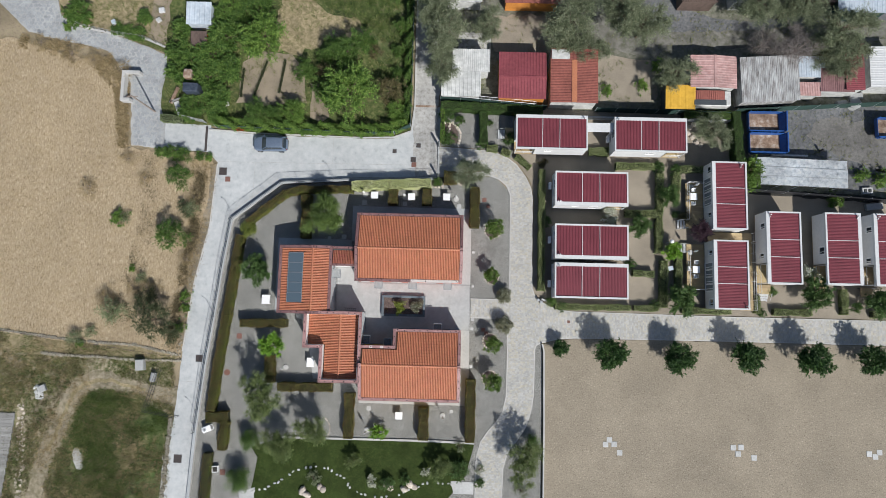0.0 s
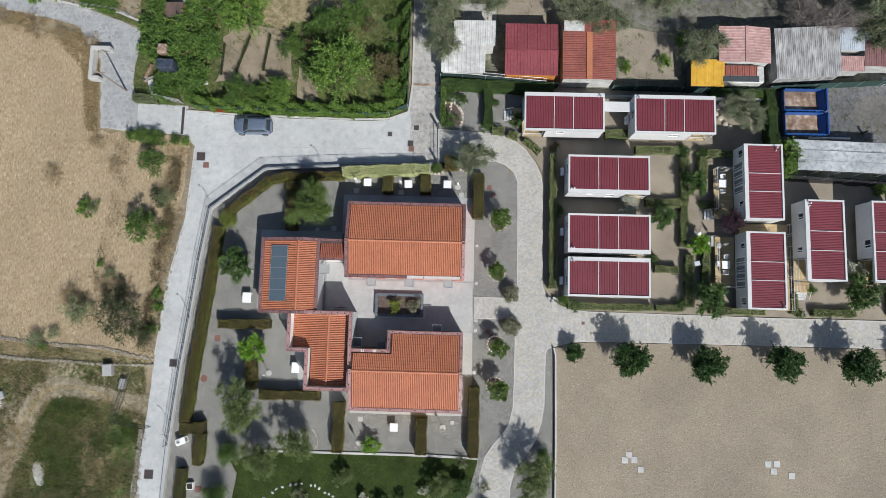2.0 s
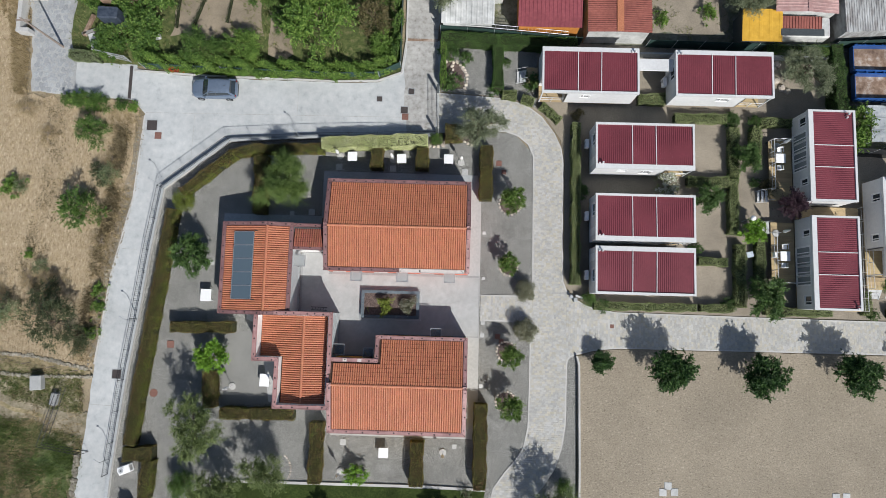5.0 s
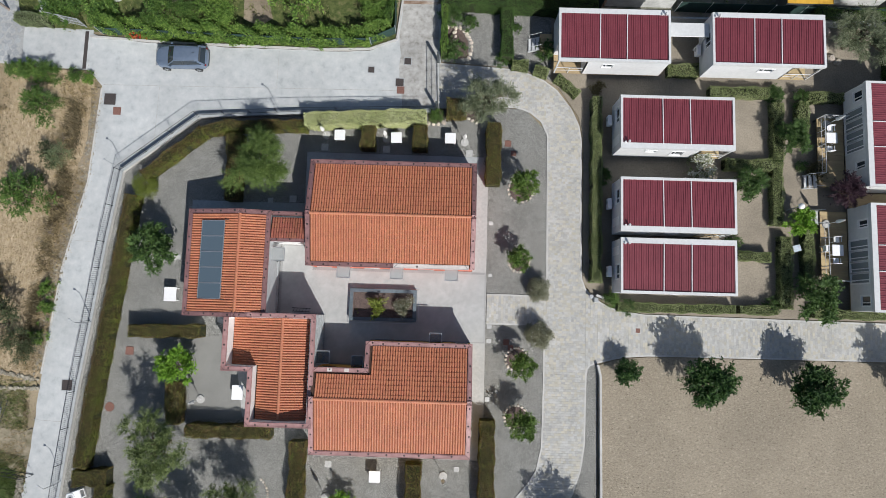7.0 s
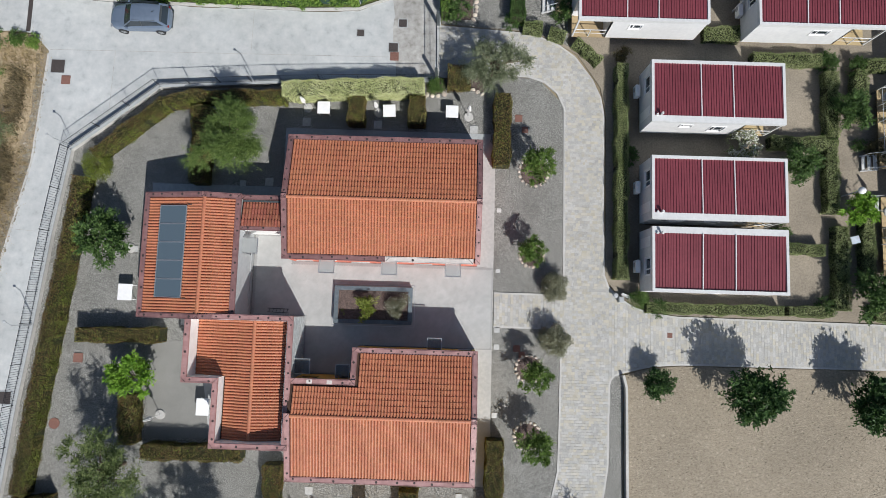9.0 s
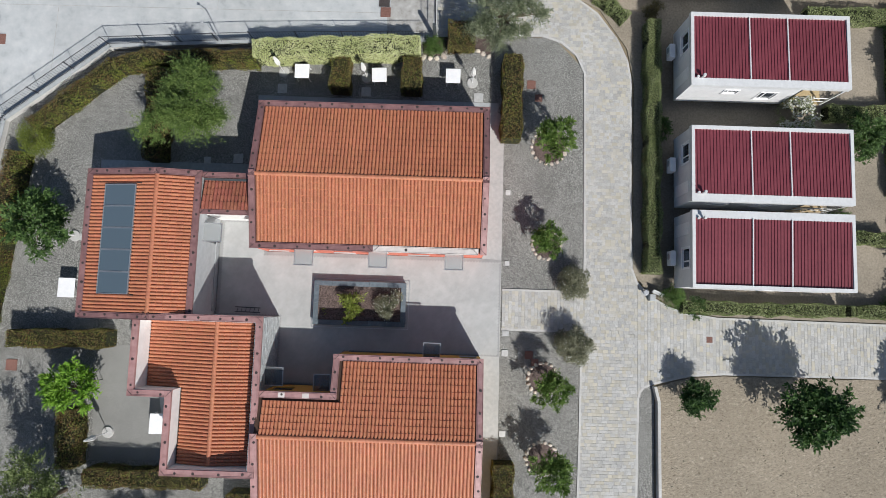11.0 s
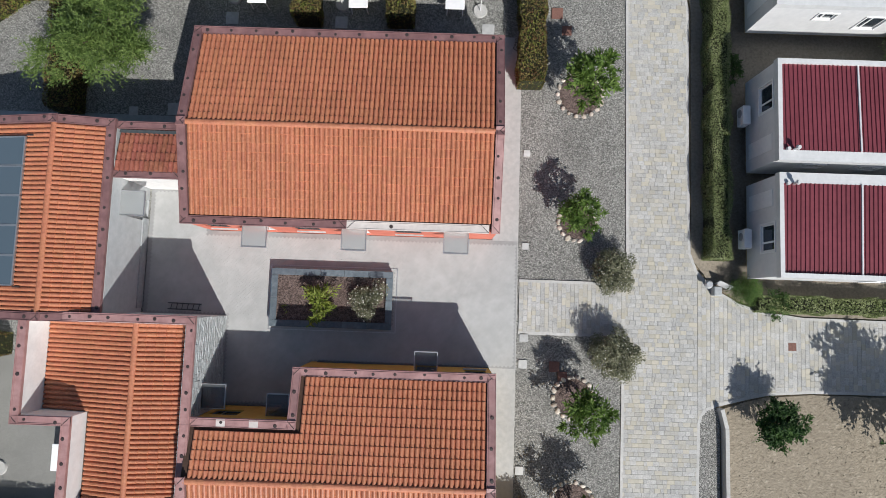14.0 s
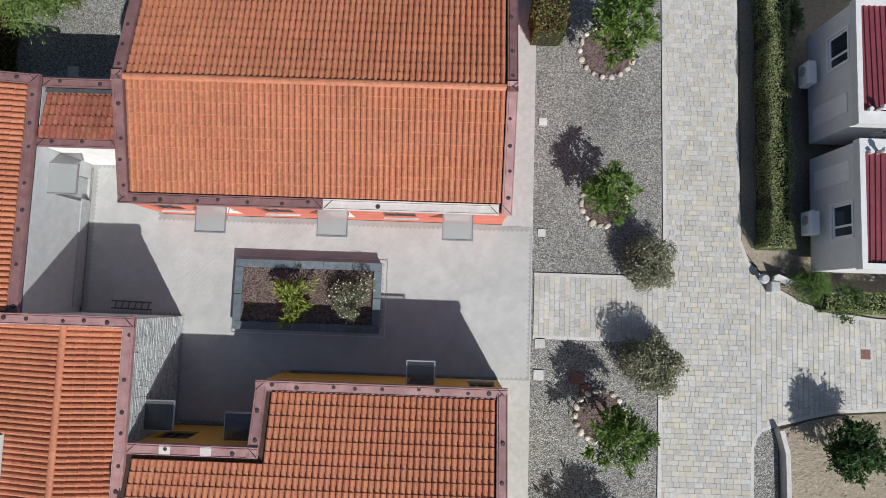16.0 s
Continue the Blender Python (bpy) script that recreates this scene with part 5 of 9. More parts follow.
zA, zAn = ZR - S * (AR - AY0) + 0.13, ZR - S * (AY1 - AR) + 0.15
coping([(AX0 + 0.17, AY1 - 0.17, zAn), (AX1 - 0.17, AY1 - 0.17, zAn)], mat="coping_dark")
coping([(AX0 + 0.17, AY0 + 0.17, zA), (-4.9, AY0 + 0.17, zA)], mat="coping_dark")
coping([(-4.56, AY0 + 0.17, zA), (AX1 - 0.6, AY0 + 0.17, zA)], mat="coping_bare", gap=4.5)
for x in (AX0 + 0.17, AX1 - 0.17):
    coping([(x, AY0 + 0.17, zA), (x, AR, ZR + 0.13)], mat="coping_dark" if x < 0 else "coping")
    coping([(x, AR, ZR + 0.13), (x, AY1 - 0.17, zAn)], mat="coping_dark")

# south wing: ochre walls, ridge along x, notch in its north side
BX0, BX1, BY0, BY1, BR, BN, BNX = -10.35, 1.27, -11.18, -2.95, -7.08, -4.88, -6.55
bm = bmesh.new()
wall_run(bm, "x", BNX + 0.1, BX1 - 0.1, BY1 - 0.38, BY1 - 0.08, 0, 2.74, [(-1.9, -1.03, 0.06, 2.12), (0.1, 0.95, 1.2, 2.1)])
part("wall", bm, "ochre_wall", house, "ochre yellow plaster wall")
bm = bmesh.new()
wall_run(bm, "x", BX0 + 0.25, BNX + 0.1, BN - 0.38, BN - 0.08, 0, 3.12, [(-9.9, -8.8, 1.3, 2.3), (-7.6, -6.8, 0.06, 2.12)])
part("wall", bm, "ochre_wall", house, "ochre yellow plaster wall")
bm = bmesh.new()
wall_run(bm, "y", BN - 0.38, BY1 - 0.38, BNX + 0.1, BNX + 0.4, 0, 2.74)
part("wall", bm, "ochre_wall", house, "ochre yellow plaster wall")
bm = bmesh.new()
wall_run(bm, "x", BX0 + 0.1, BX1 - 0.1, BY0 + 0.08, BY0 + 0.38, 0, 2.72, [(-8.5, -7.4, 0.06, 2.15), (-1.2, -0.1, 0.06, 2.15)])
part("wall", bm, "ochre_wall", house, "ochre yellow plaster wall")
bm = bmesh.new()
gable(bm, "y", BX1 - 0.4, BX1 - 0.1, BY0 + 0.38, BY1 - 0.38, BR, ZR - 0.06)
part("wall", bm, "ochre_wall", house, "ochre yellow plaster gable wall")
bm = bmesh.new()
gable(bm, "y", BX0 + 0.1, BX0 + 0.4, BY0 + 0.38, BN - 0.38, BR, ZR - 0.06)
part("wall", bm, "white_wall", house, "white plaster gable wall")
door(house, "x", -1.9, -1.03, BY1 - 0.08, 1, mat="anthracite")
canopy(house, "x", -1.93, -1.0, BY1 - 0.08, 1, 2.3, 0.75, pane="thin_smoked")
door(house, "x", -7.6, -6.8, BN - 0.08, 1, mat="anthracite")
canopy(house, "x", -7.65, -6.75, BN - 0.08, 1, 2.3, 0.85, pane="smoked")
window(house, "x", 0.1, 0.95, BY1 - 0.08, 1, 1.2, 2.1)
window(house, "x", -9.9, -8.8, BN - 0.08, 1, 1.3, 2.3, sill=False)
window(house, "x", -8.5, -7.4, BY0 + 0.08, -1, 0.1, 2.15, sill=False)
window(house, "x", -1.2, -0.1, BY0 + 0.08, -1, 0.1, 2.15, sill=False)
bm = bmesh.new()
for x0, x1, hi in ((BX0 + 0.12, BNX + 0.2, BN - 0.2), (BNX + 0.2, BX1 - 0.12, BY1 - 0.2)):
    roof_deck(bm, "x", x0, x1, BY0 + 0.2, hi, BR, ZR)
roofB = part("roof", bm, "deck", house, "low gabled roof of orange terracotta tiles")
tilesB = slope_tiles(BX0 + 0.37, BX1 - 0.37, BY0 + 0.42, BR, ZR - S * (BR - BY0 - 0.42), 270) + slope_tiles(BX0 + 0.37, BX1 - 0.37, BY1 - 0.4, BR, ZR - S * (BY1 - 0.4 - BR), 90, lambda x, y: x > BNX + 0.45 or y < BN - 0.4)
ridge(roofB, (BX0 + 0.3, BR, ZR + 0.06), (BX1 - 0.3, BR, ZR + 0.06))
zB0, zB1, zBn = ZR - S * (BR - BY0) + 0.13, ZR - S * (BY1 - BR) + 0.13, ZR - S * (BN - BR) + 0.13
coping([(BX0 + 0.17, BY0 + 0.17, zB0), (BX1 - 0.17, BY0 + 0.17, zB0)])
coping([(BX1 - 0.17, BY0 + 0.17, zB0), (BX1 - 0.17, BR, ZR + 0.13), (BX1 - 0.17, BY1 - 0.17, zB1)])
coping([(BNX + 0.17, BY1 - 0.17, zB1), (BX1 - 0.17, BY1 - 0.17, zB1)], gap=1.0)
coping([(BNX + 0.17, BN - 0.17, zBn), (BNX + 0.17, BY1 - 0.17, zB1)], gap=1.0)
coping([(BX0 + 0.3, BN - 0.17, zBn), (BNX + 0.17, BN - 0.17, zBn)], gap=3.0)
coping([(BX0 + 0.17, BY0 + 0.17, zB0), (BX0 + 0.17, BR, ZR + 0.13)])
for x in (-9.02, -7.78):
    part("bare_spot", boxes((x - 0.17, x + 0.17, BN - 0.31, BN - 0.04, zBn + 0.02, zBn + 0.042), bevel=0.006), "coping_bare", house, "patch of bare weathered metal on the coping")
for x0, x1, y in ((BNX + 0.4, -1.92, BY1 - 0.08), (-1.0, BX1 - 0.1, BY1 - 0.08), (BX0 + 0.25, -7.62, BN - 0.08)):
    part("plinth", boxes((x0, x1, y, y + 0.06, 0.02, 0.34), bevel=0.008), "slate", house, "blue-grey base band")

S, ZR = 0.19, 3.52
# west wing: white walls, ridge along y, with the collectors
CX0, CX1, CY0, CY1, CR = -20.19, -13.92, -1.5, 6.45, -16.1
bm = bmesh.new()
wall_run(bm, "y", CY0 + 0.1, CY1 - 0.1, CX1 - 0.38, CX1 - 0.08, 0, 2.95, [(2.8, 3.72, 0.06, 2.12)])
part("wall", bm, "grey_wall", house, "pale grey plaster wall")
bm = bmesh.new()
wall_run(bm, "y", CY0 + 0.1, CY1 - 0.1, CX0 + 0.08, CX0 + 0.38, 0, 2.6, [(1.2, 2.3, 0.06, 2.15)])
part("wall", bm, "white_wall", house, "white plaster wall")
window(house, "y", 1.2, 2.3, CX0 + 0.08, -1, 0.1, 2.15, sill=False)
for b in (CY0 + 0.1, CY1 - 0.4):
    bm = bmesh.new()
    gable(bm, "x", b, b + 0.3, CX0 + 0.38, CX1 - 0.38, CR, ZR - 0.06)
    part("wall", bm, "white_wall", house, "white plaster gable wall")
door(house, "y", 2.8, 3.72, CX1 - 0.08, 1, mat="plinth")
canopy(house, "y", 2.75, 3.78, CX1 - 0.08, 1, 2.3, 0.95)
part("plinth", boxes((CX1 - 0.08, CX1 - 0.03, CY0 + 0.5, 2.9, 0, 0.5)), "plinth", house, "grey base band")
bm = bmesh.new()
roof_deck(bm, "y", CY0 + 0.12, CY1 - 0.12, CX0 + 0.2, CX1 - 0.2, CR, ZR)
roofC = part("roof", bm, "deck", house, "low gabled roof of orange terracotta tiles")
tilesC = slope_tiles(CY0 + 0.34, CY1 - 0.34, CX0 + 0.4, CR, ZR - S * (CR - CX0 - 0.4), 180) + slope_tiles(CY0 + 0.34, CY1 - 0.34, CX1 - 0.4, CR, ZR - S * (CX1 - 0.4 - CR), 0)
ridge(roofC, (CR, CY0 + 0.3, ZR + 0.06), (CR, CY1 - 0.3, ZR + 0.06))
zC0, zC1 = ZR - S * (CR - CX0) + 0.13, ZR - S * (CX1 - CR) + 0.13
for y in (CY0 + 0.17, CY1 - 0.17):
    coping([(CX0 + 0.17, y, zC0), (CR, y, ZR + 0.13), (CX1 - 0.17, y, zC1)], mat="coping_dark")
coping([(CX0 + 0.17, CY0 + 0.17, zC0), (CX0 + 0.17, CY1 - 0.17, zC0)], mat="coping_dark")
coping([(CX1 - 0.17, CY0 + 0.17, zC1), (CX1 - 0.17, CY1 - 0.17, zC1)], mat="coping_dark")

# link between west and north wing
bm = bmesh.new()
wall_run(bm, "x", CX1 - 0.05, AX0 + 0.1, 4.25, 4.5, 0, 2.85)
wall_run(bm, "x", CX1 - 0.05, AX0 + 0.1, 6.1, 6.35, 0, 2.85)
part("wall", bm, "white_wall", house, "white plaster wall of the link")
part("gutter", boxes((CX1 + 0.02, AX0 + 0.05, 5.98, 6.098, 2.6, 2.965)), "anthracite", house, "dark rain gutter")
rl = part("roof", boxes((CX1 - 0.05, AX0 + 0.1, 4.5, 6.1, 2.5, 2.62)), "deck", house, "small tiled lean-to roof")
tilesL = slope_tiles(CX1 + 0.02, AX0 + 0.05, 6.2, 4.42, 2.76, 90, course=0.34)
coping([(CX1 + 0.12, 4.3, 3.08), (AX0 - 0.17, 4.3, 3.08)], w=0.3, gap=1.0, mat="coping_dark")
coping([(CX1 + 0.12, 6.28, 3.0), (AX0 - 0.17, 6.28, 3.0)], w=0.3, gap=1.1, mat="coping_dark")

# middle wing: higher parapets, split stone on its court side
DXW, DX1, DY0, DY1, DYS, DXS, DR = -16.85, -10.15, -9.22, -1.12, -5.35, -14.9, -12.7
ZP, ZD = 3.46, 2.78
DOUT = [(DXW, DY1), (DX1, DY1), (DX1, DY0), (DXS, DY0), (DXS, DYS), (DXW, DYS)]
bm = bmesh.new()
wall_run(bm, "x", DXW + 0.05, DX1 - 0.38, DY1 - 0.35, DY1 - 0.07, 0, ZP - 0.03)
wall_run(bm, "y", DYS + 0.35, DY1 - 0.35, DXW + 0.05, DXW + 0.33, 0, ZP - 0.03, [(-4.2, -2.4, 0.06, 2.15)])
wall_run(bm, "x", DXW + 0.05, DXS + 0.33, DYS + 0.07, DYS + 0.35, 0, ZP - 0.03)
wall_run(bm, "y", DY0 + 0.35, DYS + 0.07, DXS + 0.05, DXS + 0.33, 0, ZP - 0.03, [(-7.9, -6.2, 0.06, 2.15)])
wall_run(bm, "x", DXS + 0.05, DX1 - 0.1, DY0 + 0.07, DY0 + 0.35, 0, ZP - 0.03)
part("wall", bm, "white_wall", house, "white plaster parapet wall")
window(house, "y", -4.2, -2.4, DXW + 0.05, -1, 0.1, 2.15, sill=False)
window(house, "y", -7.9, -6.2, DXS + 0.05, -1, 0.1, 2.15, sill=False)
bm = bmesh.new()
wall_run(bm, "y", DY0 + 0.35, DY1 - 0.07, DX1 - 0.38, DX1 - 0.1, 0, ZP - 0.03)
stone_wall_part = part("wall", bm, "stone_clad", house, "wall clad in pale split stone")
canopy(house, "y", -4.75, -3.78, DX1 - 0.06, 1, 2.3, 0.92, pane="smoked")
bm = bmesh.new()
roof_deck(bm, "y", DY0 + 0.35, DY1 - 0.35, DXS + 0.3, DX1 - 0.38, DR, ZD)
roof_deck(bm, "y", DYS + 0.35, DY1 - 0.35, DXW + 0.33, DR, DR, ZD)
roofD = part("roof", bm, "deck", house, "tiled roof sunk behind parapets")
tilesD = slope_tiles(DY0 + 0.36, DY1 - 0.36, DXW + 0.4, DR, ZD - S * (DR - DXW - 0.4), 180, lambda x, y: x > DXS + 0.45 or y > DYS + 0.45) + slope_tiles(DY0 + 0.36, DY1 - 0.36, DX1 - 0.4, DR, ZD - S * (DX1 - 0.4 - DR), 0)
ridge(roofD, (DR, DY0 + 0.45, ZD + 0.07), (DR, DY1 - 0.4, ZD + 0.07))
ring = [(DXW + 0.17, DY1 - 0.17), (DX1 - 0.17, DY1 - 0.17), (DX1 - 0.17, DY0 + 0.17), (DXS + 0.17, DY0 + 0.17), (DXS + 0.17, DYS + 0.17), (DXW + 0.17, DYS + 0.17), (DXW + 0.17, DY1 - 0.17)]
coping([(x, y, ZP) for x, y in ring], gap=1.1)

# split stone courses on the court side
CL_V = [(0, -0.5, -0.5), (0, 0.5, -0.5), (0, 0.5, 0.5), (0, -0.5, 0.5), (1, -0.46, -0.4), (1, 0.46, -0.4), (1, 0.46, 0.4), (1, -0.46, 0.4)]
CL_F = [(4, 5, 6, 7), (0, 1, 5, 4), (1, 2, 6, 5), (2, 3, 7, 6), (3, 0, 4, 7)]
cl_rnd, clad = random.Random(8), []
z = 0.02
while z < ZP - 0.12:
    h = cl_rnd.choice((0.07, 0.09, 0.11))
    y = -4.95 + cl_rnd.uniform(0, 0.12)
    while y < DY1 - 0.12:
        w = min(cl_rnd.uniform(0.09, 0.34), DY1 - 0.07 - y)
        clad.append(Matrix.Translation((DX1 - 0.102, y + w / 2, z + h / 2)) @ Matrix.Diagonal((cl_rnd.uniform(0.006, 0.03), w * 0.98, h * 0.97, 1)))
        y += w
    z += h
pieces("cladding_stone", CL_V, CL_F, clad, "stone_clad", stone_wall_part, lambda m: -m.translation.z, 300, "cladding_stones", "pale split stone strips")

pieces("roof_tile", TILE_V, TILE_F, tilesA, "tile", roofA, lambda m: math.hypot(m.translation.x + 1.5, m.translation.y - 4.2), 230, "roof_tiles", "rows of orange terracotta tiles")
pieces("roof_tile", TILE_V, TILE_F, tilesB, "tile", roofB, lambda m: math.hypot(m.translation.x + 1.5, m.translation.y + 4.2), 70, "roof_tiles", "rows of orange terracotta tiles")
pieces("roof_tile", TILE_V, TILE_F, tilesC, "tile", roofC, lambda m: 0, 0, "roof_tiles", "rows of orange terracotta tiles")
pieces("roof_tile", TILE_V, TILE_F, tilesD, "tile", roofD, lambda m: 0, 0, "roof_tiles", "rows of orange terracotta tiles")
pieces("roof_tile", TILE_V, TILE_F, tilesL, "old_tile", rl, lambda m: 0, 0, "roof_tiles", "rows of orange terracotta tiles")

# solar collectors on the west slope
zs = lambda x: ZR - S * (CR - x) + 0.17
sol = thing("solar_collector", "row of five dark blue glass solar collectors on the tiles", "solar collector")
X0, X1 = -19.0, -17.22
for k in range(5):
    y0 = -0.2 + k * 1.155
    bm = bmesh.new()
    for (xa, ya), (xb, yb) in (((X0, y0), (X1, y0)), ((X0, y0 + 1.12), (X1, y0 + 1.12)), ((X0, y0), (X0, y0 + 1.12)), ((X1, y0), (X1, y0 + 1.12))):
        beam(bm, (xa, ya, zs(xa)), (xb, yb, zs(xb)), 0.05, 0.1)
    p = part("collector", bm, "alu", sol)
    bm = bmesh.new()
    beam(bm, (X0 + 0.02, y0 + 0.56, zs(X0) + 0.022), (X1 - 0.02, y0 + 0.56, zs(X1) + 0.022), 1.1, 0.03)
    part("glass", bm, "panel_blue", p)
for y in (-0.25, 5.62):
    part("pipe", tube(bmesh.new(), (X1 + 0.02, y, zs(X1)), (X1 + 0.3, y, zs(X1) + 0.02), 0.03, 8), "tar", sol)

# pavements round the house
patch("pavement_east", [(1.2, 11.3), (1.7, 11.3), (2.3, 10.9), (2.36, -8.7), (2.0, -9), (1.2, -9)], 0.052, "pavement", "smooth pale grey pavement strip", "pavement", seed=30)
patch("pavement_north", [(-12.25, 11.75), (2.0, 11.7), (1.7, 10.3), (-11.2, 10.3), (-11.2, 7.4), (-12.25, 7.4)], 0.056, "plinth", "grey pavement strip behind the house", "pavement", seed=31)
patch("pavement_west", [(-21.2, 7.58), (-12.25, 7.58), (-12.25, 6.2), (-20.25, 6.2), (-20.25, -1.4), (-21.2, -1.4)], 0.058, "plinth", "grey pavement strip round the west wing", "pavement", seed=32)
patch("pavement_south", [(-10.6, -11.05), (1.3, -11.05), (1.3, -9), (2.0, -9), (2.0, -11.9), (-10.6, -11.9)], 0.054, "pavement", "pale pavement strip before the south wall", "pavement", seed=33)
patch("terrace_middle", [(-16.9, -5.0), (-14.7, -5.0), (-14.7, -9.2), (-16.2, -9.2)], 0.06, "pavement", "pale concrete terrace in the recess", "terrace", seed=34)
patch("fine_gravel", [(-20.4, -3.1), (-17.0, -3.0), (-16.8, -5.3), (-16.2, -5.5), (-16.2, -9.4), (-20.4, -9.5)], 0.036, "fine_gravel", "smooth fine grey gravel beside the terrace", "gravel", 0.05, 38)
patch("passage_floor", [(-18.6, -1.35), (-16.7, -1.35), (-16.7, -2.6), (-18.6, -2.0)], 0.06, "pavement", "pale paved passage", "terrace", seed=35)
COURT = [(-13.9, 4.3), (-11.2, 4.3), (-11.2, 2.5), (1.2, 2.5), (1.2, 2.46), (2.3, 2.46), (2.3, -3.05), (-6.45, -3.05), (-6.45, -5.0), (-10.25, -5.0), (-10.25, -1.2), (-13.9, -1.2)]
court = patch("courtyard", COURT, 0.06, "slab_joint", "smooth pale courtyard floor of diagonal slabs", "courtyard", seed=36)
SL_V = [(x, y, z) for z, k in ((-0.03, 1.0), (0.008, 1.0), (0.009, 0.985)) for x, y in ((-0.1193 * k, -0.0593 * k), (0.1193 * k, -0.0593 * k), (0.1193 * k, 0.0593 * k), (-0.1193 * k, 0.0593 * k))]
SL_F = [(8, 9, 10, 11)] + [(k * 4 + i, k * 4 + (i + 1) % 4, (k + 1) * 4 + (i + 1) % 4, (k + 1) * 4 + i) for k in range(2) for i in range(4)]
slabs, slab_rnd = [], random.Random(15)
for r in range(-130, 130):
    for c in range(-66, 66):
        u, v = c * 0.24 + (0.12 if r % 2 else 0), r * 0.12
        x, y = -6 + (u - v) * math.sqrt(0.5), (u + v) * math.sqrt(0.5)
        if all(inside(x + dx, y + dy, COURT) for dx in (-0.13, 0.13) for dy in (-0.13, 0.13)) and not (-8.2 < x < -3.1 and -1.5 < y < 0.88):
            slabs.append(pose(x, y, 0.06 + slab_rnd.uniform(-0.0015, 0.0015), 0, 0, 45))
pieces("paving_slab", SL_V, SL_F, slabs, "slab", court, lambda m: math.hypot(m.translation.x + 1, m.translation.y), 300, "paving_slabs", "pale grey paving blocks laid diagonally")

# planter in the court
pl = thing("planter", "low rectangular courtyard planter with blue-grey slate rim and mulch", "planter")
PX0, PX1, PY0, PY1 = -8.26, -3.05, -1.55, 0.93
part("planter_wall", boxes((PX0 + 0.04, PX0 + 0.24, PY0 + 0.04, PY1 - 0.04, 0.02, 0.46), (PX1 - 0.24, PX1 - 0.04, PY0 + 0.04, PY1 - 0.04, 0.02, 0.46), (PX0 + 0.24, PX1 - 0.24, PY0 + 0.04, PY0 + 0.24, 0.02, 0.46), (PX0 + 0.24, PX1 - 0.24, PY1 - 0.24, PY1 - 0.04, 0.02, 0.46)), "plinth", pl)
for k in range(5):
    a, b = PX0 + k * (PX1 - PX0) / 5, PX0 + (k + 1) * (PX1 - PX0) / 5 - 0.006
    part("rim_slab", boxes((a, b, PY1 - 0.28, PY1, 0.463, 0.515), bevel=0.008), "slate", pl)
    part("rim_slab", boxes((a, b, PY0, PY0 + 0.28, 0.463, 0.515), bevel=0.008), "slate", pl)
for k in range(2):
    a, b = PY0 + 0.286 + k * 0.96, PY0 + 0.28 + (k + 1) * 0.96 - 0.006
    part("rim_slab", boxes((PX0, PX0 + 0.28, a, b, 0.463, 0.515), bevel=0.008), "slate", pl)
    part("rim_slab", boxes((PX1 - 0.28, PX1, a, b, 0.463, 0.515), bevel=0.008), "slate", pl)
part("mulch", boxes((PX0 + 0.24, PX1 - 0.24, PY0 + 0.24, PY1 - 0.24, 0.1, 0.4)), "bark_mulch", pl, "brown bark mulch")
for x0, x1, y0, y1 in ((PX0 - 0.16, PX1 + 0.16, PY1 + 0.13, PY1 + 0.16), (PX0 - 0.16, PX1 + 0.16, PY0 - 0.16, PY0 - 0.13), (PX0 - 0.16, PX0 - 0.13, PY0 - 0.13, PY1 + 0.13), (PX1 + 0.13, PX1 + 0.16, PY0 - 0.13, PY1 + 0.13)):
    part("edge_strip", boxes((x0, x1, y0, y1, 0.05, 0.085)), "alu", pl, "thin metal strip round the planter's foot")
lad = thing("ladder", "dark metal ladder lying on the courtyard floor", "ladder")
for y in (-0.98, -0.72):
    part("rail", tube(bmesh.new(), (-12.8, y, 0.12), (-11.35, y - 0.03, 0.12), 0.028, 6), "anthracite", lad)
for k in range(6):
    part("rung", tube(bmesh.new(), (-12.68 + k * 0.24, -0.98, 0.12), (-12.62 + k * 0.24, -0.72, 0.12), 0.016, 6), "anthracite", lad)

# ---- mobile homes ----
def railing(parent, line, z, h=0.95, mat="white_metal", gap=1.1, name="railing"):
    """A white rail with posts, a top bar and a middle bar along a line; a part of its thing."""
    r = part(name, tube(bmesh.new(), (*line[0], z + h), (*line[1], z + h), 0.028, 6) if len(line) == 2 else bmesh.new(), mat, parent)
    for i, (a, b) in enumerate(zip(line, line[1:])):
        if len(line) > 2:
            part("top_bar", tube(bmesh.new(), (*a, z + h), (*b, z + h), 0.028, 6), mat, r)
        part("middle_bar", tube(bmesh.new(), (*a, z + h * 0.5), (*b, z + h * 0.5), 0.018, 6), mat, r)
        L = math.hypot(b[0] - a[0], b[1] - a[1])
        n = max(1, round(L / gap))
        for k in range(n + (i == len(line) - 2)):
            x, y = a[0] + (b[0] - a[0]) * k / n, a[1] + (b[1] - a[1]) * k / n
            part("post", boxes((x - 0.025, x + 0.025, y - 0.025, y + 0.025, z, z + h - 0.02)), mat, r)
    return r


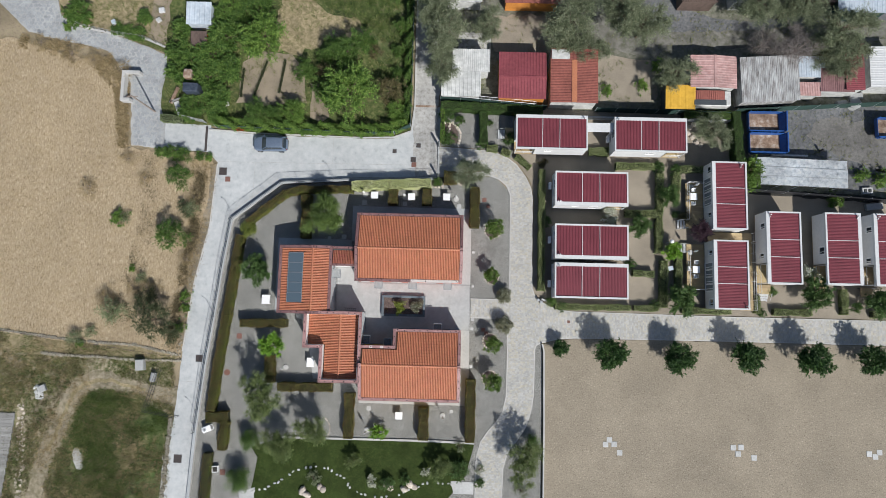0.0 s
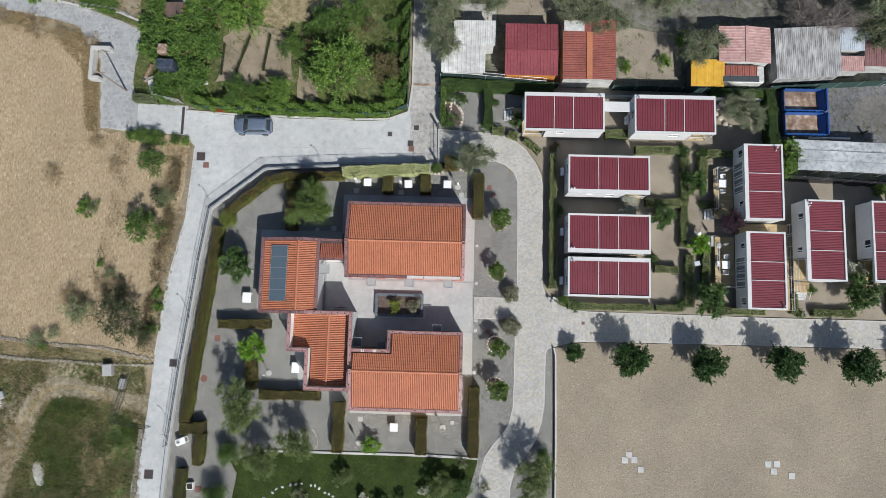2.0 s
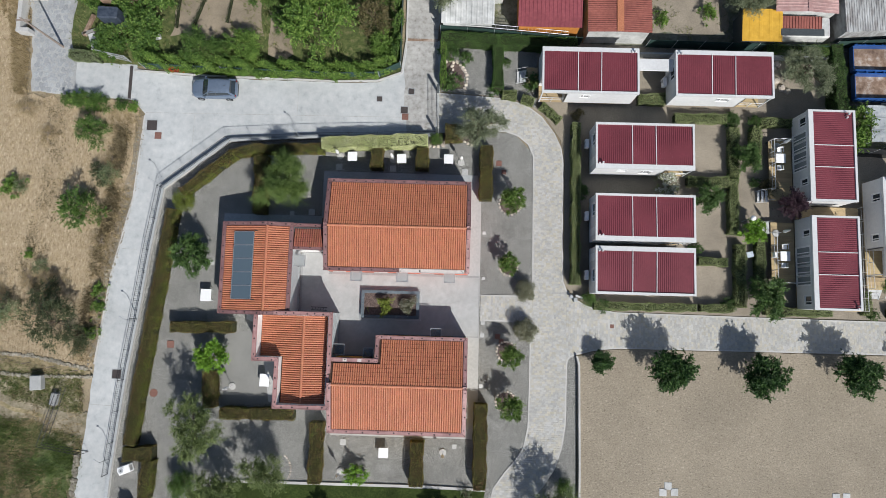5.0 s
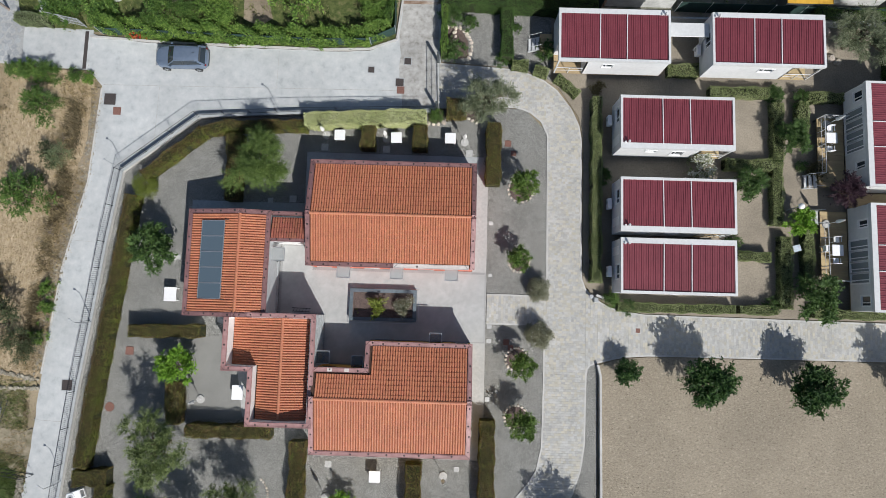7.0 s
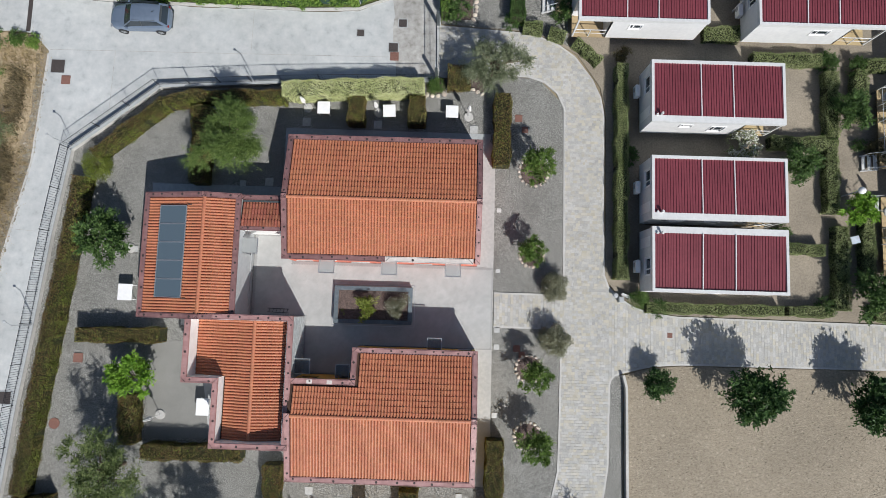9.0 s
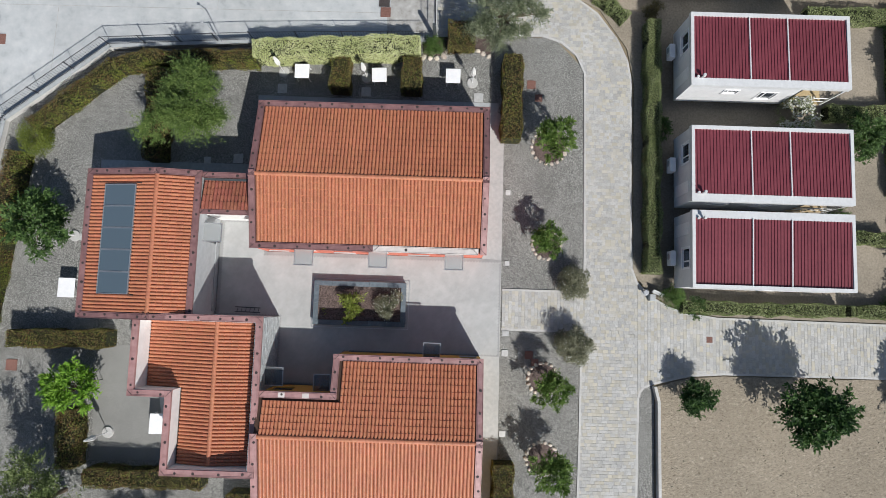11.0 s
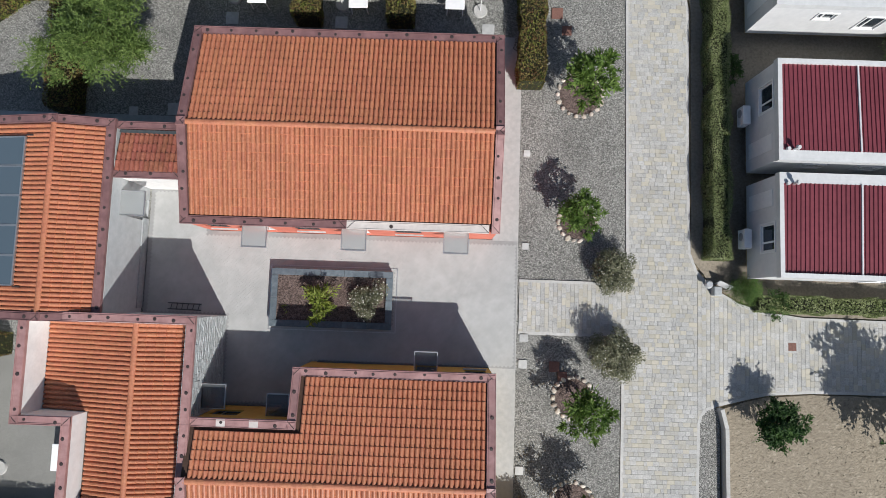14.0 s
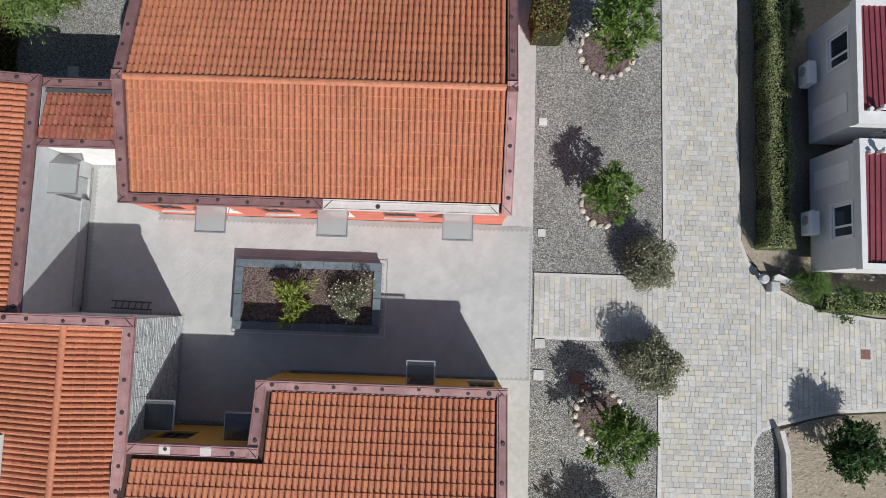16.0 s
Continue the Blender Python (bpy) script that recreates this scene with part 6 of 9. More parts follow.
def steps(parent, x, y, turn, n=3, w=1.0, rise=0.18, mat="white_metal"):
    """Open steps that climb along the turned +x, their foot at (x, y)."""
    m = pose(x, y, 0, 0, 0, turn)
    for k in range(n):
        bm = boxes((k * 0.28, k * 0.28 + 0.25, -w / 2, w / 2, (k + 1) * rise - 0.04, (k + 1) * rise))
        bm.transform(m)
        part("step", bm, mat, parent)
    for s in (-1, 1):
        bm = bmesh.new()
        beam(bm, (-0.05, s * (w / 2 + 0.03), 0.05), (n * 0.28, s * (w / 2 + 0.03), n * rise), 0.04, 0.16)
        tube(bm, (0.0, s * w / 2, 0), (0.0, s * w / 2, 0.95), 0.022, 6)
        tube(bm, (0.0, s * w / 2, 0.95), (n * 0.28, s * w / 2, n * rise + 0.95), 0.022, 6)
        bm.transform(m)
        part("stringer", bm, mat, parent)


def ribbed(x0, x1, y0, y1, z0, z1, pitch=0.25, rise=0.05, axis="x", thick=0.03):
    """A ribbed sheet: ribs stand side by side along axis; z runs from z0 at the low side to z1 across it."""
    bm = bmesh.new()
    a0, a1, b0, b1 = (x0, x1, y0, y1) if axis == "x" else (y0, y1, x0, x1)
    n = max(1, round((a1 - a0) / pitch))
    w = (a1 - a0) / n
    prof = []
    for k in range(n):
        s = a0 + k * w
        prof += [(s, 0), (s + w * 0.62, 0), (s + w * 0.70, rise), (s + w * 0.92, rise)]
    prof.append((a1, 0))
    tops = [[bm.verts.new(((a, b) if axis == "x" else (b, a)) + (z + h,)) for a, h in prof] for b, z in ((b0, z0), (b1, z1))]
    lows = [[bm.verts.new(((a, b) if axis == "x" else (b, a)) + (z - thick,)) for a in (a0, a1)] for b, z in ((b0, z0), (b1, z1))]
    for i in range(len(prof) - 1):
        bm.faces.new((tops[0][i], tops[0][i + 1], tops[1][i + 1], tops[1][i]))
    for t, l in zip(tops, lows):
        bm.faces.new(t + [l[1], l[0]])
    bm.faces.new((lows[0][0], lows[0][1], lows[1][1], lows[1][0]))
    bm.faces.new((tops[0][0], tops[1][0], lows[1][0], lows[0][0]))
    bm.faces.new((tops[0][-1], tops[1][-1], lows[1][1], lows[0][1]))
    return bm


def aircon(x, y, z, turn, label="white air conditioner unit on a home's end wall"):
    """Outdoor unit that looks along its turned -x."""
    t = thing("air_conditioner", label, "air conditioner", "outdoor units", at=pose(x, y, z, 0, 0, turn))
    part("casing", boxes((-0.17, 0.15, -0.4, 0.4, 0, 0.58), bevel=0.025), "plastic", t)
    part("fan_grille", tube(bmesh.new(), (-0.175, 0.1, 0.29), (-0.19, 0.1, 0.29), 0.17, 18), "grey_metal", t)
    part("bracket", boxes((-0.1, 0.37, -0.3, -0.26, -0.05, -0.002), (-0.1, 0.37, 0.26, 0.3, -0.05, -0.002)), "grey_metal", t)
    part("pipe_cover", boxes((0.05, 0.16, 0.41, 0.47, 0.1, 0.3), bevel=0.01), "plastic", t)
    return t


def mobile_home(cx, cy, turn, L, W, wide, windows, porch=None, vent=None, hatch=None, z_base=0.62, sun_deck=False, label="white mobile home with a burgundy ribbed roof", blind=()):
    """A home along its local x. wide: the side (+1, -1) of the broad white eave; windows: (side, place, width, sill, head);
    porch: (x side, y side, length, depth) of a covered corner porch; vent, hatch: places."""
    t = thing("mobile_home", label, "mobile home", "mobile homes", at=pose(cx, cy, 0, 0, 0, turn))
    hx, hy, zt, th = L / 2, W / 2, 3.04, 0.09
    part("chassis", boxes((-hx + 0.3, hx - 0.3, -hy + 0.3, hy - 0.3, 0.34, z_base - 0.02)), "anthracite", t)
    for i in (-1, 0, 1):
        for j in (-1, 1):
            part("pier", boxes((i * (hx - 0.9) - 0.2, i * (hx - 0.9) + 0.2, j * (hy - 0.7) - 0.2, j * (hy - 0.7) + 0.2, 0.0, 0.34)), "kerb", t)
    part("floor", boxes((-hx + 0.02, hx - 0.02, -hy + 0.02, hy - 0.02, z_base - 0.02, z_base + 0.06)), "wood_deck", t)
    px, py, pl_, pd = porch if porch else (0, 0, 0, 0)
    sides = {"s": ("x", -hx, hx, -hy, -hy + th), "n": ("x", -hx, hx, hy - th, hy), "w": ("y", -hy + th, hy - th, -hx, -hx + th), "e": ("y", -hy + th, hy - th, hx - th, hx)}
    for s, (axis, a0, a1, b0, b1) in sides.items():
        if porch and ((s == "s" and py < 0) or (s == "n" and py > 0)):
            a0, a1 = (a0, a1 - pl_) if px > 0 else (a0 + pl_, a1)
        if porch and ((s == "e" and px > 0) or (s == "w" and px < 0)):
            a0, a1 = (a0, a1 - pd) if py > 0 else (a0 + pd, a1)
        bm = bmesh.new()
        holes = [(a - w / 2, a + w / 2, za, zb) for sd, a, w, za, zb in windows if sd == s]
        wall_run(bm, axis, a0, a1, b0, b1, z_base + 0.06, zt, holes)
        wl = part("wall", bm, "home_wall", t)
        out = -1 if s in "sw" else 1
        face = b0 if out < 0 else b1
        for p, q, za, zb in holes:
            w_ = window(t, axis, p, q, face + out * 0.035, out, za, zb, pane="curtained" if za < 1 else "glass", framing="plastic", sill=False)
            bm = bmesh.new()
            f = 0.06
            for r in ((p - f, p, za - f, zb + f), (q, q + f, za - f, zb + f), (p, q, za - f, za), (p, q, zb, zb + f)):
                lo, hi = sorted((face + out * 0.001, face + out * 0.035))
                box(bm, *((r[0], r[1], lo, hi) if axis == "x" else (lo, hi, r[0], r[1])), r[2], r[3])
            part("window_trim", bm, "plastic", w_)
    if porch:
        x0, x1 = (hx - pl_, hx) if px > 0 else (-hx, -hx + pl_)
        y0, y1 = (hy - pd, hy) if py > 0 else (-hy, -hy + pd)
        yi, xi = (y0 if py > 0 else y1), (x0 if px > 0 else x1)
        bm = bmesh.new()
        wall_run(bm, "x", x0, x1, min(yi, yi - py * th), max(yi, yi - py * th), z_base + 0.06, zt, [((x0 + x1) / 2 - 0.7, (x0 + x1) / 2 + 0.7, z_base + 0.1, 2.7)])
        part("porch_wall", bm, "home_wall", t)
        window(t, "x", (x0 + x1) / 2 - 0.7, (x0 + x1) / 2 + 0.7, yi, py, z_base + 0.1, 2.7, framing="plastic", sill=False)
        bm = bmesh.new()
        wall_run(bm, "y", y0, y1, min(xi, xi - px * th), max(xi, xi - px * th), z_base + 0.06, zt)
        part("porch_wall", bm, "home_wall", t)
        ex, ey = (x1 if px > 0 else x0) - px * 0.05, (y1 if py > 0 else y0) - py * 0.05
        railing(t, [(xi, ey), (ex, ey)], z_base + 0.06)
        part("corner_post", boxes((ex - 0.05, ex + 0.05, ey - 0.05, ey + 0.05, z_base + 0.06, zt)), "white_metal", t)
    we = 0.36
    e0, e1 = (0.14, we) if wide > 0 else (we, 0.14)
    bm = boxes((-hx - 0.05, hx + 0.05, -hy - 0.05, -hy + e0, zt - 0.02, 3.32), (-hx - 0.05, hx + 0.05, hy - e1, hy + 0.05, zt - 0.02, 3.32), (-hx - 0.05, -hx + 0.12, -hy + e0, hy - e1, zt - 0.02, 3.32), (hx - 0.12, hx + 0.05, -hy + e0, hy - e1, zt - 0.02, 3.32))
    part("roof_edge", bm, "white_metal", t, "white sheet metal roof edge")
    part("ceiling", boxes((-hx + 0.1, hx - 0.1, -hy + e0, hy - e1, zt - 0.02, zt + 0.04)), "white_metal", t)
    cuts = [-hx + 0.12, -hx + 0.12 + (L - 0.24) * 0.365, -hx + 0.12 + (L - 0.24) * 0.615, hx - 0.12]
    zl, zh = (3.20, 3.30) if wide > 0 else (3.30, 3.20)
    for k in range(3):
        part("roof_panel", ribbed(cuts[k] + 0.02, cuts[k + 1] - 0.02, -hy + e0, hy - e1, zl, zh, 0.172, 0.036), "burgundy", t, "burgundy ribbed metal roof sheet" if k == 0 else "")
    for c in cuts[1:3]:
        bm = bmesh.new()
        beam(bm, (c, -hy + e0, zl + 0.05), (c, hy - e1, zh + 0.05), 0.06, 0.07)
        part("roof_joint", bm, "white_metal", t)
    if vent:
        v = part("vent_pipe", tube(bmesh.new(), (*vent, 3.2), (*vent, 3.62), 0.06, 10), "alu", t)
        bm = tube(bmesh.new(), (*vent, 3.62), (*vent, 3.72), 0.1, 12, 0.07)
        part("vent_cap", bm, "white_metal", v)
        part("vent_stub", tube(bmesh.new(), (vent[0] - 0.24, vent[1], 3.25), (vent[0] - 0.24, vent[1], 3.45), 0.07, 10), "white_metal", v)
    if hatch is not None:
        part("service_hatch", boxes((-hx - 0.025, -hx - 0.002, hatch - 0.33, hatch + 0.33, 0.95, 2.75), bevel=0.008), "plastic", t)
    return t


WIN = (1.85, 2.85)
mobile_home(16.22, 13.95, 0, 8.45, 3.98, -1, [("w", 0.75, 1.1, *WIN), ("s", -1.75, 0.75, 2.1, 2.6), ("s", 0.4, 0.9, 1.4, 2.4)], (1, -1, 2.3, 1.5), (-3.7, -1.6), -1.15)
mobile_home(16.22, 7.68, 0, 8.45, 3.98, -1, [("w", 0.75, 1.1, *WIN), ("s", -2.5, 0.9, 2.1, 2.6), ("s", -0.2, 0.9, 2.0, 2.5)], (1, -1, 2.3, 1.5), (-3.7, -1.6), -1.15)
mobile_home(16.2, 3.13, 0, 8.4, 3.98, 1, [("w", -0.42, 1.1, *WIN), ("s", 0.5, 0.9, 1.4, 2.4)], (1, 1, 2.3, 1.5), (-3.7, 1.6), 1.15)
mobile_home(11.5, 20.65, 0, 8.4, 4.05, 1, [("s", -0.3, 0.8, 2.0, 2.6)], (-1, -1, 2.2, 1.5), (3.85, 1.7))
mobile_home(23.2, 20.6, 0, 8.45, 4.05, 1, [("w", 0.3, 1.1, *WIN), ("s", 0.2, 1.1, 2.0, 2.6)], (1, -1, 2.2, 1.5), (-3.8, 1.7))
mobile_home(32.35, 13.55, 90, 7.95, 3.95, 1, [("n", 3.2, 0.8, *WIN), ("n", 1.9, 0.8, 0.75, 2.8), ("n", 1.05, 0.8, 0.75, 2.8), ("n", 0.2, 0.8, 0.75, 2.8), ("n", -0.65, 0.8, 0.75, 2.8), ("n", -2.2, 0.6, *WIN)], None, (3.6, -1.3), label="white mobile home with burgundy roof and glazed terrace doors")
mobile_home(32.35, 4.25, 90, 7.95, 3.95, 1, [("n", -3.2, 0.8, *WIN), ("n", -1.5, 0.8, 0.75, 2.8), ("n", -0.65, 0.8, 0.75, 2.8), ("n", 0.2, 0.8, 0.75, 2.8), ("n", 1.05, 0.8, 0.75, 2.8), ("n", 2.6, 0.6, *WIN)], None, (-3.6, -1.6), label="white mobile home with burgundy roof and glazed terrace doors")
mobile_home(38.5, 7.55, 90, 8.35, 3.95, 1, [("n", 2.6, 0.7, *WIN), ("n", -0.9, 0.6, 1.6, 2.5)], (-1, 1, 2.3, 1.5), (3.8, 1.6))
mobile_home(45.4, 7.6, 90, 8.3, 4.05, -1, [("n", -0.2, 0.9, *WIN)], (-1, 1, 2.3, 1.5), (3.8, -1.6))
mobile_home(51.0, 7.6, 90, 8.3, 4.05, 1, [("n", 2.4, 0.7, *WIN), ("n", -1.2, 0.6, 1.6, 2.5)], (-1, 1, 2.3, 1.5), (3.8, 1.6))
aircon(11.65, 14.6, 0.95, 0), aircon(11.65, 8.0, 0.95, 0), aircon(11.65, 2.75, 0.95, 0), aircon(18.64, 20.5, 0.95, 0)

# terraces, steps and rails of the homes
def deck(x0, x1, y0, y1, z=0.62):
    d = thing("terrace_deck", "raised wooden terrace with white railings", "terrace", "terraces")
    n = max(2, round((y1 - y0) / 0.42))
    for k in range(n):
        part("board", boxes((x0, x1, y0 + k * (y1 - y0) / n, y0 + (k + 1) * (y1 - y0) / n - 0.012, z - 0.04, z)), "wood_deck", d)
    part("joist_frame", boxes((x0 + 0.05, x1 - 0.05, y0 + 0.05, y0 + 0.12, z - 0.2, z - 0.042), (x0 + 0.05, x1 - 0.05, y1 - 0.12, y1 - 0.05, z - 0.2, z - 0.042)), "anthracite", d)
    for x in (x0 + 0.1, x1 - 0.1):
        for y in (y0 + 0.1, y1 - 0.1):
            part("leg", boxes((x - 0.06, x + 0.06, y - 0.06, y + 0.06, 0, z - 0.2)), "anthracite", d)
    return d


d = deck(28.25, 30.3, 9.95, 15.5)
railing(d, [(30.2, 15.45), (28.3, 15.45), (28.3, 10.9)], 0.62)
steps(d, 27.35, 10.4, 0)
d = deck(28.25, 30.3, 2.5, 8.0)
railing(d, [(30.2, 2.55), (28.3, 2.55), (28.3, 7.0)], 0.62)
steps(d, 27.35, 7.5, 0)
d = deck(30.5, 36.1, 8.35, 9.5)
railing(d, [(36.05, 9.45), (36.05, 8.4)], 0.62)
d = deck(34.55, 36.1, 0.2, 8.33)
railing(d, [(36.05, 8.2), (36.05, 0.25)], 0.62)
railing(d, [(34.6, 8.2), (34.6, 0.25)], 0.62)
d = deck(36.6, 38.2, 2.2, 3.3)
steps(d, 37.4, 1.4, 90)
railing(d, [(36.65, 3.3), (36.65, 2.25)], 0.62)
d = deck(43.4, 44.8, 2.2, 3.3)
steps(d, 44.9, 2.7, 180)
d = deck(48.9, 50.3, 2.2, 3.3)
steps(d, 50.4, 2.7, 180)
d = deck(6.2, 7.2, 20.3, 21.9)
steps(d, 5.35, 21.1, 0)
tagged(part("passage_roof", boxes((15.75, 18.95, 21.0, 22.1, 2.55, 2.67), bevel=0.02), "white_metal"), "flat white roof between two mobile homes", "roof")
for x in (15.9, 18.8):
    tagged(part("roof_post", boxes((x - 0.06, x + 0.06, 21.05, 21.17, 0, 2.55)), "white_metal"), "white post under the passage roof", "post", "passage posts")


# ---- garden furniture ----
def table(x, y, z=0.03, turn=0, w=0.85, d=0.85):
    t = thing("table", "white square plastic garden table", "table", "garden tables", at=pose(x, y, z, 0, 0, turn))
    part("tabletop", boxes((-w / 2, w / 2, -d / 2, d / 2, 0.69, 0.73), bevel=0.012), "plastic", t)
    part("apron", boxes((-w / 2 + 0.06, w / 2 - 0.06, -d / 2 + 0.06, d / 2 - 0.06, 0.62, 0.688)), "plastic", t)
    for i in (-1, 1):
        for j in (-1, 1):
            part("leg", tube(bmesh.new(), (i * (w / 2 - 0.06), j * (d / 2 - 0.06), 0), (i * (w / 2 - 0.1), j * (d / 2 - 0.1), 0.63), 0.025, 6), "plastic", t)


def chair(x, y, z=0.62, turn=0):
    t = thing("chair", "white plastic garden chair", "chair", "garden chairs", at=pose(x, y, z, 0, 0, turn))
    part("seat", boxes((-0.22, 0.22, -0.22, 0.22, 0.42, 0.45), bevel=0.01), "plastic", t)
    part("backrest", boxes((-0.24, -0.2, -0.22, 0.22, 0.45, 0.86), bevel=0.012), "plastic", t)
    for j in (-1, 1):
        part("armrest", boxes((-0.22, 0.2, j * 0.24 - 0.025, j * 0.24 + 0.025, 0.62, 0.65)), "plastic", t)
        for i in (-1, 1):
            part("leg", tube(bmesh.new(), (i * 0.22, j * 0.22, 0), (i * 0.18, j * 0.2, 0.42), 0.018, 6), "plastic", t)


def parasol(x, y, z=0.03, h=2.25):
    t = thing("parasol", "closed white parasol on a round concrete foot", "parasol", "parasols", at=pose(x, y, z))
    part("foot", tube(bmesh.new(), (0, 0, 0), (0, 0, 0.09), 0.33, 20, 0.3), "kerb", t)
    part("pole", tube(bmesh.new(), (0, 0, 0.09), (0, 0, h), 0.022, 8), "plastic", t)
    bm = bmesh.new()
    rings = [(0.05, h), (0.10, h - 0.35), (0.15, h - 0.75), (0.12, h - 0.98)]
    prev = None
    for rr, zz in rings:
        row = [bm.verts.new((rr * (1.0 if i % 2 else 0.5) * math.cos(i * math.tau / 16), rr * (1.0 if i % 2 else 0.5) * math.sin(i * math.tau / 16), zz)) for i in range(16)]
        if prev:
            for i in range(16):
                bm.faces.new((prev[i], prev[(i + 1) % 16], row[(i + 1) % 16], row[i]))
        else:
            bm.faces.new(row)
        prev = row
    part("canopy", bm, "cloth", t, "folded white cloth")


for x, y, tn in ((-9.58, 13.04, 1), (-5.08, 12.95, 3), (-0.79, 13.02, 0), (-5.75, -13.15, 0)):
    table(x, y, turn=tn)
table(-22.15, 0.05, w=0.95, d=1.1), table(-16.45, -7.25, 0.06, d=1.1)
table(28.95, 13.7, 0.62), table(29.1, 4.9, 0.62)
for x, y, tn in ((29.0, 14.5, -90), (28.95, 12.9, 90), (28.35, 5.0, 0), (29.1, 4.1, 90), (29.2, 5.75, -90)):
    chair(x, y, 0.62, tn)
for x, y in ((-10.8, 13.2), (-5.89, 13.0), (0.36, 12.9), (-22.35, 3.05), (-19.5, -7.95), (-9.5, -14.95), (-0.6, -13.1)):
    parasol(x, y)
parasol(29.0, 15.0, 0.62), parasol(28.7, 7.0, 0.62)
hp = thing("heat_pump", "white outdoor heat pump with a round fan grille on top", "heat pump", at=pose(-28.2, -15.25, 0.03, 0, 0, 22))
part("casing", boxes((-0.62, 0.45, -0.36, 0.36, 0.0, 0.72), bevel=0.05), "plastic", hp)
part("fan_ring", tube(bmesh.new(), (-0.3, 0, 0.72), (-0.3, 0, 0.77), 0.31, 24), "plastic", hp)
part("fan_grille", tube(bmesh.new(), (-0.3, 0, 0.77), (-0.3, 0, 0.782), 0.22, 20), "grey_metal", hp)
part("fan_hub", tube(bmesh.new(), (-0.3, 0, 0.782), (-0.3, 0, 0.795), 0.08, 14), "anthracite", hp)
for a_, b_ in (((0.45, -0.28, 0.6), (0.72, -0.28, 0.6)), ((0.72, -0.28, 0.6), (0.72, 0.28, 0.6)), ((0.72, 0.28, 0.6), (0.45, 0.28, 0.6))):
    part("guard_rail", tube(bmesh.new(), a_, b_, 0.03, 8), "plastic", hp)
pot = thing("planter_box", "square white plant box with dark soil on gravel", "plant box", at=pose(-27.1, -19.9, 0.03, 0, 0, 5))
for a_ in (-1, 1):
    part("side_panel", boxes((a_ * 0.33 - 0.03, a_ * 0.33 + 0.03, -0.36, 0.36, 0, 0.4)), "plastic", pot)
    part("end_panel", boxes((-0.298, 0.298, a_ * 0.33 - 0.03, a_ * 0.33 + 0.03, 0, 0.4)), "plastic", pot)
part("soil", boxes((-0.295, 0.295, -0.295, 0.295, 0.02, 0.3)), "black_soil", pot)
bx = thing("clothes_rack", "dark metal rack folded on the gravel", "rack")
for k in range(4):
    part("bar", tube(bmesh.new(), (-20.75 + 0.12 * k, -4.65 + 0.1 * k, 0.5), (-20.4 + 0.12 * k, -5.35 + 0.1 * k, 0.5), 0.02, 6), "iron", bx)
for x, y in ((-20.75, -4.65), (-20.05, -5.05)):
    part("leg", tube(bmesh.new(), (x, y, 0.03), (x, y, 0.5), 0.02, 6), "iron", bx)

# ---- railing on the garden wall, gate and lamps ----
fence = thing("fence", "black iron picket railing on a low wall", "fence")
pk_V = [(x, y, z) for z in (0.46, 1.52) for x, y in ((-0.006, -0.006), (0.006, -0.006), (0.006, 0.006), (-0.006, 0.006))]
pk_F = [(0, 1, 5, 4), (1, 2, 6, 5), (2, 3, 7, 6), (3, 0, 4, 7), (4, 5, 6, 7)]
pickets = []
for a, b in zip(WALL_LINE[1:], WALL_LINE[2:]):
    L = math.hypot(b[0] - a[0], b[1] - a[1])
    n = round(L / 0.16)
    for k in range(n):
        pickets.append(Matrix.Translation((a[0] + (b[0] - a[0]) * k / n, a[1] + (b[1] - a[1]) * k / n, 0)))
    for z in (0.6, 1.46):
        bm = bmesh.new()
        beam(bm, (*a, z), (*b, z), 0.022, 0.022)
        part("rail", bm, "iron", fence)
    m = max(1, round(L / 2.4))
    for k in range(m):
        x, y = a[0] + (b[0] - a[0]) * k / m, a[1] + (b[1] - a[1]) * k / m
        part("post", boxes((x - 0.02, x + 0.02, y - 0.02, y + 0.02, 0.4, 1.54)), "iron", fence)
pieces("picket", pk_V, pk_F, pickets, "iron", fence, lambda m: abs(m.translation.y - 13), 300, "pickets", "black iron pickets")
for x, y in ((-14.45, 14.75), (-26.75, 9.9), (-28.3, -2.3), (-29.5, -14.3)):
    t = thing("garden_lamp", "slim black lamp post on the garden wall", "lamp", "wall lamps", at=pose(x, y, 0.46))
    part("post", tube(bmesh.new(), (0, 0, 0), (0, 0, 2.0), 0.024, 8), "grey_metal", t)
    part("arm", tube(bmesh.new(), (0, 0, 1.95), (-0.4, 0.25, 2.02), 0.018, 6), "grey_metal", t)
    part("head", boxes((-0.5, -0.34, 0.17, 0.31, 1.99, 2.06), bevel=0.02), "grey_metal", t)
gate = thing("gate", "tall dark iron sliding gate standing open beside the entrance", "gate")
for z in (0.15, 1.0, 1.75):
    part("rail", tube(bmesh.new(), (-1.9, 15.7, z), (-2.05, 19.4, z), 0.022, 6), "iron", gate)
for k in range(20):
    y = 15.7 + k * 3.7 / 19
    part("bar", tube(bmesh.new(), (-1.9 - 0.04 * (y - 15.7), y, 0.12), (-1.9 - 0.04 * (y - 15.7), y, 1.8), 0.009, 5), "iron", gate)
for y in (15.55, 19.55):
    tagged(part("gate_post", boxes((-2.05, -1.85, y - 0.1, y + 0.1, 0, 1.85), bevel=0.02), "anthracite"), "dark gate post at the entrance", "post", "gate posts")

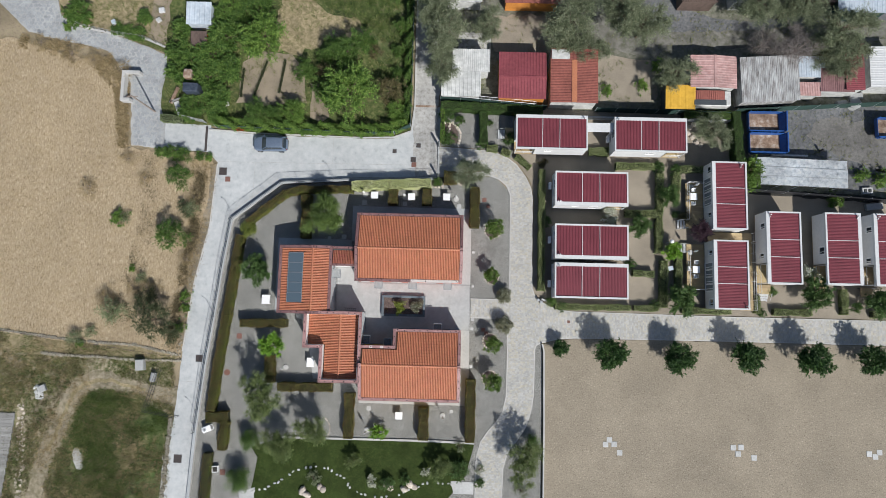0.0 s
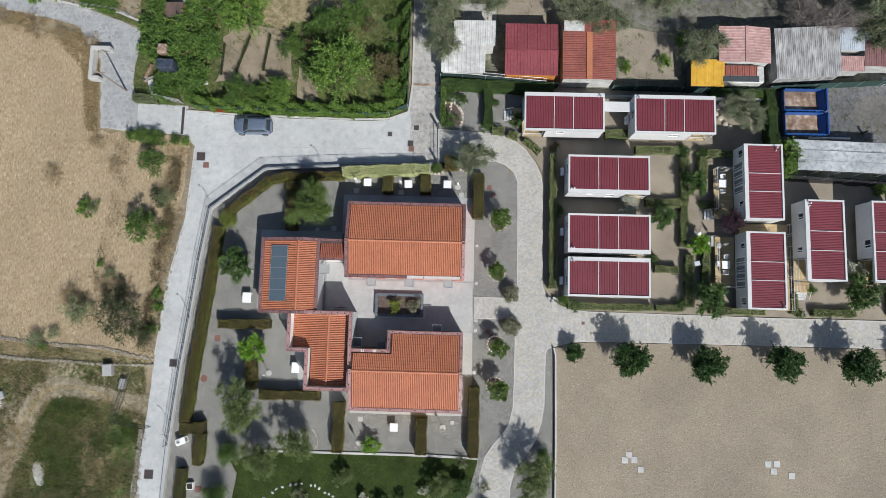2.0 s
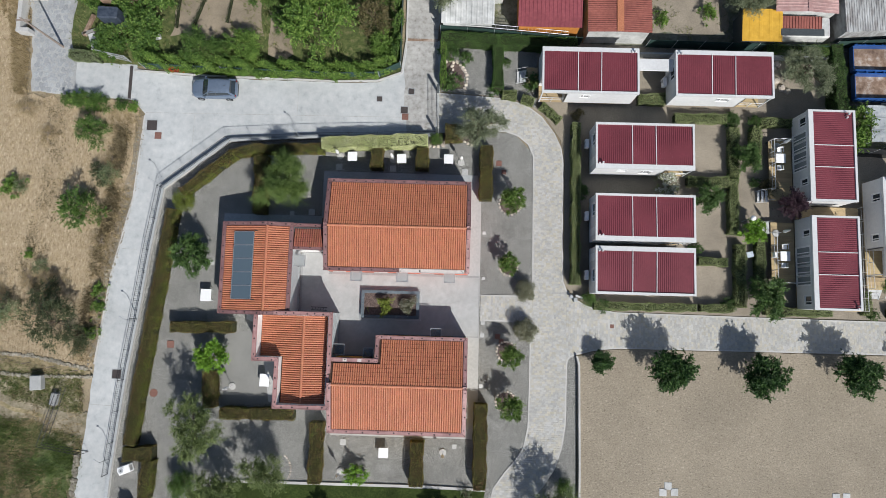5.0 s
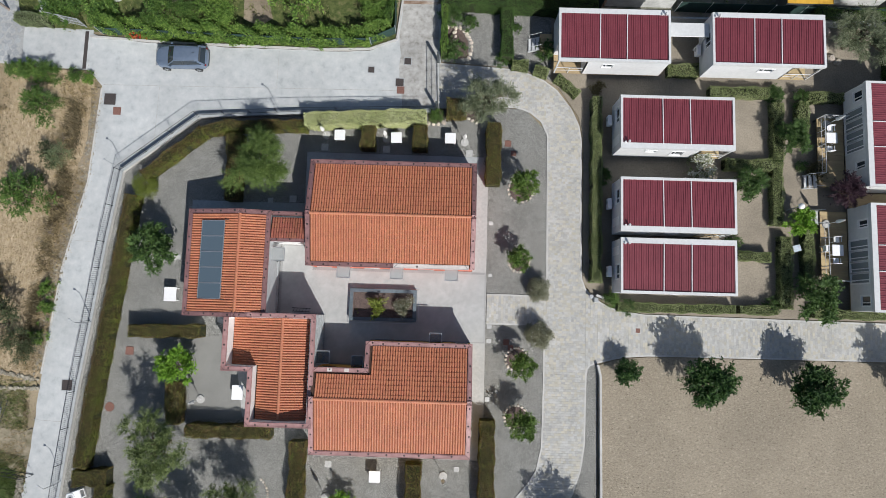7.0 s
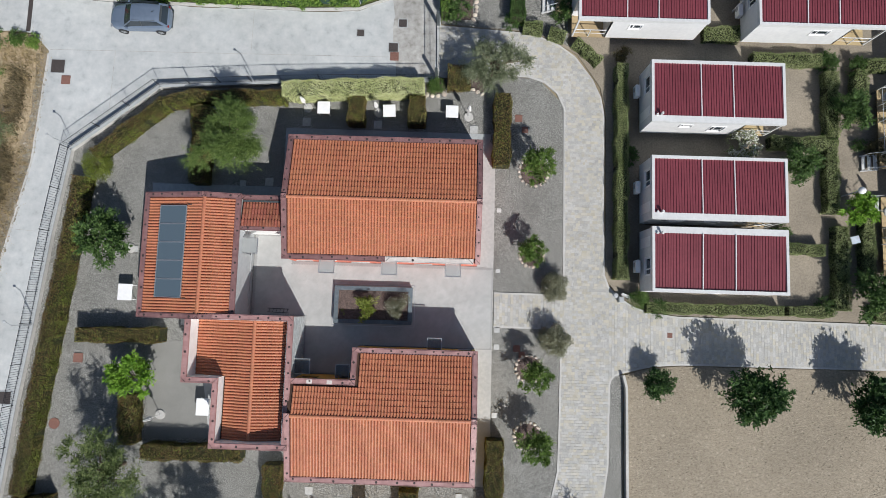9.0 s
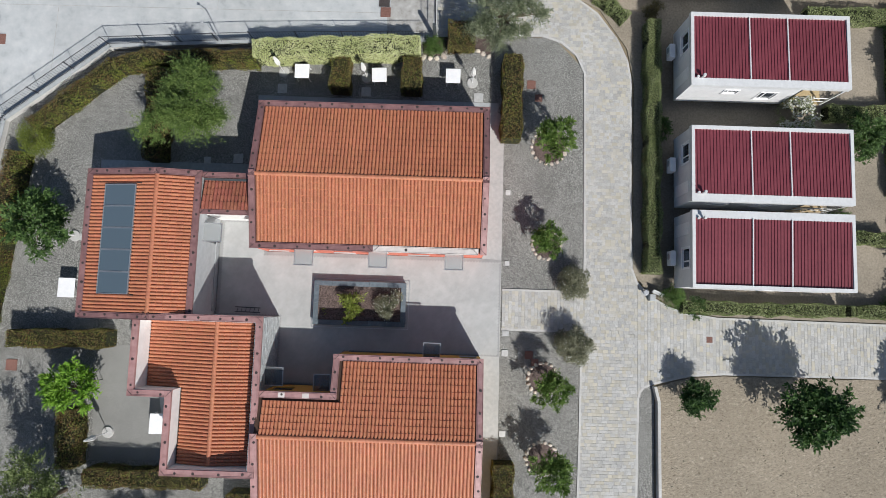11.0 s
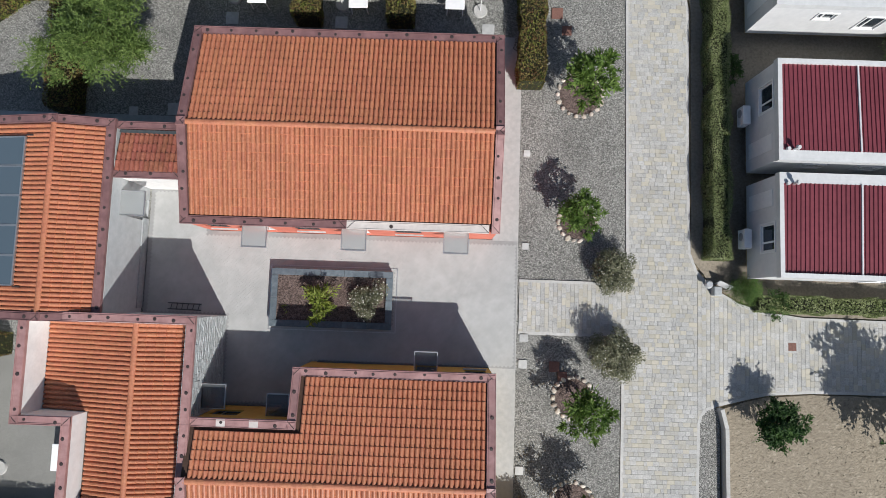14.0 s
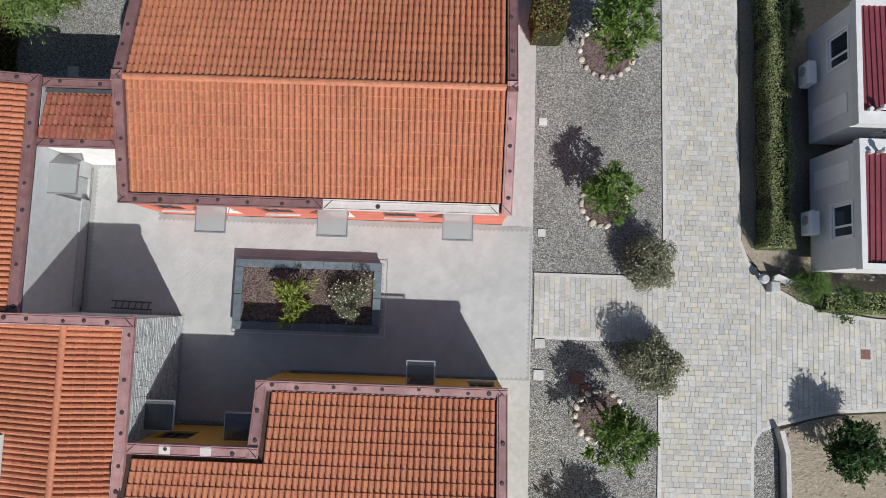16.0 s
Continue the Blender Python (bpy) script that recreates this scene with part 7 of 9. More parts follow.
pole = thing("utility_pole", "leaning wooden utility pole beside the stone lane", "pole", at=pose(-37.6, 23.1, 0))
part("mast", tube(bmesh.new(), (0, 0, 0), (-0.1, 0.05, 5.6), 0.11, 10, 0.08), "twig", pole)
part("cross_arm", boxes((-0.75, 0.5, -0.03, 0.1, 5.15, 5.25)), "twig", pole)
tagged(part("pole_wall", boxes((-41.6, -40.4, 24.1, 24.5, 0, 1.0), (-41.6, -41.2, 24.5, 28.0, 0, 1.0), (-41.2, -39.4, 27.6, 28.0, 0, 1.0), bevel=0.02), "kerb"), "low concrete wall corner at the field edge", "wall", kind="structure")
# field gate, posts and odd blocks in the meadow
fg = thing("field_gate", "rusty wire mesh gate ajar at the meadow", "gate")
for (x0, y0), (x1, y1) in (((-35.7, -13.4), (-34.4, -8.5)), ((-35.7, -13.4), (-31.9, -14.0))):
    for z in (0.1, 0.75, 1.4):
        part("rail", tube(bmesh.new(), (x0, y0, z), (x1, y1, z), 0.025, 6), "iron", fg)
    for k in range(9):
        x, y = x0 + (x1 - x0) * k / 8, y0 + (y1 - y0) * k / 8
        part("bar", tube(bmesh.new(), (x, y, 0.02), (x, y, 1.42), 0.014, 5), "iron", fg)
for x, y, w, d_, h, tn in ((-36.8, -8.1, 1.0, 1.3, 0.7, 5), (-35.2, -9.5, 0.6, 1.1, 0.5, -10), (-48.4, -11.2, 0.9, 0.8, 0.4, 25)):
    tagged(part("concrete_block", boxes((-w / 2, w / 2, -d_ / 2, d_ / 2, 0, h), bevel=0.06), "mortar"), "pale weathered concrete block in the meadow", "block", "blocks").matrix_basis = pose(x, y, 0, 0, 0, tn)
wire = thing("wire_fence", "wire fence on thin posts along the terrace edge", "fence")
for k in range(16):
    x = -33.4 - k * 2.2
    part("post", tube(bmesh.new(), (x, -7.0 - 0.125 * (x + 33), 0), (x, -7.0 - 0.125 * (x + 33), 1.2), 0.03, 5), "twig", wire)
for z in (0.6, 1.1):
    part("wire", tube(bmesh.new(), (-33.4, -6.95, z), (-66.4, -6.95 + 4.125, z), 0.008, 4), "iron", wire)

# ---- car ----
car = thing("car", "grey-blue metallic hatchback parked along the lane", "car", at=pose(-22.62, 19.12, 0.04, 0, 0, 180))


def loft(rings, close=True):
    bm = bmesh.new()
    rows = [[bm.verts.new(p) for p in r] for r in rings]
    for a, b in zip(rows, rows[1:]):
        n = len(a)
        for i in range(n if close else n - 1):
            bm.faces.new((a[i], a[(i + 1) % n], b[(i + 1) % n], b[i]))
    if close:
        bm.faces.new(rows[0][::-1]), bm.faces.new(rows[-1])
    return bm


def car_ring(x, w, zb, zt, crown=0.04):
    """Half-rounded cross section of the body: sill, flank with a shoulder, and a crowned top."""
    half = [(w * 0.93, zb), (w, zb + 0.14), (w * 1.01, (zb + zt) / 2), (w * 0.985, zt - 0.11), (w * 0.93, zt - 0.03), (w * 0.8, zt + crown * 0.45), (w * 0.45, zt + crown * 0.9)]
    return [(x, -y, z) for y, z in half] + [(x, 0, zt + crown)] + [(x, y, z) for y, z in half[::-1]]


def smooth(ob, levels=1):
    ob.data.shade_smooth()
    ob.modifiers.new("rounding", "SUBSURF").levels = levels
    ob.modifiers["rounding"].render_levels = levels
    return ob


body = [(2.14, 0.3, 0.42, 0.56), (2.1, 0.52, 0.34, 0.66), (1.96, 0.72, 0.26, 0.76), (1.72, 0.84, 0.2, 0.83), (1.35, 0.9, 0.2, 0.9), (0.95, 0.905, 0.2, 0.95), (0.4, 0.9, 0.2, 0.97), (-0.4, 0.9, 0.2, 0.98), (-1.2, 0.905, 0.2, 1.0), (-1.6, 0.9, 0.21, 1.0), (-1.86, 0.83, 0.26, 0.96), (-2.04, 0.7, 0.34, 0.9), (-2.13, 0.46, 0.44, 0.8)]
smooth(part("body", loft([car_ring(*r_) for r_ in body]), "car_paint", car, "grey-blue metallic paint"))
cabin = [(1.0, 0.70, 0.90, 0.965), (0.72, 0.69, 0.9, 1.16), (0.38, 0.66, 0.9, 1.39), (-0.2, 0.64, 0.9, 1.47), (-1.0, 0.62, 0.9, 1.455), (-1.5, 0.60, 0.9, 1.36), (-1.78, 0.62, 0.9, 1.17), (-1.98, 0.64, 0.9, 0.98)]
part("glazing", loft([[(x, -w - 0.15, zb), (x, -w - 0.09, (zb + zt) / 2), (x, -w + 0.02, zt - 0.03), (x, -w * 0.6, zt + 0.012), (x, 0, zt + 0.025), (x, w * 0.6, zt + 0.012), (x, w - 0.02, zt - 0.03), (x, w + 0.09, (zb + zt) / 2), (x, w + 0.15, zb)] for x, w, zb, zt in cabin]), "glass", car, "dark tinted glass")
part("roof_panel", loft([[(x, -w, z - 0.045), (x, -w + 0.07, z + 0.012), (x, -w * 0.5, z + 0.04), (x, 0, z + 0.048), (x, w * 0.5, z + 0.04), (x, w - 0.07, z + 0.012), (x, w, z - 0.045)] for x, w, z in ((0.36, 0.63, 1.395), (0.1, 0.655, 1.445), (-0.4, 0.655, 1.475), (-1.0, 0.64, 1.46), (-1.45, 0.62, 1.39), (-1.62, 0.6, 1.34))], False), "car_paint", car).data.shade_smooth()
part("spoiler", boxes((-1.74, -1.56, -0.58, 0.58, 1.315, 1.345), bevel=0.012), "anthracite", car)
part("hood_crease", boxes((1.0, 1.9, -0.5, -0.485, 0.93, 0.945), (1.0, 1.9, 0.485, 0.5, 0.93, 0.945)), "car_paint", car)
part("front_bumper", boxes((2.02, 2.11, -0.5, 0.5, 0.34, 0.48), bevel=0.03), "anthracite", car)
part("rear_bumper", boxes((-2.12, -2.02, -0.6, 0.6, 0.34, 0.5), bevel=0.03), "anthracite", car)
for s in (-1, 1):
    for x0, y0, z0, x1, y1, z1, w_ in ((1.0, 0.80, 0.96, 0.36, 0.635, 1.395, 0.075), (-1.52, 0.615, 1.37, -1.98, 0.76, 0.98, 0.16), (-0.28, 0.80, 0.97, -0.36, 0.66, 1.44, 0.05)):
        bm = bmesh.new()
        beam(bm, (x0, s * y0, z0), (x1, s * y1, z1), w_, 0.035)
        part("pillar", bm, "car_paint" if w_ > 0.06 else "anthracite", car)
    part("roof_rail", tube(bmesh.new(), (0.2, s * 0.6, 1.475), (-1.35, s * 0.585, 1.45), 0.016, 6), "anthracite", car)
    mirror = part("mirror", boxes((0.66, 0.82, s * 0.97 - 0.09, s * 0.97 + 0.09, 0.95, 1.08), bevel=0.03), "car_paint", car)
    part("mirror_arm", boxes((0.7, 0.76, *sorted((s * 0.8, s * 0.9)), 0.96, 0.99)), "anthracite", mirror)
    part("headlight", boxes((1.86, 2.03, s * 0.66 - 0.13, s * 0.66 + 0.13, 0.66, 0.77), bevel=0.03), "alu", car)
    part("tail_light", boxes((-2.06, -1.95, s * 0.68 - 0.09, s * 0.68 + 0.09, 0.76, 0.87), bevel=0.03), "lamp_red", car)
    for x in (1.32, -1.3):
        wh = part("wheel", tube(bmesh.new(), (x, s * 0.72, 0.32), (x, s * 0.93, 0.32), 0.32, 24), "rubber", car)
        rim = part("rim", tube(bmesh.new(), (x, s * 0.925, 0.32), (x, s * 0.935, 0.32), 0.22, 18), "anthracite", wh)
        for k in range(5):
            a_ = k * math.tau / 5
            bm = bmesh.new()
            beam(bm, (x, s * 0.94, 0.32), (x + 0.2 * math.cos(a_), s * 0.94, 0.32 + 0.2 * math.sin(a_)), 0.012, 0.05)
            part("spoke", bm, "alu", wh)
part("aerial", tube(bmesh.new(), (-1.1, 0, 1.5), (-1.35, 0, 1.62), 0.012, 5), "iron", car)
part("wiper", tube(bmesh.new(), (0.98, -0.4, 1.0), (0.84, 0.2, 1.1), 0.012, 5), "iron", car)


# ---- tippers, sheds and shelters to the north-east ----
def tipper(x, y, turn, L=4.3, W=2.35):
    t = thing("tipper_body", "blue steel tipper body with a rusty load floor", "tipper body", "tipper bodies", at=pose(x, y, 0.02, 0, 0, turn))
    hx, hy = L / 2, W / 2
    part("load_floor", boxes((-hx, hx, -hy + 0.06, hy - 0.06, 0.75, 0.82)), "rust", t, "rusty worn steel floor")
    for s in (-1, 1):
        w = part("side_wall", boxes((-hx, hx, s * hy - 0.05, s * hy + 0.05, 0.75, 1.45)), "truck_blue", t)
        for k in range(6):
            xx = -hx + 0.2 + k * (L - 0.4) / 5
            part("rib", boxes((xx - 0.05, xx + 0.05, *sorted((s * (hy + 0.05), s * (hy + 0.13))), 0.75, 1.45)), "truck_blue", w)
    part("headboard", boxes((hx - 0.06, hx + 0.08, -hy - 0.05, hy + 0.05, 0.75, 1.85)), "truck_blue", t)
    bm = bmesh.new()
    beam(bm, (hx - 0.5, 0, 0.86), (hx - 0.08, 0, 1.5), W - 0.14, 0.04)
    part("headboard_slope", bm, "truck_blue", t)
    part("tailgate", boxes((-hx - 0.06, -hx, -hy, hy, 0.75, 1.3)), "truck_blue", t)
    part("subframe", boxes((-hx + 0.2, hx - 0.2, -0.5, -0.35, 0.4, 0.748), (-hx + 0.2, hx - 0.2, 0.35, 0.5, 0.4, 0.748)), "anthracite", t)
    for xx in (-hx + 0.6, hx - 0.6):
        part("trestle", boxes((xx - 0.1, xx + 0.1, -hy + 0.3, hy - 0.3, 0, 0.4)), "rust", t)


tipper(38.0, 23.2, 0), tipper(38.05, 20.55, 0), tipper(53.6, 22.8, 0)


def shed(x0, x1, y0, y1, z, roof, wall="sheet_white", axis="x", drop=0.25, pitch=0.2, ridge_at=None, label="old shed with a ribbed metal roof", turn=0.0, rise=0.03):
    """A small shed: four walls, and a ribbed roof of one or two slopes."""
    cx, cy = (x0 + x1) / 2, (y0 + y1) / 2
    hx, hy = (x1 - x0) / 2, (y1 - y0) / 2
    t = thing("shed", label, "shed", "sheds", at=pose(cx, cy, 0, 0, 0, turn))
    i = 0.15
    for s in ((-hx + i, hx - i, -hy + i, -hy + i + 0.1), (-hx + i, hx - i, hy - i - 0.1, hy - i), (-hx + i, -hx + i + 0.1, -hy + i + 0.1, hy - i - 0.1), (hx - i - 0.1, hx - i, -hy + i + 0.1, hy - i - 0.1)):
        part("wall", boxes((*s, 0, z - drop - 0.05)), wall, t)
    if ridge_at is None:
        part("roof", ribbed(-hx, hx, -hy, hy, z - drop, z, pitch, rise, axis) if axis == "x" else ribbed(-hx, hx, -hy, hy, z - drop, z, pitch, rise, axis), roof, t)
    else:
        r = ridge_at * (hy if axis == "x" else hx)
        if axis == "x":
            part("roof", ribbed(-hx, hx, -hy, r, z - drop, z, pitch, rise, "x"), roof, t)
            part("roof", ribbed(-hx, hx, r + 0.01, hy, z, z - drop, pitch, rise, "x"), roof, t)
            part("ridge_cap", boxes((-hx, hx, r - 0.12, r + 0.12, z + 0.02, z + 0.06)), roof, t)
        else:
            part("roof", ribbed(-hx, r, -hy, hy, z - drop, z, pitch, rise, "y"), roof, t)
            part("roof", ribbed(r + 0.01, hx, -hy, hy, z, z - drop, pitch, rise, "y"), roof, t)
            part("ridge_cap", boxes((r - 0.14, r + 0.14, -hy, hy, z + 0.02, z + 0.06)), roof, t)
    return t


shed(-0.5, 4.05, 28.2, 30.95, 2.7, "sheet_white", pitch=0.25, label="shed with a faded white corrugated roof")
shed(-1.8, 3.0, 25.2, 28.2, 2.5, "sheet_white", pitch=0.5, label="lean-to with a dirty white sheet roof")
s_ = shed(5.15, 10.9, 24.95, 30.8, 2.75, "sheet_wine", "orange_wood", pitch=0.36, ridge_at=-0.1, drop=0.3, label="shed with a wine red two-slope metal roof")
red_shed = shed(11.4, 17.15, 24.55, 31.3, 2.7, "sheet_red", axis="y", pitch=0.2, ridge_at=0.0, drop=0.12, rise=0.06, label="shed with a rusty red corrugated roof")
part("ridge_sheet", boxes((-0.3, 0.3, -3.37, 1.9, 2.77, 2.80)), "tile", red_shed, "orange ridge sheet")
tagged(part("skylight", boxes((11.5, 13.7, 29.9, 31.1, 2.75, 2.8), bevel=0.01), "sheet_white"), "pale corrugated skylight sheet on a shed", "skylight")
shed(25.45, 29.05, 24.3, 27.25, 2.2, "yellow_tarp", "anthracite", pitch=0.9, rise=0.02, label="shelter with a bright yellow tarpaulin roof")
shed(28.35, 33.95, 26.85, 30.9, 2.7, "sheet_pink", axis="y", pitch=0.3, ridge_at=0.03, drop=0.25, label="shed with a faded pink two-slope roof", turn=-1)
shed(34.3, 41.3, 25.3, 30.8, 2.9, "sheet_grey", "sheet_grey", pitch=0.22, drop=0.4, label="shed with a stained grey corrugated roof", turn=4)
shed(41.4, 44.6, 28.5, 31.0, 2.6, "sheet_blue", label="shed with a pale blue sheet roof")
shed(41.4, 44.2, 26.3, 27.9, 2.3, "sheet_pink", label="low shed with pink sheets")
shed(44.1, 48.2, 26.8, 29.6, 2.5, "sheet_mauve", pitch=0.25, label="lean-to with dull wine red sheets")
shed(47.0, 49.1, 26.9, 32.7, 2.8, "sheet_wine", axis="y", pitch=0.25, label="narrow shed with a wine red roof")
shed(50.0, 54.5, 27.4, 32.5, 2.7, "white_metal", "sheet_white", axis="y", pitch=0.3, label="white container with a ribbed roof")
shed(27.5, 31.9, 37.7, 42.4, 2.7, "sheet_brown", "sheet_brown", label="dark brown roofed hut behind the track")
shed(33.9, 37.4, 37.9, 42, 2.5, "sheet_grey", label="hut with a bleached sheet roof")
shed(43.5, 48, 38.2, 41.5, 2.4, "sheet_brown", "sheet_brown", label="dark hut far behind the track")
shed(46.5, 52.5, 36.8, 41.5, 2.7, "sheet_blue", "net_green", label="hut with a pale blue roof")
shed(5.8, 12.6, 37.2, 41, 2.5, "sheet_red", "orange_wood", label="hut with an orange wooden front")
shed(-1.5, 3.0, 37.2, 40.5, 2.5, "sheet_white", label="cream painted hut behind olive trees")
shed(-33.6, -30.5, 33.7, 36.5, 2.2, "sheet_blue", "sheet_blue", pitch=0.6, label="pale blue garden hut with a grey roof")
# camper below the pink shed, odds and ends
cb = thing("trailer", "small white trailer with a red tiled cover", "trailer", at=pose(30.9, 25.75, 0))
part("body", boxes((-2.5, 2.5, -0.95, 0.95, 0.4, 2.0), bevel=0.12), "sheet_white", cb)
part("cover", ribbed(-1.9, 1.7, -0.2, 0.9, 2.02, 2.12, 0.25), "sheet_red", cb)
part("tarpaulin", boxes((-2.0, 1.9, -0.9, -0.25, 2.0, 2.08), bevel=0.03), "anthracite", cb)
for x in (-1.6, 1.6):
    for y in (-0.85, 0.85):
        part("wheel", tube(bmesh.new(), (x, y - 0.1, 0.3), (x, y + 0.1, 0.3), 0.3, 14), "rubber", cb)
# long shelter under a tarpaulin
tn = thing("storage_tent", "long low shelter under a stained grey-white tarpaulin", "tent")
rnd = random.Random(4)
for i in range(9):
    for j in range(3):
        x0, y0 = 36.7 + 1.15 * i, 15.25 - 0.03 * i + 1.1 * j
        bm = bmesh.new()
        g = [[bm.verts.new((x0 + (1.17 * a / 4 - (0.35 * (2 - b / 4) if i == 0 and j == 2 else 0) * (1 - a / 4)), y0 + 1.13 * b / 4, 1.95 + 0.05 * j * (2 - j) + rnd.uniform(-0.012, 0.012) + 0.006 * ((i + j) % 3) - 0.02 * math.sin(math.pi * a / 4))) for b in range(5)] for a in range(5)]
        for a in range(4):
            for b in range(4):
                bm.faces.new((g[a][b], g[a + 1][b], g[a + 1][b + 1], g[a][b + 1]))
        bmesh.ops.solidify(bm, geom=bm.faces[:], thickness=0.02)
        part("roof_sheet", bm, "tarp", tn)
for i in range(10):
    x = 36.75 + 1.15 * i
    part("batten", boxes((x - 0.025, x + 0.025, 15.2 - 0.03 * i, 18.6 - 0.03 * i, 1.86, 1.90)), "rust", tn)
    if i % 2 == 0:
        for y in (15.3, 18.5):
            part("upright", tube(bmesh.new(), (x, y - 0.03 * i, 0), (x, y - 0.03 * i, 1.9), 0.04, 6), "grey_metal", tn)
for y in (16.35, 17.45):
    bm = bmesh.new()
    beam(bm, (36.8, y, 2.045), (46.9, y - 0.27, 2.045), 0.05, 0.02)
    part("cover_strip", bm, "grey_metal", tn)
tagged(part("long_beam", boxes((39.0, 43.5, 19.25, 19.45, 0.02, 0.3), bevel=0.02), "white_metal"), "long white metal beam on the ground beside the shelter", "beam")
tagged(part("dark_post", boxes((44.9, 45.1, 19.9, 20.1, 0, 0.9), bevel=0.02), "iron"), "dark steel post in the truck yard", "post")
blk = thing("hollow_block", "pale hollow concrete block lying in weeds", "block", at=pose(50.5, 15.15, 0, 0, 0, 4))
for y in (-0.3, 0.3):
    part("block_side", boxes((-0.62, 0.62, y - 0.07, y + 0.07, 0, 0.35)), "white_stone", blk)
for x in (-0.55, 0, 0.55):
    part("block_web", boxes((x - 0.07, x + 0.07, -0.228, 0.228, 0, 0.345)), "white_stone", blk)
for x, y, s in ((51.2, 13.2, 1.0), (49.6, 27.0, 0.8), (47.8, 26.0, 0.6)):
    tagged(part("concrete_block", boxes((-s, s, -0.4, 0.4, 0, 0.5), bevel=0.04), "mortar"), "pale concrete block in the truck yard", "block", "blocks").matrix_basis = pose(x, y, 0, 0, 0, 8)
cable = thing("cable_drum", "empty pale wooden cable drum lying flat", "cable drum", at=pose(49.3, 26.0, 0))
for z in (0, 0.62):
    part("flange", tube(bmesh.new(), (0, 0, z), (0, 0, z + 0.08), 0.72, 22), "mortar", cable)
part("hub", tube(bmesh.new(), (0, 0, 0.08), (0, 0, 0.62), 0.3, 14), "mortar", cable)
# boundary screens
for (a, b, h, lab) in (((-1.9, 25.3), (11.2, 24.45), 1.6, "green netting fence below the sheds"), ((17.3, 24.4), (34.4, 24.2), 1.5, "dark green netting fence"), ((34.4, 24.6), (60, 26.5), 1.6, "green netting fence along the truck yard"), ((35.2, 14.85), (60, 13.4), 1.4, "dark netting fence behind the homes"), ((-29.6, 21.2), (-11.6, 20.75), 1.2, "green mesh fence of the garden"), ((-11.6, 20.75), (-7.5, 20.9), 1.2, "green mesh fence of the garden"), ((-7.5, 20.9), (-5.5, 21.9), 1.2, "green mesh fence of the garden"), ((-5.5, 21.9), (-5.55, 60), 1.3, "green mesh fence along the alley")):
    f = thing("screen_fence", lab, "fence", "screens")
    bm = bmesh.new()
    beam(bm, (*a, h / 2), (*b, h / 2), 0.03, h)
    part("netting", bm, "iron" if "behind the homes" in lab else "net_green", f)
    L = math.hypot(b[0] - a[0], b[1] - a[1])
    for k in range(int(L / 2.5) + 1):
        q = k * 2.5 / L
        x, y = a[0] + (b[0] - a[0]) * q, a[1] + (b[1] - a[1]) * q
        part("post", tube(bmesh.new(), (x, y, 0), (x, y, h + 0.1), 0.03, 6), "grey_metal", f)
ldr = thing("lattice_girder", "pale aluminium lattice girder lying along the fence top", "girder")
for o in (-0.16, 0.16):
    part("chord", tube(bmesh.new(), (-1.2, 25.55 + o, 1.75), (9.8, 24.75 + o, 1.75), 0.03, 6), "alu", ldr)
for k in range(34):
    q = k / 33
    x, y = -1.2 + 11 * q, 25.55 - 0.8 * q
    part("rung", tube(bmesh.new(), (x, y - 0.16, 1.75), (x + 0.05, y + 0.16, 1.75), 0.018, 5), "alu", ldr)
for x, y in ((-1.0, 25.53), (4.3, 25.15), (9.6, 24.77)):
    part("prop", tube(bmesh.new(), (x, y, 0), (x, y, 1.72), 0.035, 6), "alu", ldr)
tagged(part("shadow_wall", boxes((15.9, 34.2, 23.35, 23.5, 0, 0.9)), "plinth"), "low grey wall behind the upper homes", "wall", kind="structure")
tagged(part("service_box", boxes((10.72, 11.05, 0.38, 0.78, 0, 0.45), bevel=0.03), "plinth"), "small grey service box at the hedge corner", "box")
bol = thing("bollard_lamp", "short grey bollard lamp with a domed top", "lamp", at=pose(10.5, 0.86, 0))
part("post", tube(bmesh.new(), (0, 0, 0), (0, 0, 0.4), 0.07, 10), "anthracite", bol)
part("dome", tube(bmesh.new(), (0, 0, 0.4), (0, 0, 0.5), 0.19, 16, 0.12), "grey_metal", bol)
tagged(part("sign_board", boxes((-0.34, 0.34, -0.02, 0.02, 0.0, 0.42), bevel=0.01), "white_metal"), "small white sign board leaning at the bend", "sign").matrix_basis = pose(11.2, 0.78, 0.1, -18, 0, -22)
tagged(part("folding_sign", boxes((-0.3, 0.3, -0.25, 0.25, 0.9, 0.93), bevel=0.01), "sheet_blue"), "pale blue sheet lying on a hedge", "sheet").matrix_basis = pose(26.2, 5.0, 0.05, 0, 0, 15)
rr = thing("round_lamp", "white globe lamp above a hedge", "lamp", at=pose(26.0, 8.1, 0))
part("post", tube(bmesh.new(), (0, 0, 0), (0, 0, 1.9), 0.04, 8), "white_metal", rr)
bm = bmesh.new()
bmesh.ops.create_uvsphere(bm, u_segments=14, v_segments=9, radius=0.24, matrix=Matrix.Translation((0, 0, 2.05)))
part("globe", bm, "plastic", rr)

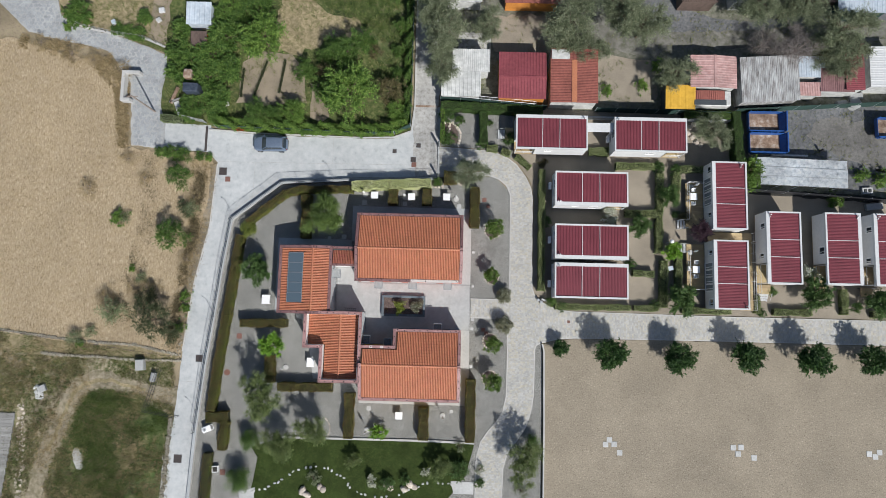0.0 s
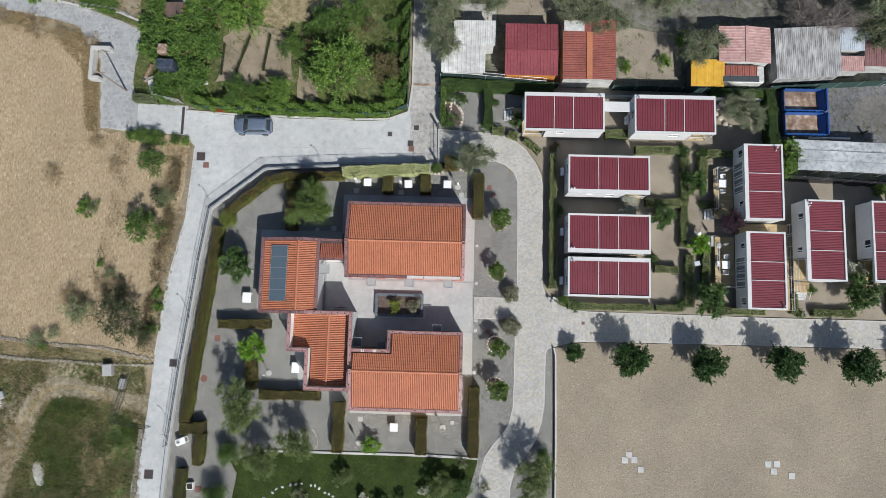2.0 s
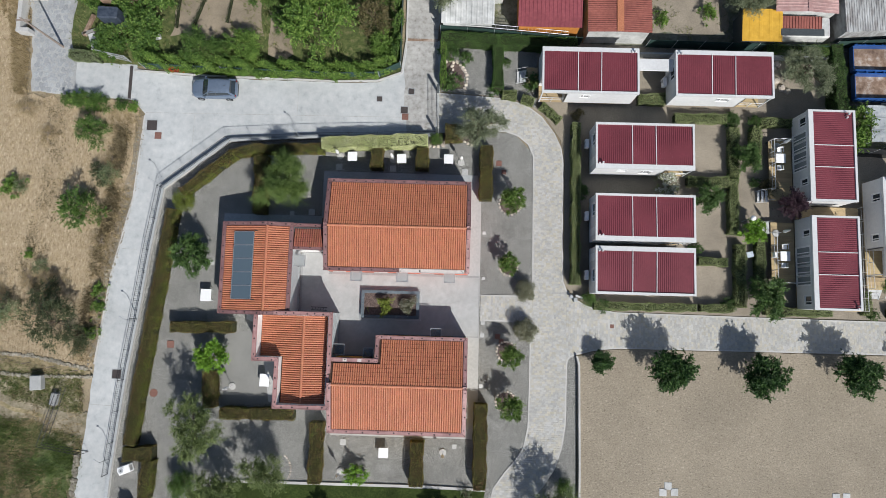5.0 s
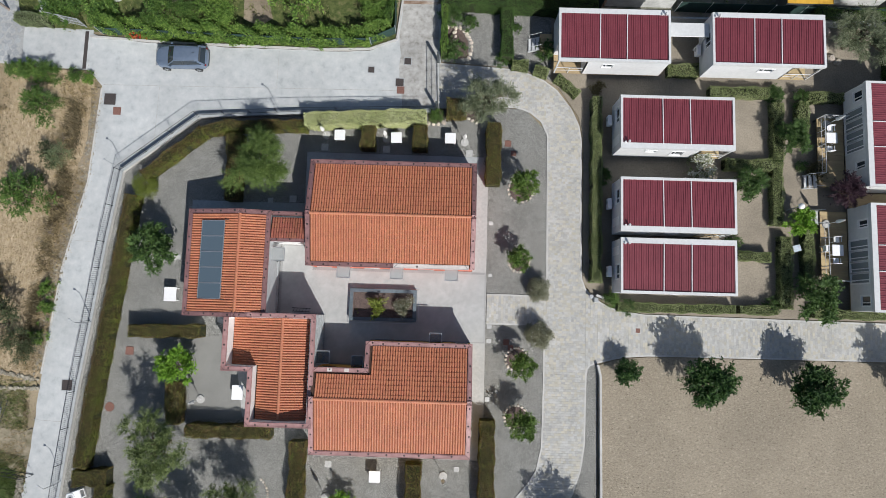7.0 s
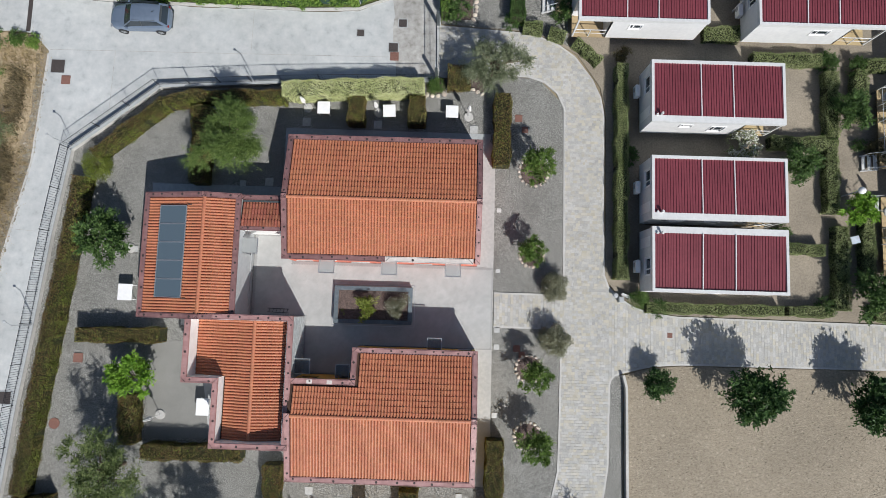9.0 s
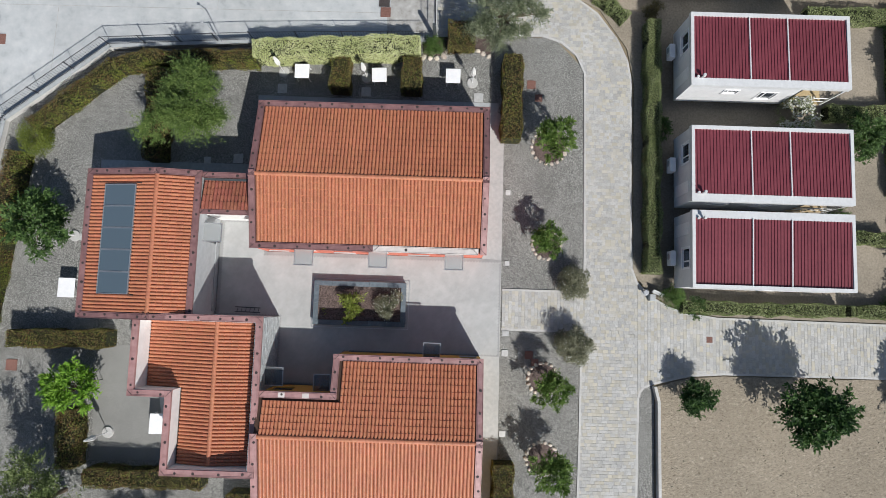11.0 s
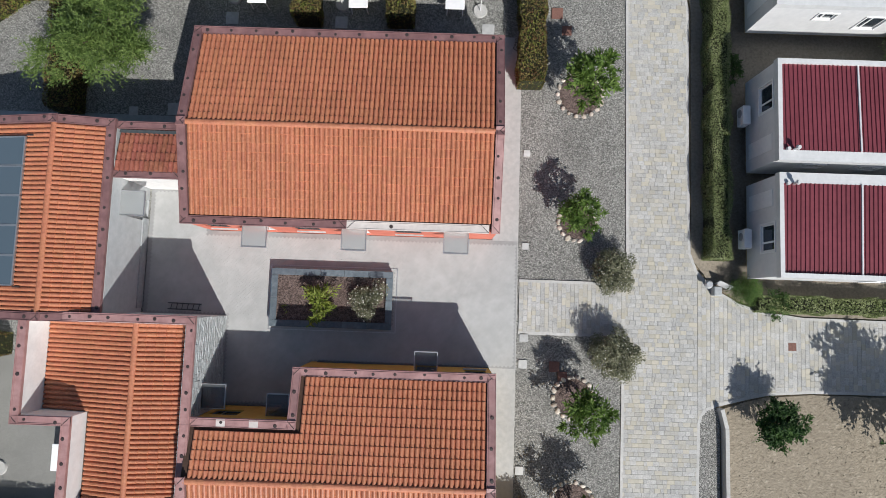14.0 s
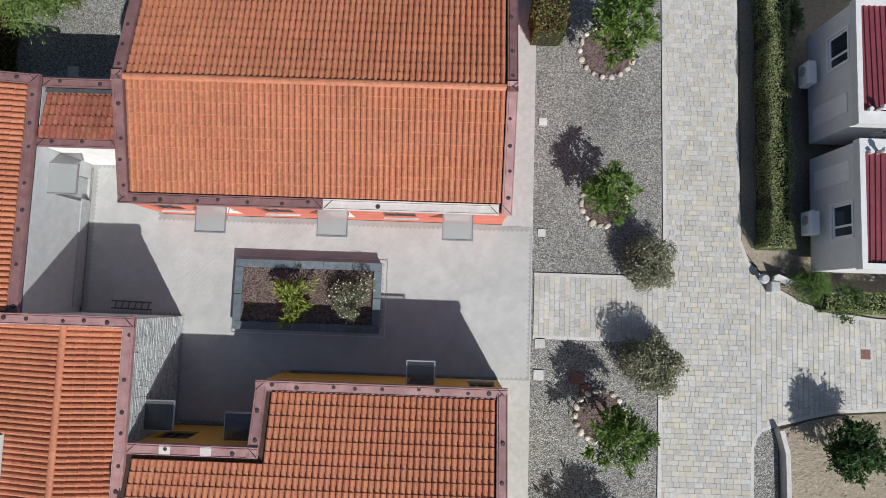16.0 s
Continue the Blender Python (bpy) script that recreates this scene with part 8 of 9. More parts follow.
# kitchen garden odds and ends
hut = shed(-33.1, -31.1, 31.2, 33.0, 1.6, "sheet_brown", "orange_wood", pitch=0.3, label="low dark roofed coop among vines")
for x0, x1, y0, y1, m_, lab in ((-33.45, -31.6, 25.1, 26.25, "blue_tarp", "dark blue tarpaulin over a stack in the vines"), (-33.5, -32.5, 26.85, 28.0, "rust", "rusty brown cover among the vines")):
    bm = bmesh.new()
    box(bm, x0, x1, y0, y1, 0, 2.05, bevel=0.12)
    bmesh.ops.subdivide_edges(bm, edges=bm.edges[:], cuts=3)
    for v in bm.verts:
        v.co.z += 0.1 * noise.noise(v.co * 1.7) if v.co.z > 1.5 else 0
    tagged(part("covered_pile", bm, m_), lab, "stack", "garden stacks")
for x, y, turn, a, b, m_, lab in ((-34.9, 24.6, 20, 0.9, 0.12, "grey_board", "loose weathered board lying in weeds"), (-35.2, 25.2, 70, 1.1, 0.15, "rust", "rusty sheet leaning in weeds"), (-34.6, 23.6, 110, 0.8, 0.3, "white_stone", "broken white panel leaning in weeds"), (-37.6, 36.3, 10, 0.35, 0.3, "white_metal", "white plastic crate on the garden path"), (-37.9, 35.0, 35, 0.3, 0.25, "white_stone", "pale broken stone on the garden path"), (-43.6, 34.6, 30, 0.28, 0.28, "sheet_blue", "pale blue barrel by the fence"), (-28.6, 24.2, 15, 0.3, 0.2, "white_metal", "white crate among weeds"), (-26.8, 37.3, 0, 0.45, 0.3, "yellow_tarp", "yellow crate beside a red one"), (-26.7, 38.1, 0, 0.45, 0.3, "sheet_red", "red crate beside a yellow one")):
    tagged(part("crate" if "crate" in lab else "scrap", boxes((-a, a, -b, b, 0, 0.35), bevel=0.02), m_), lab, "scrap", "garden scrap").matrix_basis = pose(x, y, 0.03, 0, 0, turn)
wf = thing("wire_fence", "low wire fence with thin posts along the stone lane", "fence")
line = [(-49.3, 34.75), (-47.4, 33.9), (-43.1, 33.0), (-39.2, 32.45), (-36.9, 31.5)]
for a, b in zip(line, line[1:]):
    n_ = max(2, int(math.dist(a, b) / 1.4))
    for k in range(n_):
        x, y = a[0] + (b[0] - a[0]) * k / n_, a[1] + (b[1] - a[1]) * k / n_
        part("post", tube(bmesh.new(), (x, y, 0), (x, y, 1.15), 0.035, 6), "trunk", wf)
    for z in (0.5, 0.8, 1.1):
        part("wire", tube(bmesh.new(), (*a, z), (*b, z), 0.012, 4), "grey_metal", wf)
    bm = bmesh.new()
    beam(bm, (*a, 0.09), (*b, 0.09), 0.22, 0.2)
    part("foot_kerb", bm, "kerb", wf)
# grey boarded platform at the meadow edge
pf = thing("platform", "weathered grey boarded platform in the meadow", "platform")
for k in range(24):
    y0 = -14.15 - k * 0.4
    part("board", boxes((-57 - 0.05 * (k % 3), -51.45 - 0.03 * k + 0.06 * (k % 2), y0 - 0.385, y0, 0.02, 0.16)), "grey_board", pf)

# gate at the lane end
gt = thing("garden_gate", "grey metal mesh gate at the end of the lane", "gate")
ga, gb = Vector((-34.0, 22.35, 0)), Vector((-31.0, 21.75, 0))
for q in (0, 0.5, 1):
    c_ = ga.lerp(gb, q)
    part("post", boxes((c_.x - 0.04, c_.x + 0.04, c_.y - 0.04, c_.y + 0.04, 0, 1.45)), "grey_metal", gt)
for z in (0.2, 0.8, 1.4):
    bm = bmesh.new()
    beam(bm, ga + Vector((0, 0, z)), gb + Vector((0, 0, z)), 0.04, 0.05)
    part("gate_rail", bm, "grey_metal", gt)
for k in range(1, 28):
    c_ = ga.lerp(gb, k / 28)
    part("bar", tube(bmesh.new(), (c_.x, c_.y, 0.2), (c_.x, c_.y, 1.4), 0.012, 5), "grey_metal", gt)

# ---- trees and shrubs ----
spread(tree("laurel_tree", "round dark green laurel tree in sandy ground", "tree", 1.8, 3.7, 7500, (0.21, 0.11), "dark", 21, clumps=64, flat=0.6, gaps=0.3, group="row of round trees"),
       [(18.8, -5.1, 1.0), (26.6, -5.65, 0.98), (34.3, -5.1, 1.0), (41.85, -5.4, 1.04), (49.2, -5.1, 1.0), (57, -5.2, 1.0), (13.05, -4.85, 0.54)], 1)
spread(tree("orange_tree", "small green citrus tree in a gravel bed ringed with stones", "tree", 1.0, 2.5, 2000, (0.23, 0.06), "oleander_leaf", 31, trunk=0.05, clumps=22, flat=0.75, group="citrus trees"),
       [(5.1, 9.2, 1.15), (4.8, 3.65, 0.92), (5.15, -4.6, 1.02), (5.1, -8.95, 1.12)], 2)
spread(tree("rosemary_bush", "rounded grey-green flowering bush on gravel", "shrub", 1.0, 1.6, 8000, (0.12, 0.04), "grey_shrub", 41, trunk=0.05, clumps=40, flat=0.75, gaps=0.0, group="grey bushes", flowers=320, petal=0.045),
       [(6.3, 1.35, 0.95), (6.3, -2.2, 1.05)], 3)
spread(tree("mediterranean_tree", "broad feathery green tree over the gravel", "tree", 2.3, 4.6, 27000, (0.14, 0.036), "feather", 51, trunk=0.13, clumps=44, flat=0.65, gaps=1.0, group="yard trees"),
       [(-15.05, 10.3, 1.12)], 4)
spread(tree("olive_tree", "open grey-green olive tree in the yard", "tree", 2.4, 4.3, 9500, (0.19, 0.05), "yard_olive", 57, trunk=0.12, clumps=44, flat=0.6, gaps=1.2, group="yard trees", shell=0.3),
       [(-21.6, -11.15, 1.15), (-15.65, -14.9, 0.86), (-19.45, -16.55, 0.9), (9.0, -17.6, 1.05), (-0.65, -18.9, 0.6), (-10.8, -18.4, 0.42)], 5)
spread(tree("olive_tree", "silvery grey olive tree among sheds", "tree", 2.2, 4.6, 15000, (0.17, 0.048), "olive_grey", 61, trunk=0.16, clumps=36, flat=0.7, gaps=0.8, group="olive trees", shell=0.3),
       [(1.9, 15.9, 0.85), (-1.4, 32.7, 1.35), (-2.0, 28.8, 0.95), (-2.6, 36.6, 1.2), (13.7, 34.2, 1.4), (13.2, 31.6, 0.8), (16.2, 31.6, 0.9), (19.9, 36.3, 1.5), (22.5, 34.2, 1.2), (26.3, 28.7, 1.0), (45.8, 34, 1.4), (46.6, 30.6, 1.1), (44.2, 31.0, 0.9), (36.3, 37.5, 1.4), (40.5, 37.2, 1.4), (30.9, 21.6, 0.95), (3.5, 34.2, 0.9), (27.0, 42, 1.5)], 6)
spread(tree("bare_tree", "nearly leafless grey tree leaning over a shed roof", "tree", 2.3, 4.6, 9000, (0.2, 0.018), "grey_twigs", 65, trunk=0.14, clumps=44, flat=0.7, gaps=0.9, bark="twig", shell=0.1),
       [(40.9, 31.6, 1.25), (37.6, 32.6, 0.9)], 7)
spread(tree("lemon_tree", "dense green lemon tree beside the railing hedge", "tree", 1.7, 3.6, 6000, (0.2, 0.095), "citrus", 71, trunk=0.08, clumps=32, flat=0.75, group="yard trees"),
       [(-23.15, 3.65, 1.0), (26.0, 13.8, 0.74), (27.2, 1.35, 1.02), (22.5, 9.95, 0.76), (42.75, 2.2, 1.05), (50.4, 1.5, 1.05)], 8)
spread(tree("loquat_tree", "bright light green broad-leaved small tree", "tree", 1.35, 2.7, 2600, (0.3, 0.095), "bright", 73, trunk=0.07, clumps=26, flat=0.7, group="yard trees"),
       [(-20.85, -5.45, 1.0), (26.2, 7.0, 0.78)], 9)
spread(tree("lime_shrub", "vivid lime green shrub in the gravel", "shrub", 1.0, 1.7, 2210, (0.16, 0.06), "bright", 75, trunk=0.04, clumps=22, flat=0.75), [(-8.1, -15.1, 1.0)], 10)
spread(tree("plum_tree", "dark purple-leaved plum tree between terraces", "tree", 1.35, 3.4, 7000, (0.12, 0.06), "purple", 77, trunk=0.07, clumps=28, flat=0.8), [(29.35, 9.3, 1.0)], 11)
spread(tree("oleander", "white flowering oleander bush beside a mobile home", "shrub", 1.3, 2.5, 3400, (0.17, 0.045), "privet", 79, trunk=0.05, clumps=30, flat=0.8, flowers=1400, group="oleanders"),
       [(18.85, 11.0, 0.9), (42.5, 4.9, 0.85), (-8.7, -20.75, 0.5), (-2.3, -19.5, 0.4)], 12)
spread(tree("ball_shrub", "clipped dense round green shrub", "shrub", 1.0, 1.75, 6000, (0.08, 0.045), "garden_leaf", 81, trunk=0.05, clumps=60, flat=0.85, gaps=0.0, group="round shrubs"),
       [(-23.1, -16.2, 1.2), (-24.0, -20.9, 1.45), (-2.0, 14.95, 0.62), (9.95, -15.6, 0.85), (12.05, 0.62, 0.68), (38.4, 2.5, 0.6)], 13)
spread(tree("corner_shrub", "fresh green round shrub at the railing corner", "shrub", 1.0, 1.5, 5000, (0.09, 0.045), "green_edge", 82, trunk=0.05, clumps=50, flat=0.8, gaps=0.0), [(-24.7, 8.6, 1.05)], 28)
spread(tree("garden_shrub", "loose dark green garden shrub", "shrub", 1.0, 1.6, 2890, (0.12, 0.055), "citrus", 83, trunk=0.04, clumps=24, flat=0.75, group="garden shrubs"),
       [(-0.9, 23.3, 0.95), (-0.9, 20.3, 1.0), (3.4, 19.85, 0.75), (6.7, 20.5, 0.9), (0.6, 22.8, 0.7), (4.4, 22.5, 0.45), (11.4, 10.4, 0.75), (25.1, 17.2, 0.75), (27.2, 17.2, 0.8), (24.4, 0.5, 0.7), (37.1, 0.0, 0.6), (48.5, 0.9, 0.75), (1.45, -19.1, 1.3), (13.4, 0.1, 0.7), (21.4, 5.2, 0.5), (25.1, 11.75, 0.6), (25.0, 17.6, 0.65), (27.1, 11.6, 0.5), (21.7, 5.5, 0.55), (-6.8, -20.9, 0.9), (-4.8, -20.5, 0.7), (3.9, -20.6, 0.6)], 14)
spread(tree("blue_shrub", "small blue-grey conifer among rocks", "shrub", 0.8, 1.3, 2550, (0.09, 0.025), "olive_grey", 85, trunk=0.04, clumps=24, flat=0.8, group="grey shrubs"), [(-15.5, -20.4, 1.1), (3.9, -19.0, 0.8), (8.6, -21.2, 1.2), (1.5, -16.5, 0.8)], 15)
spread(tree("planter_shrub", "yellow-green leafy shrub in the planter", "shrub", 0.68, 1.25, 900, (0.2, 0.05), "lime", 87, trunk=0.025, clumps=18, flat=0.7, group="planter plants"), [(-6.1, -0.5, 1.18), (-7.65, -0.8, 0.4), (-7.35, 0.15, 0.25)], 16)
spread(tree("planter_bush", "dense bush with tiny white flowers in the planter", "shrub", 0.7, 1.05, 5200, (0.07, 0.03), "grey_shrub", 89, trunk=0.03, clumps=40, flat=0.6, gaps=0.0, flowers=260, petal=0.05, group="planter plants"), [(-4.05, -0.3, 1.16)], 17)
# wild growth in the hay field
spread(tree("wild_bush", "scrubby green bush in dry grass", "shrub", 1.7, 2.2, 3910, (0.16, 0.06), "garden_leaf", 91, trunk=0.07, clumps=30, flat=0.6, gaps=0.7, group="field bushes", shell=0.3),
       [(-33.4, 14.6, 1.0), (-33.6, 7.6, 1.25), (-36.2, 17.9, 0.5), (-34.8, 17.9, 0.62), (-33.2, 17.5, 0.66), (-31.4, 17.5, 0.45)], 18)
spread(tree("wild_bush", "dark grey-green thorny bush in dry grass", "shrub", 1.9, 2.6, 5200, (0.13, 0.05), "scrub", 99, trunk=0.07, clumps=46, flat=0.6, gaps=0.8, group="field bushes", shell=0.2),
       [(-34.9, -2.6, 1.3), (-33.2, -4.0, 0.75), (-36.4, -0.2, 0.8), (-32.6, 10.3, 0.45), (-33.0, 11.4, 0.4)], 27)
spread(tree("wild_bush", "pale green scrub in dry grass", "shrub", 1.5, 1.6, 2550, (0.14, 0.04), "olive", 93, trunk=0.05, clumps=30, flat=0.5, gaps=0.9, group="field bushes", shell=0.1),
       [(-40.3, -1.6, 1.3), (-40.0, 9.6, 0.6), (-31.8, 10.8, 0.8), (-37.4, 2.2, 0.6), (-44.8, -5.2, 0.8), (-43.0, -4.4, 0.6)], 19)
spread(tree("dry_bush", "dead grey-brown scrub in dry grass", "shrub", 1.4, 1.1, 2210, (0.14, 0.02), "dry", 95, trunk=0.04, clumps=30, flat=0.4, gaps=0.9, group="field bushes", shell=0.1, bark="twig"),
       [(-40.2, 17.0, 0.9), (-44.8, 13.2, 1.0), (-38.5, 1.2, 0.8), (-32.2, 7.0, 0.9), (-32.2, 4.6, 0.9), (-31.9, 12.3, 0.7), (-41.6, -0.2, 1.1), (-36.5, 0.8, 1.2), (-48.5, 30.2, 1.2), (-45.6, 29.6, 1.0), (-52.5, 31.6, 1.0), (-41.8, 28.4, 1.1), (-38.0, 14.6, 0.8)], 20)
spread(tree("roadside_weed", "fresh green weeds at the field edge", "shrub", 0.9, 0.9, 1530, (0.16, 0.05), "vine", 97, trunk=0.03, clumps=20, flat=0.5, gaps=0.6, group="weeds", shell=0.2),
       [(-35.6, 18.1, 1.0), (-33.8, 17.4, 1.1), (-30.4, 17.4, 0.7), (-31.9, 0.2, 0.9), (-32.0, -1.4, 0.8), (-32.3, -3.4, 0.9), (-44.3, -5.9, 0.7), (-40.6, 9.5, 1.3), (-38.9, 3.4, 0.6), (-49.2, 33.9, 0.9), (-46.8, 34.3, 0.9), (46.5, 13.9, 1.2), (35.9, 17.2, 1.6), (36.2, 15.8, 1.5), (52.0, 16.8, 1.5), (49.6, 17.2, 1.2), (23.0, 27.6, 1.1), (18.6, 27.0, 1.0), (25.0, 30.5, 1.2)], 21)
# kitchen garden
spread(tree("fruit_tree", "leafy green fruit tree in the kitchen garden", "tree", 2.6, 4.0, 8000, (0.24, 0.1), "vine", 101, trunk=0.12, clumps=46, flat=0.6, gaps=0.6, group="garden trees", shell=0.35),
       [(-12.9, 25.4, 1.3), (-23.7, 31.9, 1.1), (-7.2, 23.6, 0.5), (-19.8, 23.0, 0.62), (-27.6, 37.6, 0.8)], 22)
spread(tree("fruit_tree", "dark green fruit tree in the kitchen garden", "tree", 2.3, 3.6, 6500, (0.2, 0.085), "garden_leaf", 107, trunk=0.11, clumps=40, flat=0.6, gaps=0.8, group="garden trees", shell=0.3),
       [(-13.6, 30.8, 1.05), (-11.5, 32.2, 0.7), (-18.6, 28.3, 0.65), (-16.6, 25.7, 0.5), (-24.2, 22.8, 0.75), (-22.0, 23.0, 0.5), (-24.6, 36.2, 0.95), (-27.4, 35.0, 0.65), (-8.4, 39.2, 0.7), (-16.3, 30.6, 0.5), (-7.2, 31.4, 0.42), (-7.0, 34.6, 0.45), (-7.3, 28.6, 0.4)], 25)
spread(tree("bronze_tree", "bronze green thin-leaved garden tree", "tree", 1.7, 3.2, 3600, (0.17, 0.06), "bronze", 109, trunk=0.08, clumps=34, flat=0.7, gaps=0.8, group="garden trees", shell=0.3), [(-8.0, 25.9, 1.05), (-16.6, 28.6, 0.5), (-10.2, 31.0, 0.6)], 26)
spread(tree("bronze_shrub", "low bronze-leaved shrub between decks", "shrub", 1.0, 1.3, 4000, (0.1, 0.045), "bronze", 111, trunk=0.04, clumps=40, flat=0.7, gaps=0.2), [(28.3, 11.2, 0.85), (10.9, 17.6, 0.6)], 29)
spread(tree("vine_thicket", "dense tangle of vine leaves", "shrub", 2.2, 2.2, 6120, (0.22, 0.15), "vine_dark", 103, trunk=0.06, clumps=44, flat=0.45, gaps=0.3, group="vines", shell=0.4),
       [(-34.6, 30.8, 0.75), (-34.3, 28.2, 0.8), (-30.6, 30.2, 0.95), (-31.0, 27.4, 0.9), (-29.8, 24.6, 0.85), (-28.6, 28.6, 0.8), (-29.6, 22.9, 0.55), (-32.7, 23.4, 0.75), (-28.8, 32.6, 0.95), (-34.8, 33.6, 0.6), (-29.4, 35.6, 0.7), (-47.8, 35.4, 0.75), (-42.8, 33.6, 0.42), (-41.3, 33.3, 0.42), (-40.2, 32.9, 0.45), (-39.7, 35.2, 0.45)], 23)
for k, (a, b) in enumerate([((-23.8, 29.9), (-25.3, 25.2)), ((-21.5, 30.1), (-22.1, 25.8)), ((-26.7, 28.9), (-26.9, 25.2))]):
    hedge("bean_hedge", [a, b], 0.3, 0.4, "scrub", "thin row of young bean plants in tilled soil", 80 + k, dens=60, size=(0.13, 0.07), group="bean rows")
# creepers on screens
for k, (x, y, s) in enumerate([(35.9, 16.9, 1.1)]):
    spread(tree("creeper", "leafy creeper spilling over the tent end", "shrub", 1.6, 2.4, 3910, (0.17, 0.1), "vine", 105, trunk=0.05, clumps=34, flat=0.7), [(x, y, s)], 24)

# ---- hedges ----
DENSE = dict(dens=390, size=(0.092, 0.055))
PH = "clipped hedge of reddish green leaves"
# lighter yellow-green leaves gather on the yard side, painting it as sunlit
SUNLIT_SIDE = dict(DENSE, mix=("green_edge", 1, 0.5))
MIXED = dict(DENSE, mix=("green_edge", 0, 0.3))
hedge("hedge", [(-12.2, 13.7), (-18.5, 13.45), (-20.4, 13.0), (-24.85, 9.25)], 0.85, 1.15, "photinia", PH + " inside the railing", 1, **SUNLIT_SIDE)
hedge("hedge", [(-25.6, 7.7), (-26.05, 3.6), (-26.7, -2.0), (-27.4, -8), (-27.85, -13.1)], 1.0, 1.15, "photinia", PH + " along the lane wall", 2, **SUNLIT_SIDE)
hedge("hedge", [(-28.3, -13.9), (-25.8, -13.8)], 1.2, 1.15, "photinia", PH + " around a corner", 3, **MIXED)
hedge("hedge", [(-26.1, -14.4), (-26.3, -17.6)], 1.0, 1.15, "photinia", PH + " beside the gravel", 4, **SUNLIT_SIDE)
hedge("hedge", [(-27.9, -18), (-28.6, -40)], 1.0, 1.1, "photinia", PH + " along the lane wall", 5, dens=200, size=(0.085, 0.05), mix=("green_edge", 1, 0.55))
for k, (a, b, w) in enumerate([((-24.95, -2.85), (-19.45, -2.72), 0.95), ((-21.25, -6.6), (-21.1, -9.7), 1.1), ((-20.1, -10.15), (-13.7, -10.1), 0.95), ((-11.6, -10.7), (-11.6, -15.85), 1.1), ((-2.84, -12.1), (-2.84, -15.8), 1.15), ((2.6, -8.72), (2.62, -15.9), 1.15), ((-7.3, 13.75), (-7.3, 11.9), 1.15), ((-3.17, 13.85), (-3.17, 11.95), 1.15), ((2.64, 14.25), (2.64, 9.3), 1.15), ((-17.8, 12.8), (-17.7, 7.5), 1.15), ((-1.15, 15.38), (0.4, 15.4), 1.5)]):
    hedge("hedge", [a, b], w, 1.25, "photinia", PH + " dividing the garden", 10 + k, **MIXED)
hedge("flowering_hedge", [(-12.3, 14.05), (-2.75, 14.6)], 1.1, 1.45, "euonymus", "broad hedge of cream and lime variegated leaves", 30, dens=420, size=(0.1, 0.065), group="")
PV = "low clipped pale green hedge"
hedge("hedge", [(10.74, 16.6), (10.76, 1.9)], 0.78, 1.15, "privet", PV + " along the driveway", 40, dens=750, size=(0.066, 0.04))
for k, (pts, w, h) in enumerate([([(12.5, 0.1), (17.5, 0.1), (21.5, 0.15)], 0.7, 0.75), ([(21.9, 0.15), (24.8, 0.15)], 0.7, 0.75), ([(27.6, 0.0), (33.4, 0.05)], 0.75, 0.75), ([(38.5, 0.1), (43.0, 0.1)], 0.75, 0.75), ([(19.8, 17.4), (24.5, 17.45)], 0.8, 0.85), ([(25.15, 16.6), (25.1, 12.0)], 0.9, 0.85), ([(25.0, 11.8), (24.95, 6.8)], 0.85, 0.85), ([(25.5, 5.9), (25.4, 0.3)], 0.95, 0.85), ([(27.2, 16.8), (27.0, 13.2)], 0.9, 0.85), ([(27.6, 17.2), (30.5, 17.2)], 0.75, 0.85), ([(20.9, 11.55), (24.6, 11.6)], 0.85, 0.8), ([(21.8, 4.35), (24.3, 4.25)], 0.75, 0.8), ([(27.3, 7.0), (27.2, 2.0)], 0.8, 0.85), ([(16.5, 19.15), (18.95, 19.2)], 1.0, 0.7), ([(36.6, 2.0), (36.55, -0.1)], 0.6, 0.8), ([(46.9, 3.0), (46.9, 0.0)], 0.8, 0.8), ([(50.2, 0.1), (60, 0.1)], 0.75, 0.75)]):
    hedge("hedge", pts, w, h, "privet", PV + " between mobile homes", 41 + k, **DENSE)
hedge("hedge", [(7.6, 18.35), (8.3, 17.8), (9.3, 16.9)], 0.75, 0.7, "privet", "low fresh green hedge at the bend", 60, **DENSE)
hedge("hedge", [(4.0, 19.3), (5.3, 19.2)], 0.85, 0.7, "privet", "low fresh green hedge at the bend", 61, **DENSE)
hedge("hedge", [(5.8, 18.95), (6.9, 18.6)], 0.8, 0.7, "privet", "low fresh green hedge at the bend", 71, **DENSE)
hedge("hedge", [(-1.75, 24.35), (3.5, 24.2), (10.7, 23.9)], 1.0, 1.5, "citrus", "tall dark green hedge below the sheds", 62, **DENSE)
hedge("hedge", [(3.5, 23.7), (3.55, 19.7)], 0.95, 1.25, "citrus", "dark green hedge beside the gravel", 63, **DENSE)
hedge("hedge", [(-1.55, 24.1), (-1.5, 19.9)], 0.5, 1.3, "vine", "narrow hedge along the alley", 64, **DENSE)
hedge("hedge", [(28.0, 23.9), (33.6, 23.9)], 0.9, 1.4, "garden_leaf", "dark ivy hedge behind the home", 65, **DENSE)
hedge("hedge", [(34.2, 24.3), (34.5, 17.9)], 1.0, 1.7, "citrus", "tall dark green boundary hedge", 66, **DENSE)
hedge("hedge", [(-29.4, 21.7), (-21, 21.15), (-11.4, 21.1), (-7.6, 21.3), (-6.1, 22.3)], 1.0, 1.45, "vine", "leafy green hedge above the lane", 67, dens=240, size=(0.16, 0.1), loose=1.0)
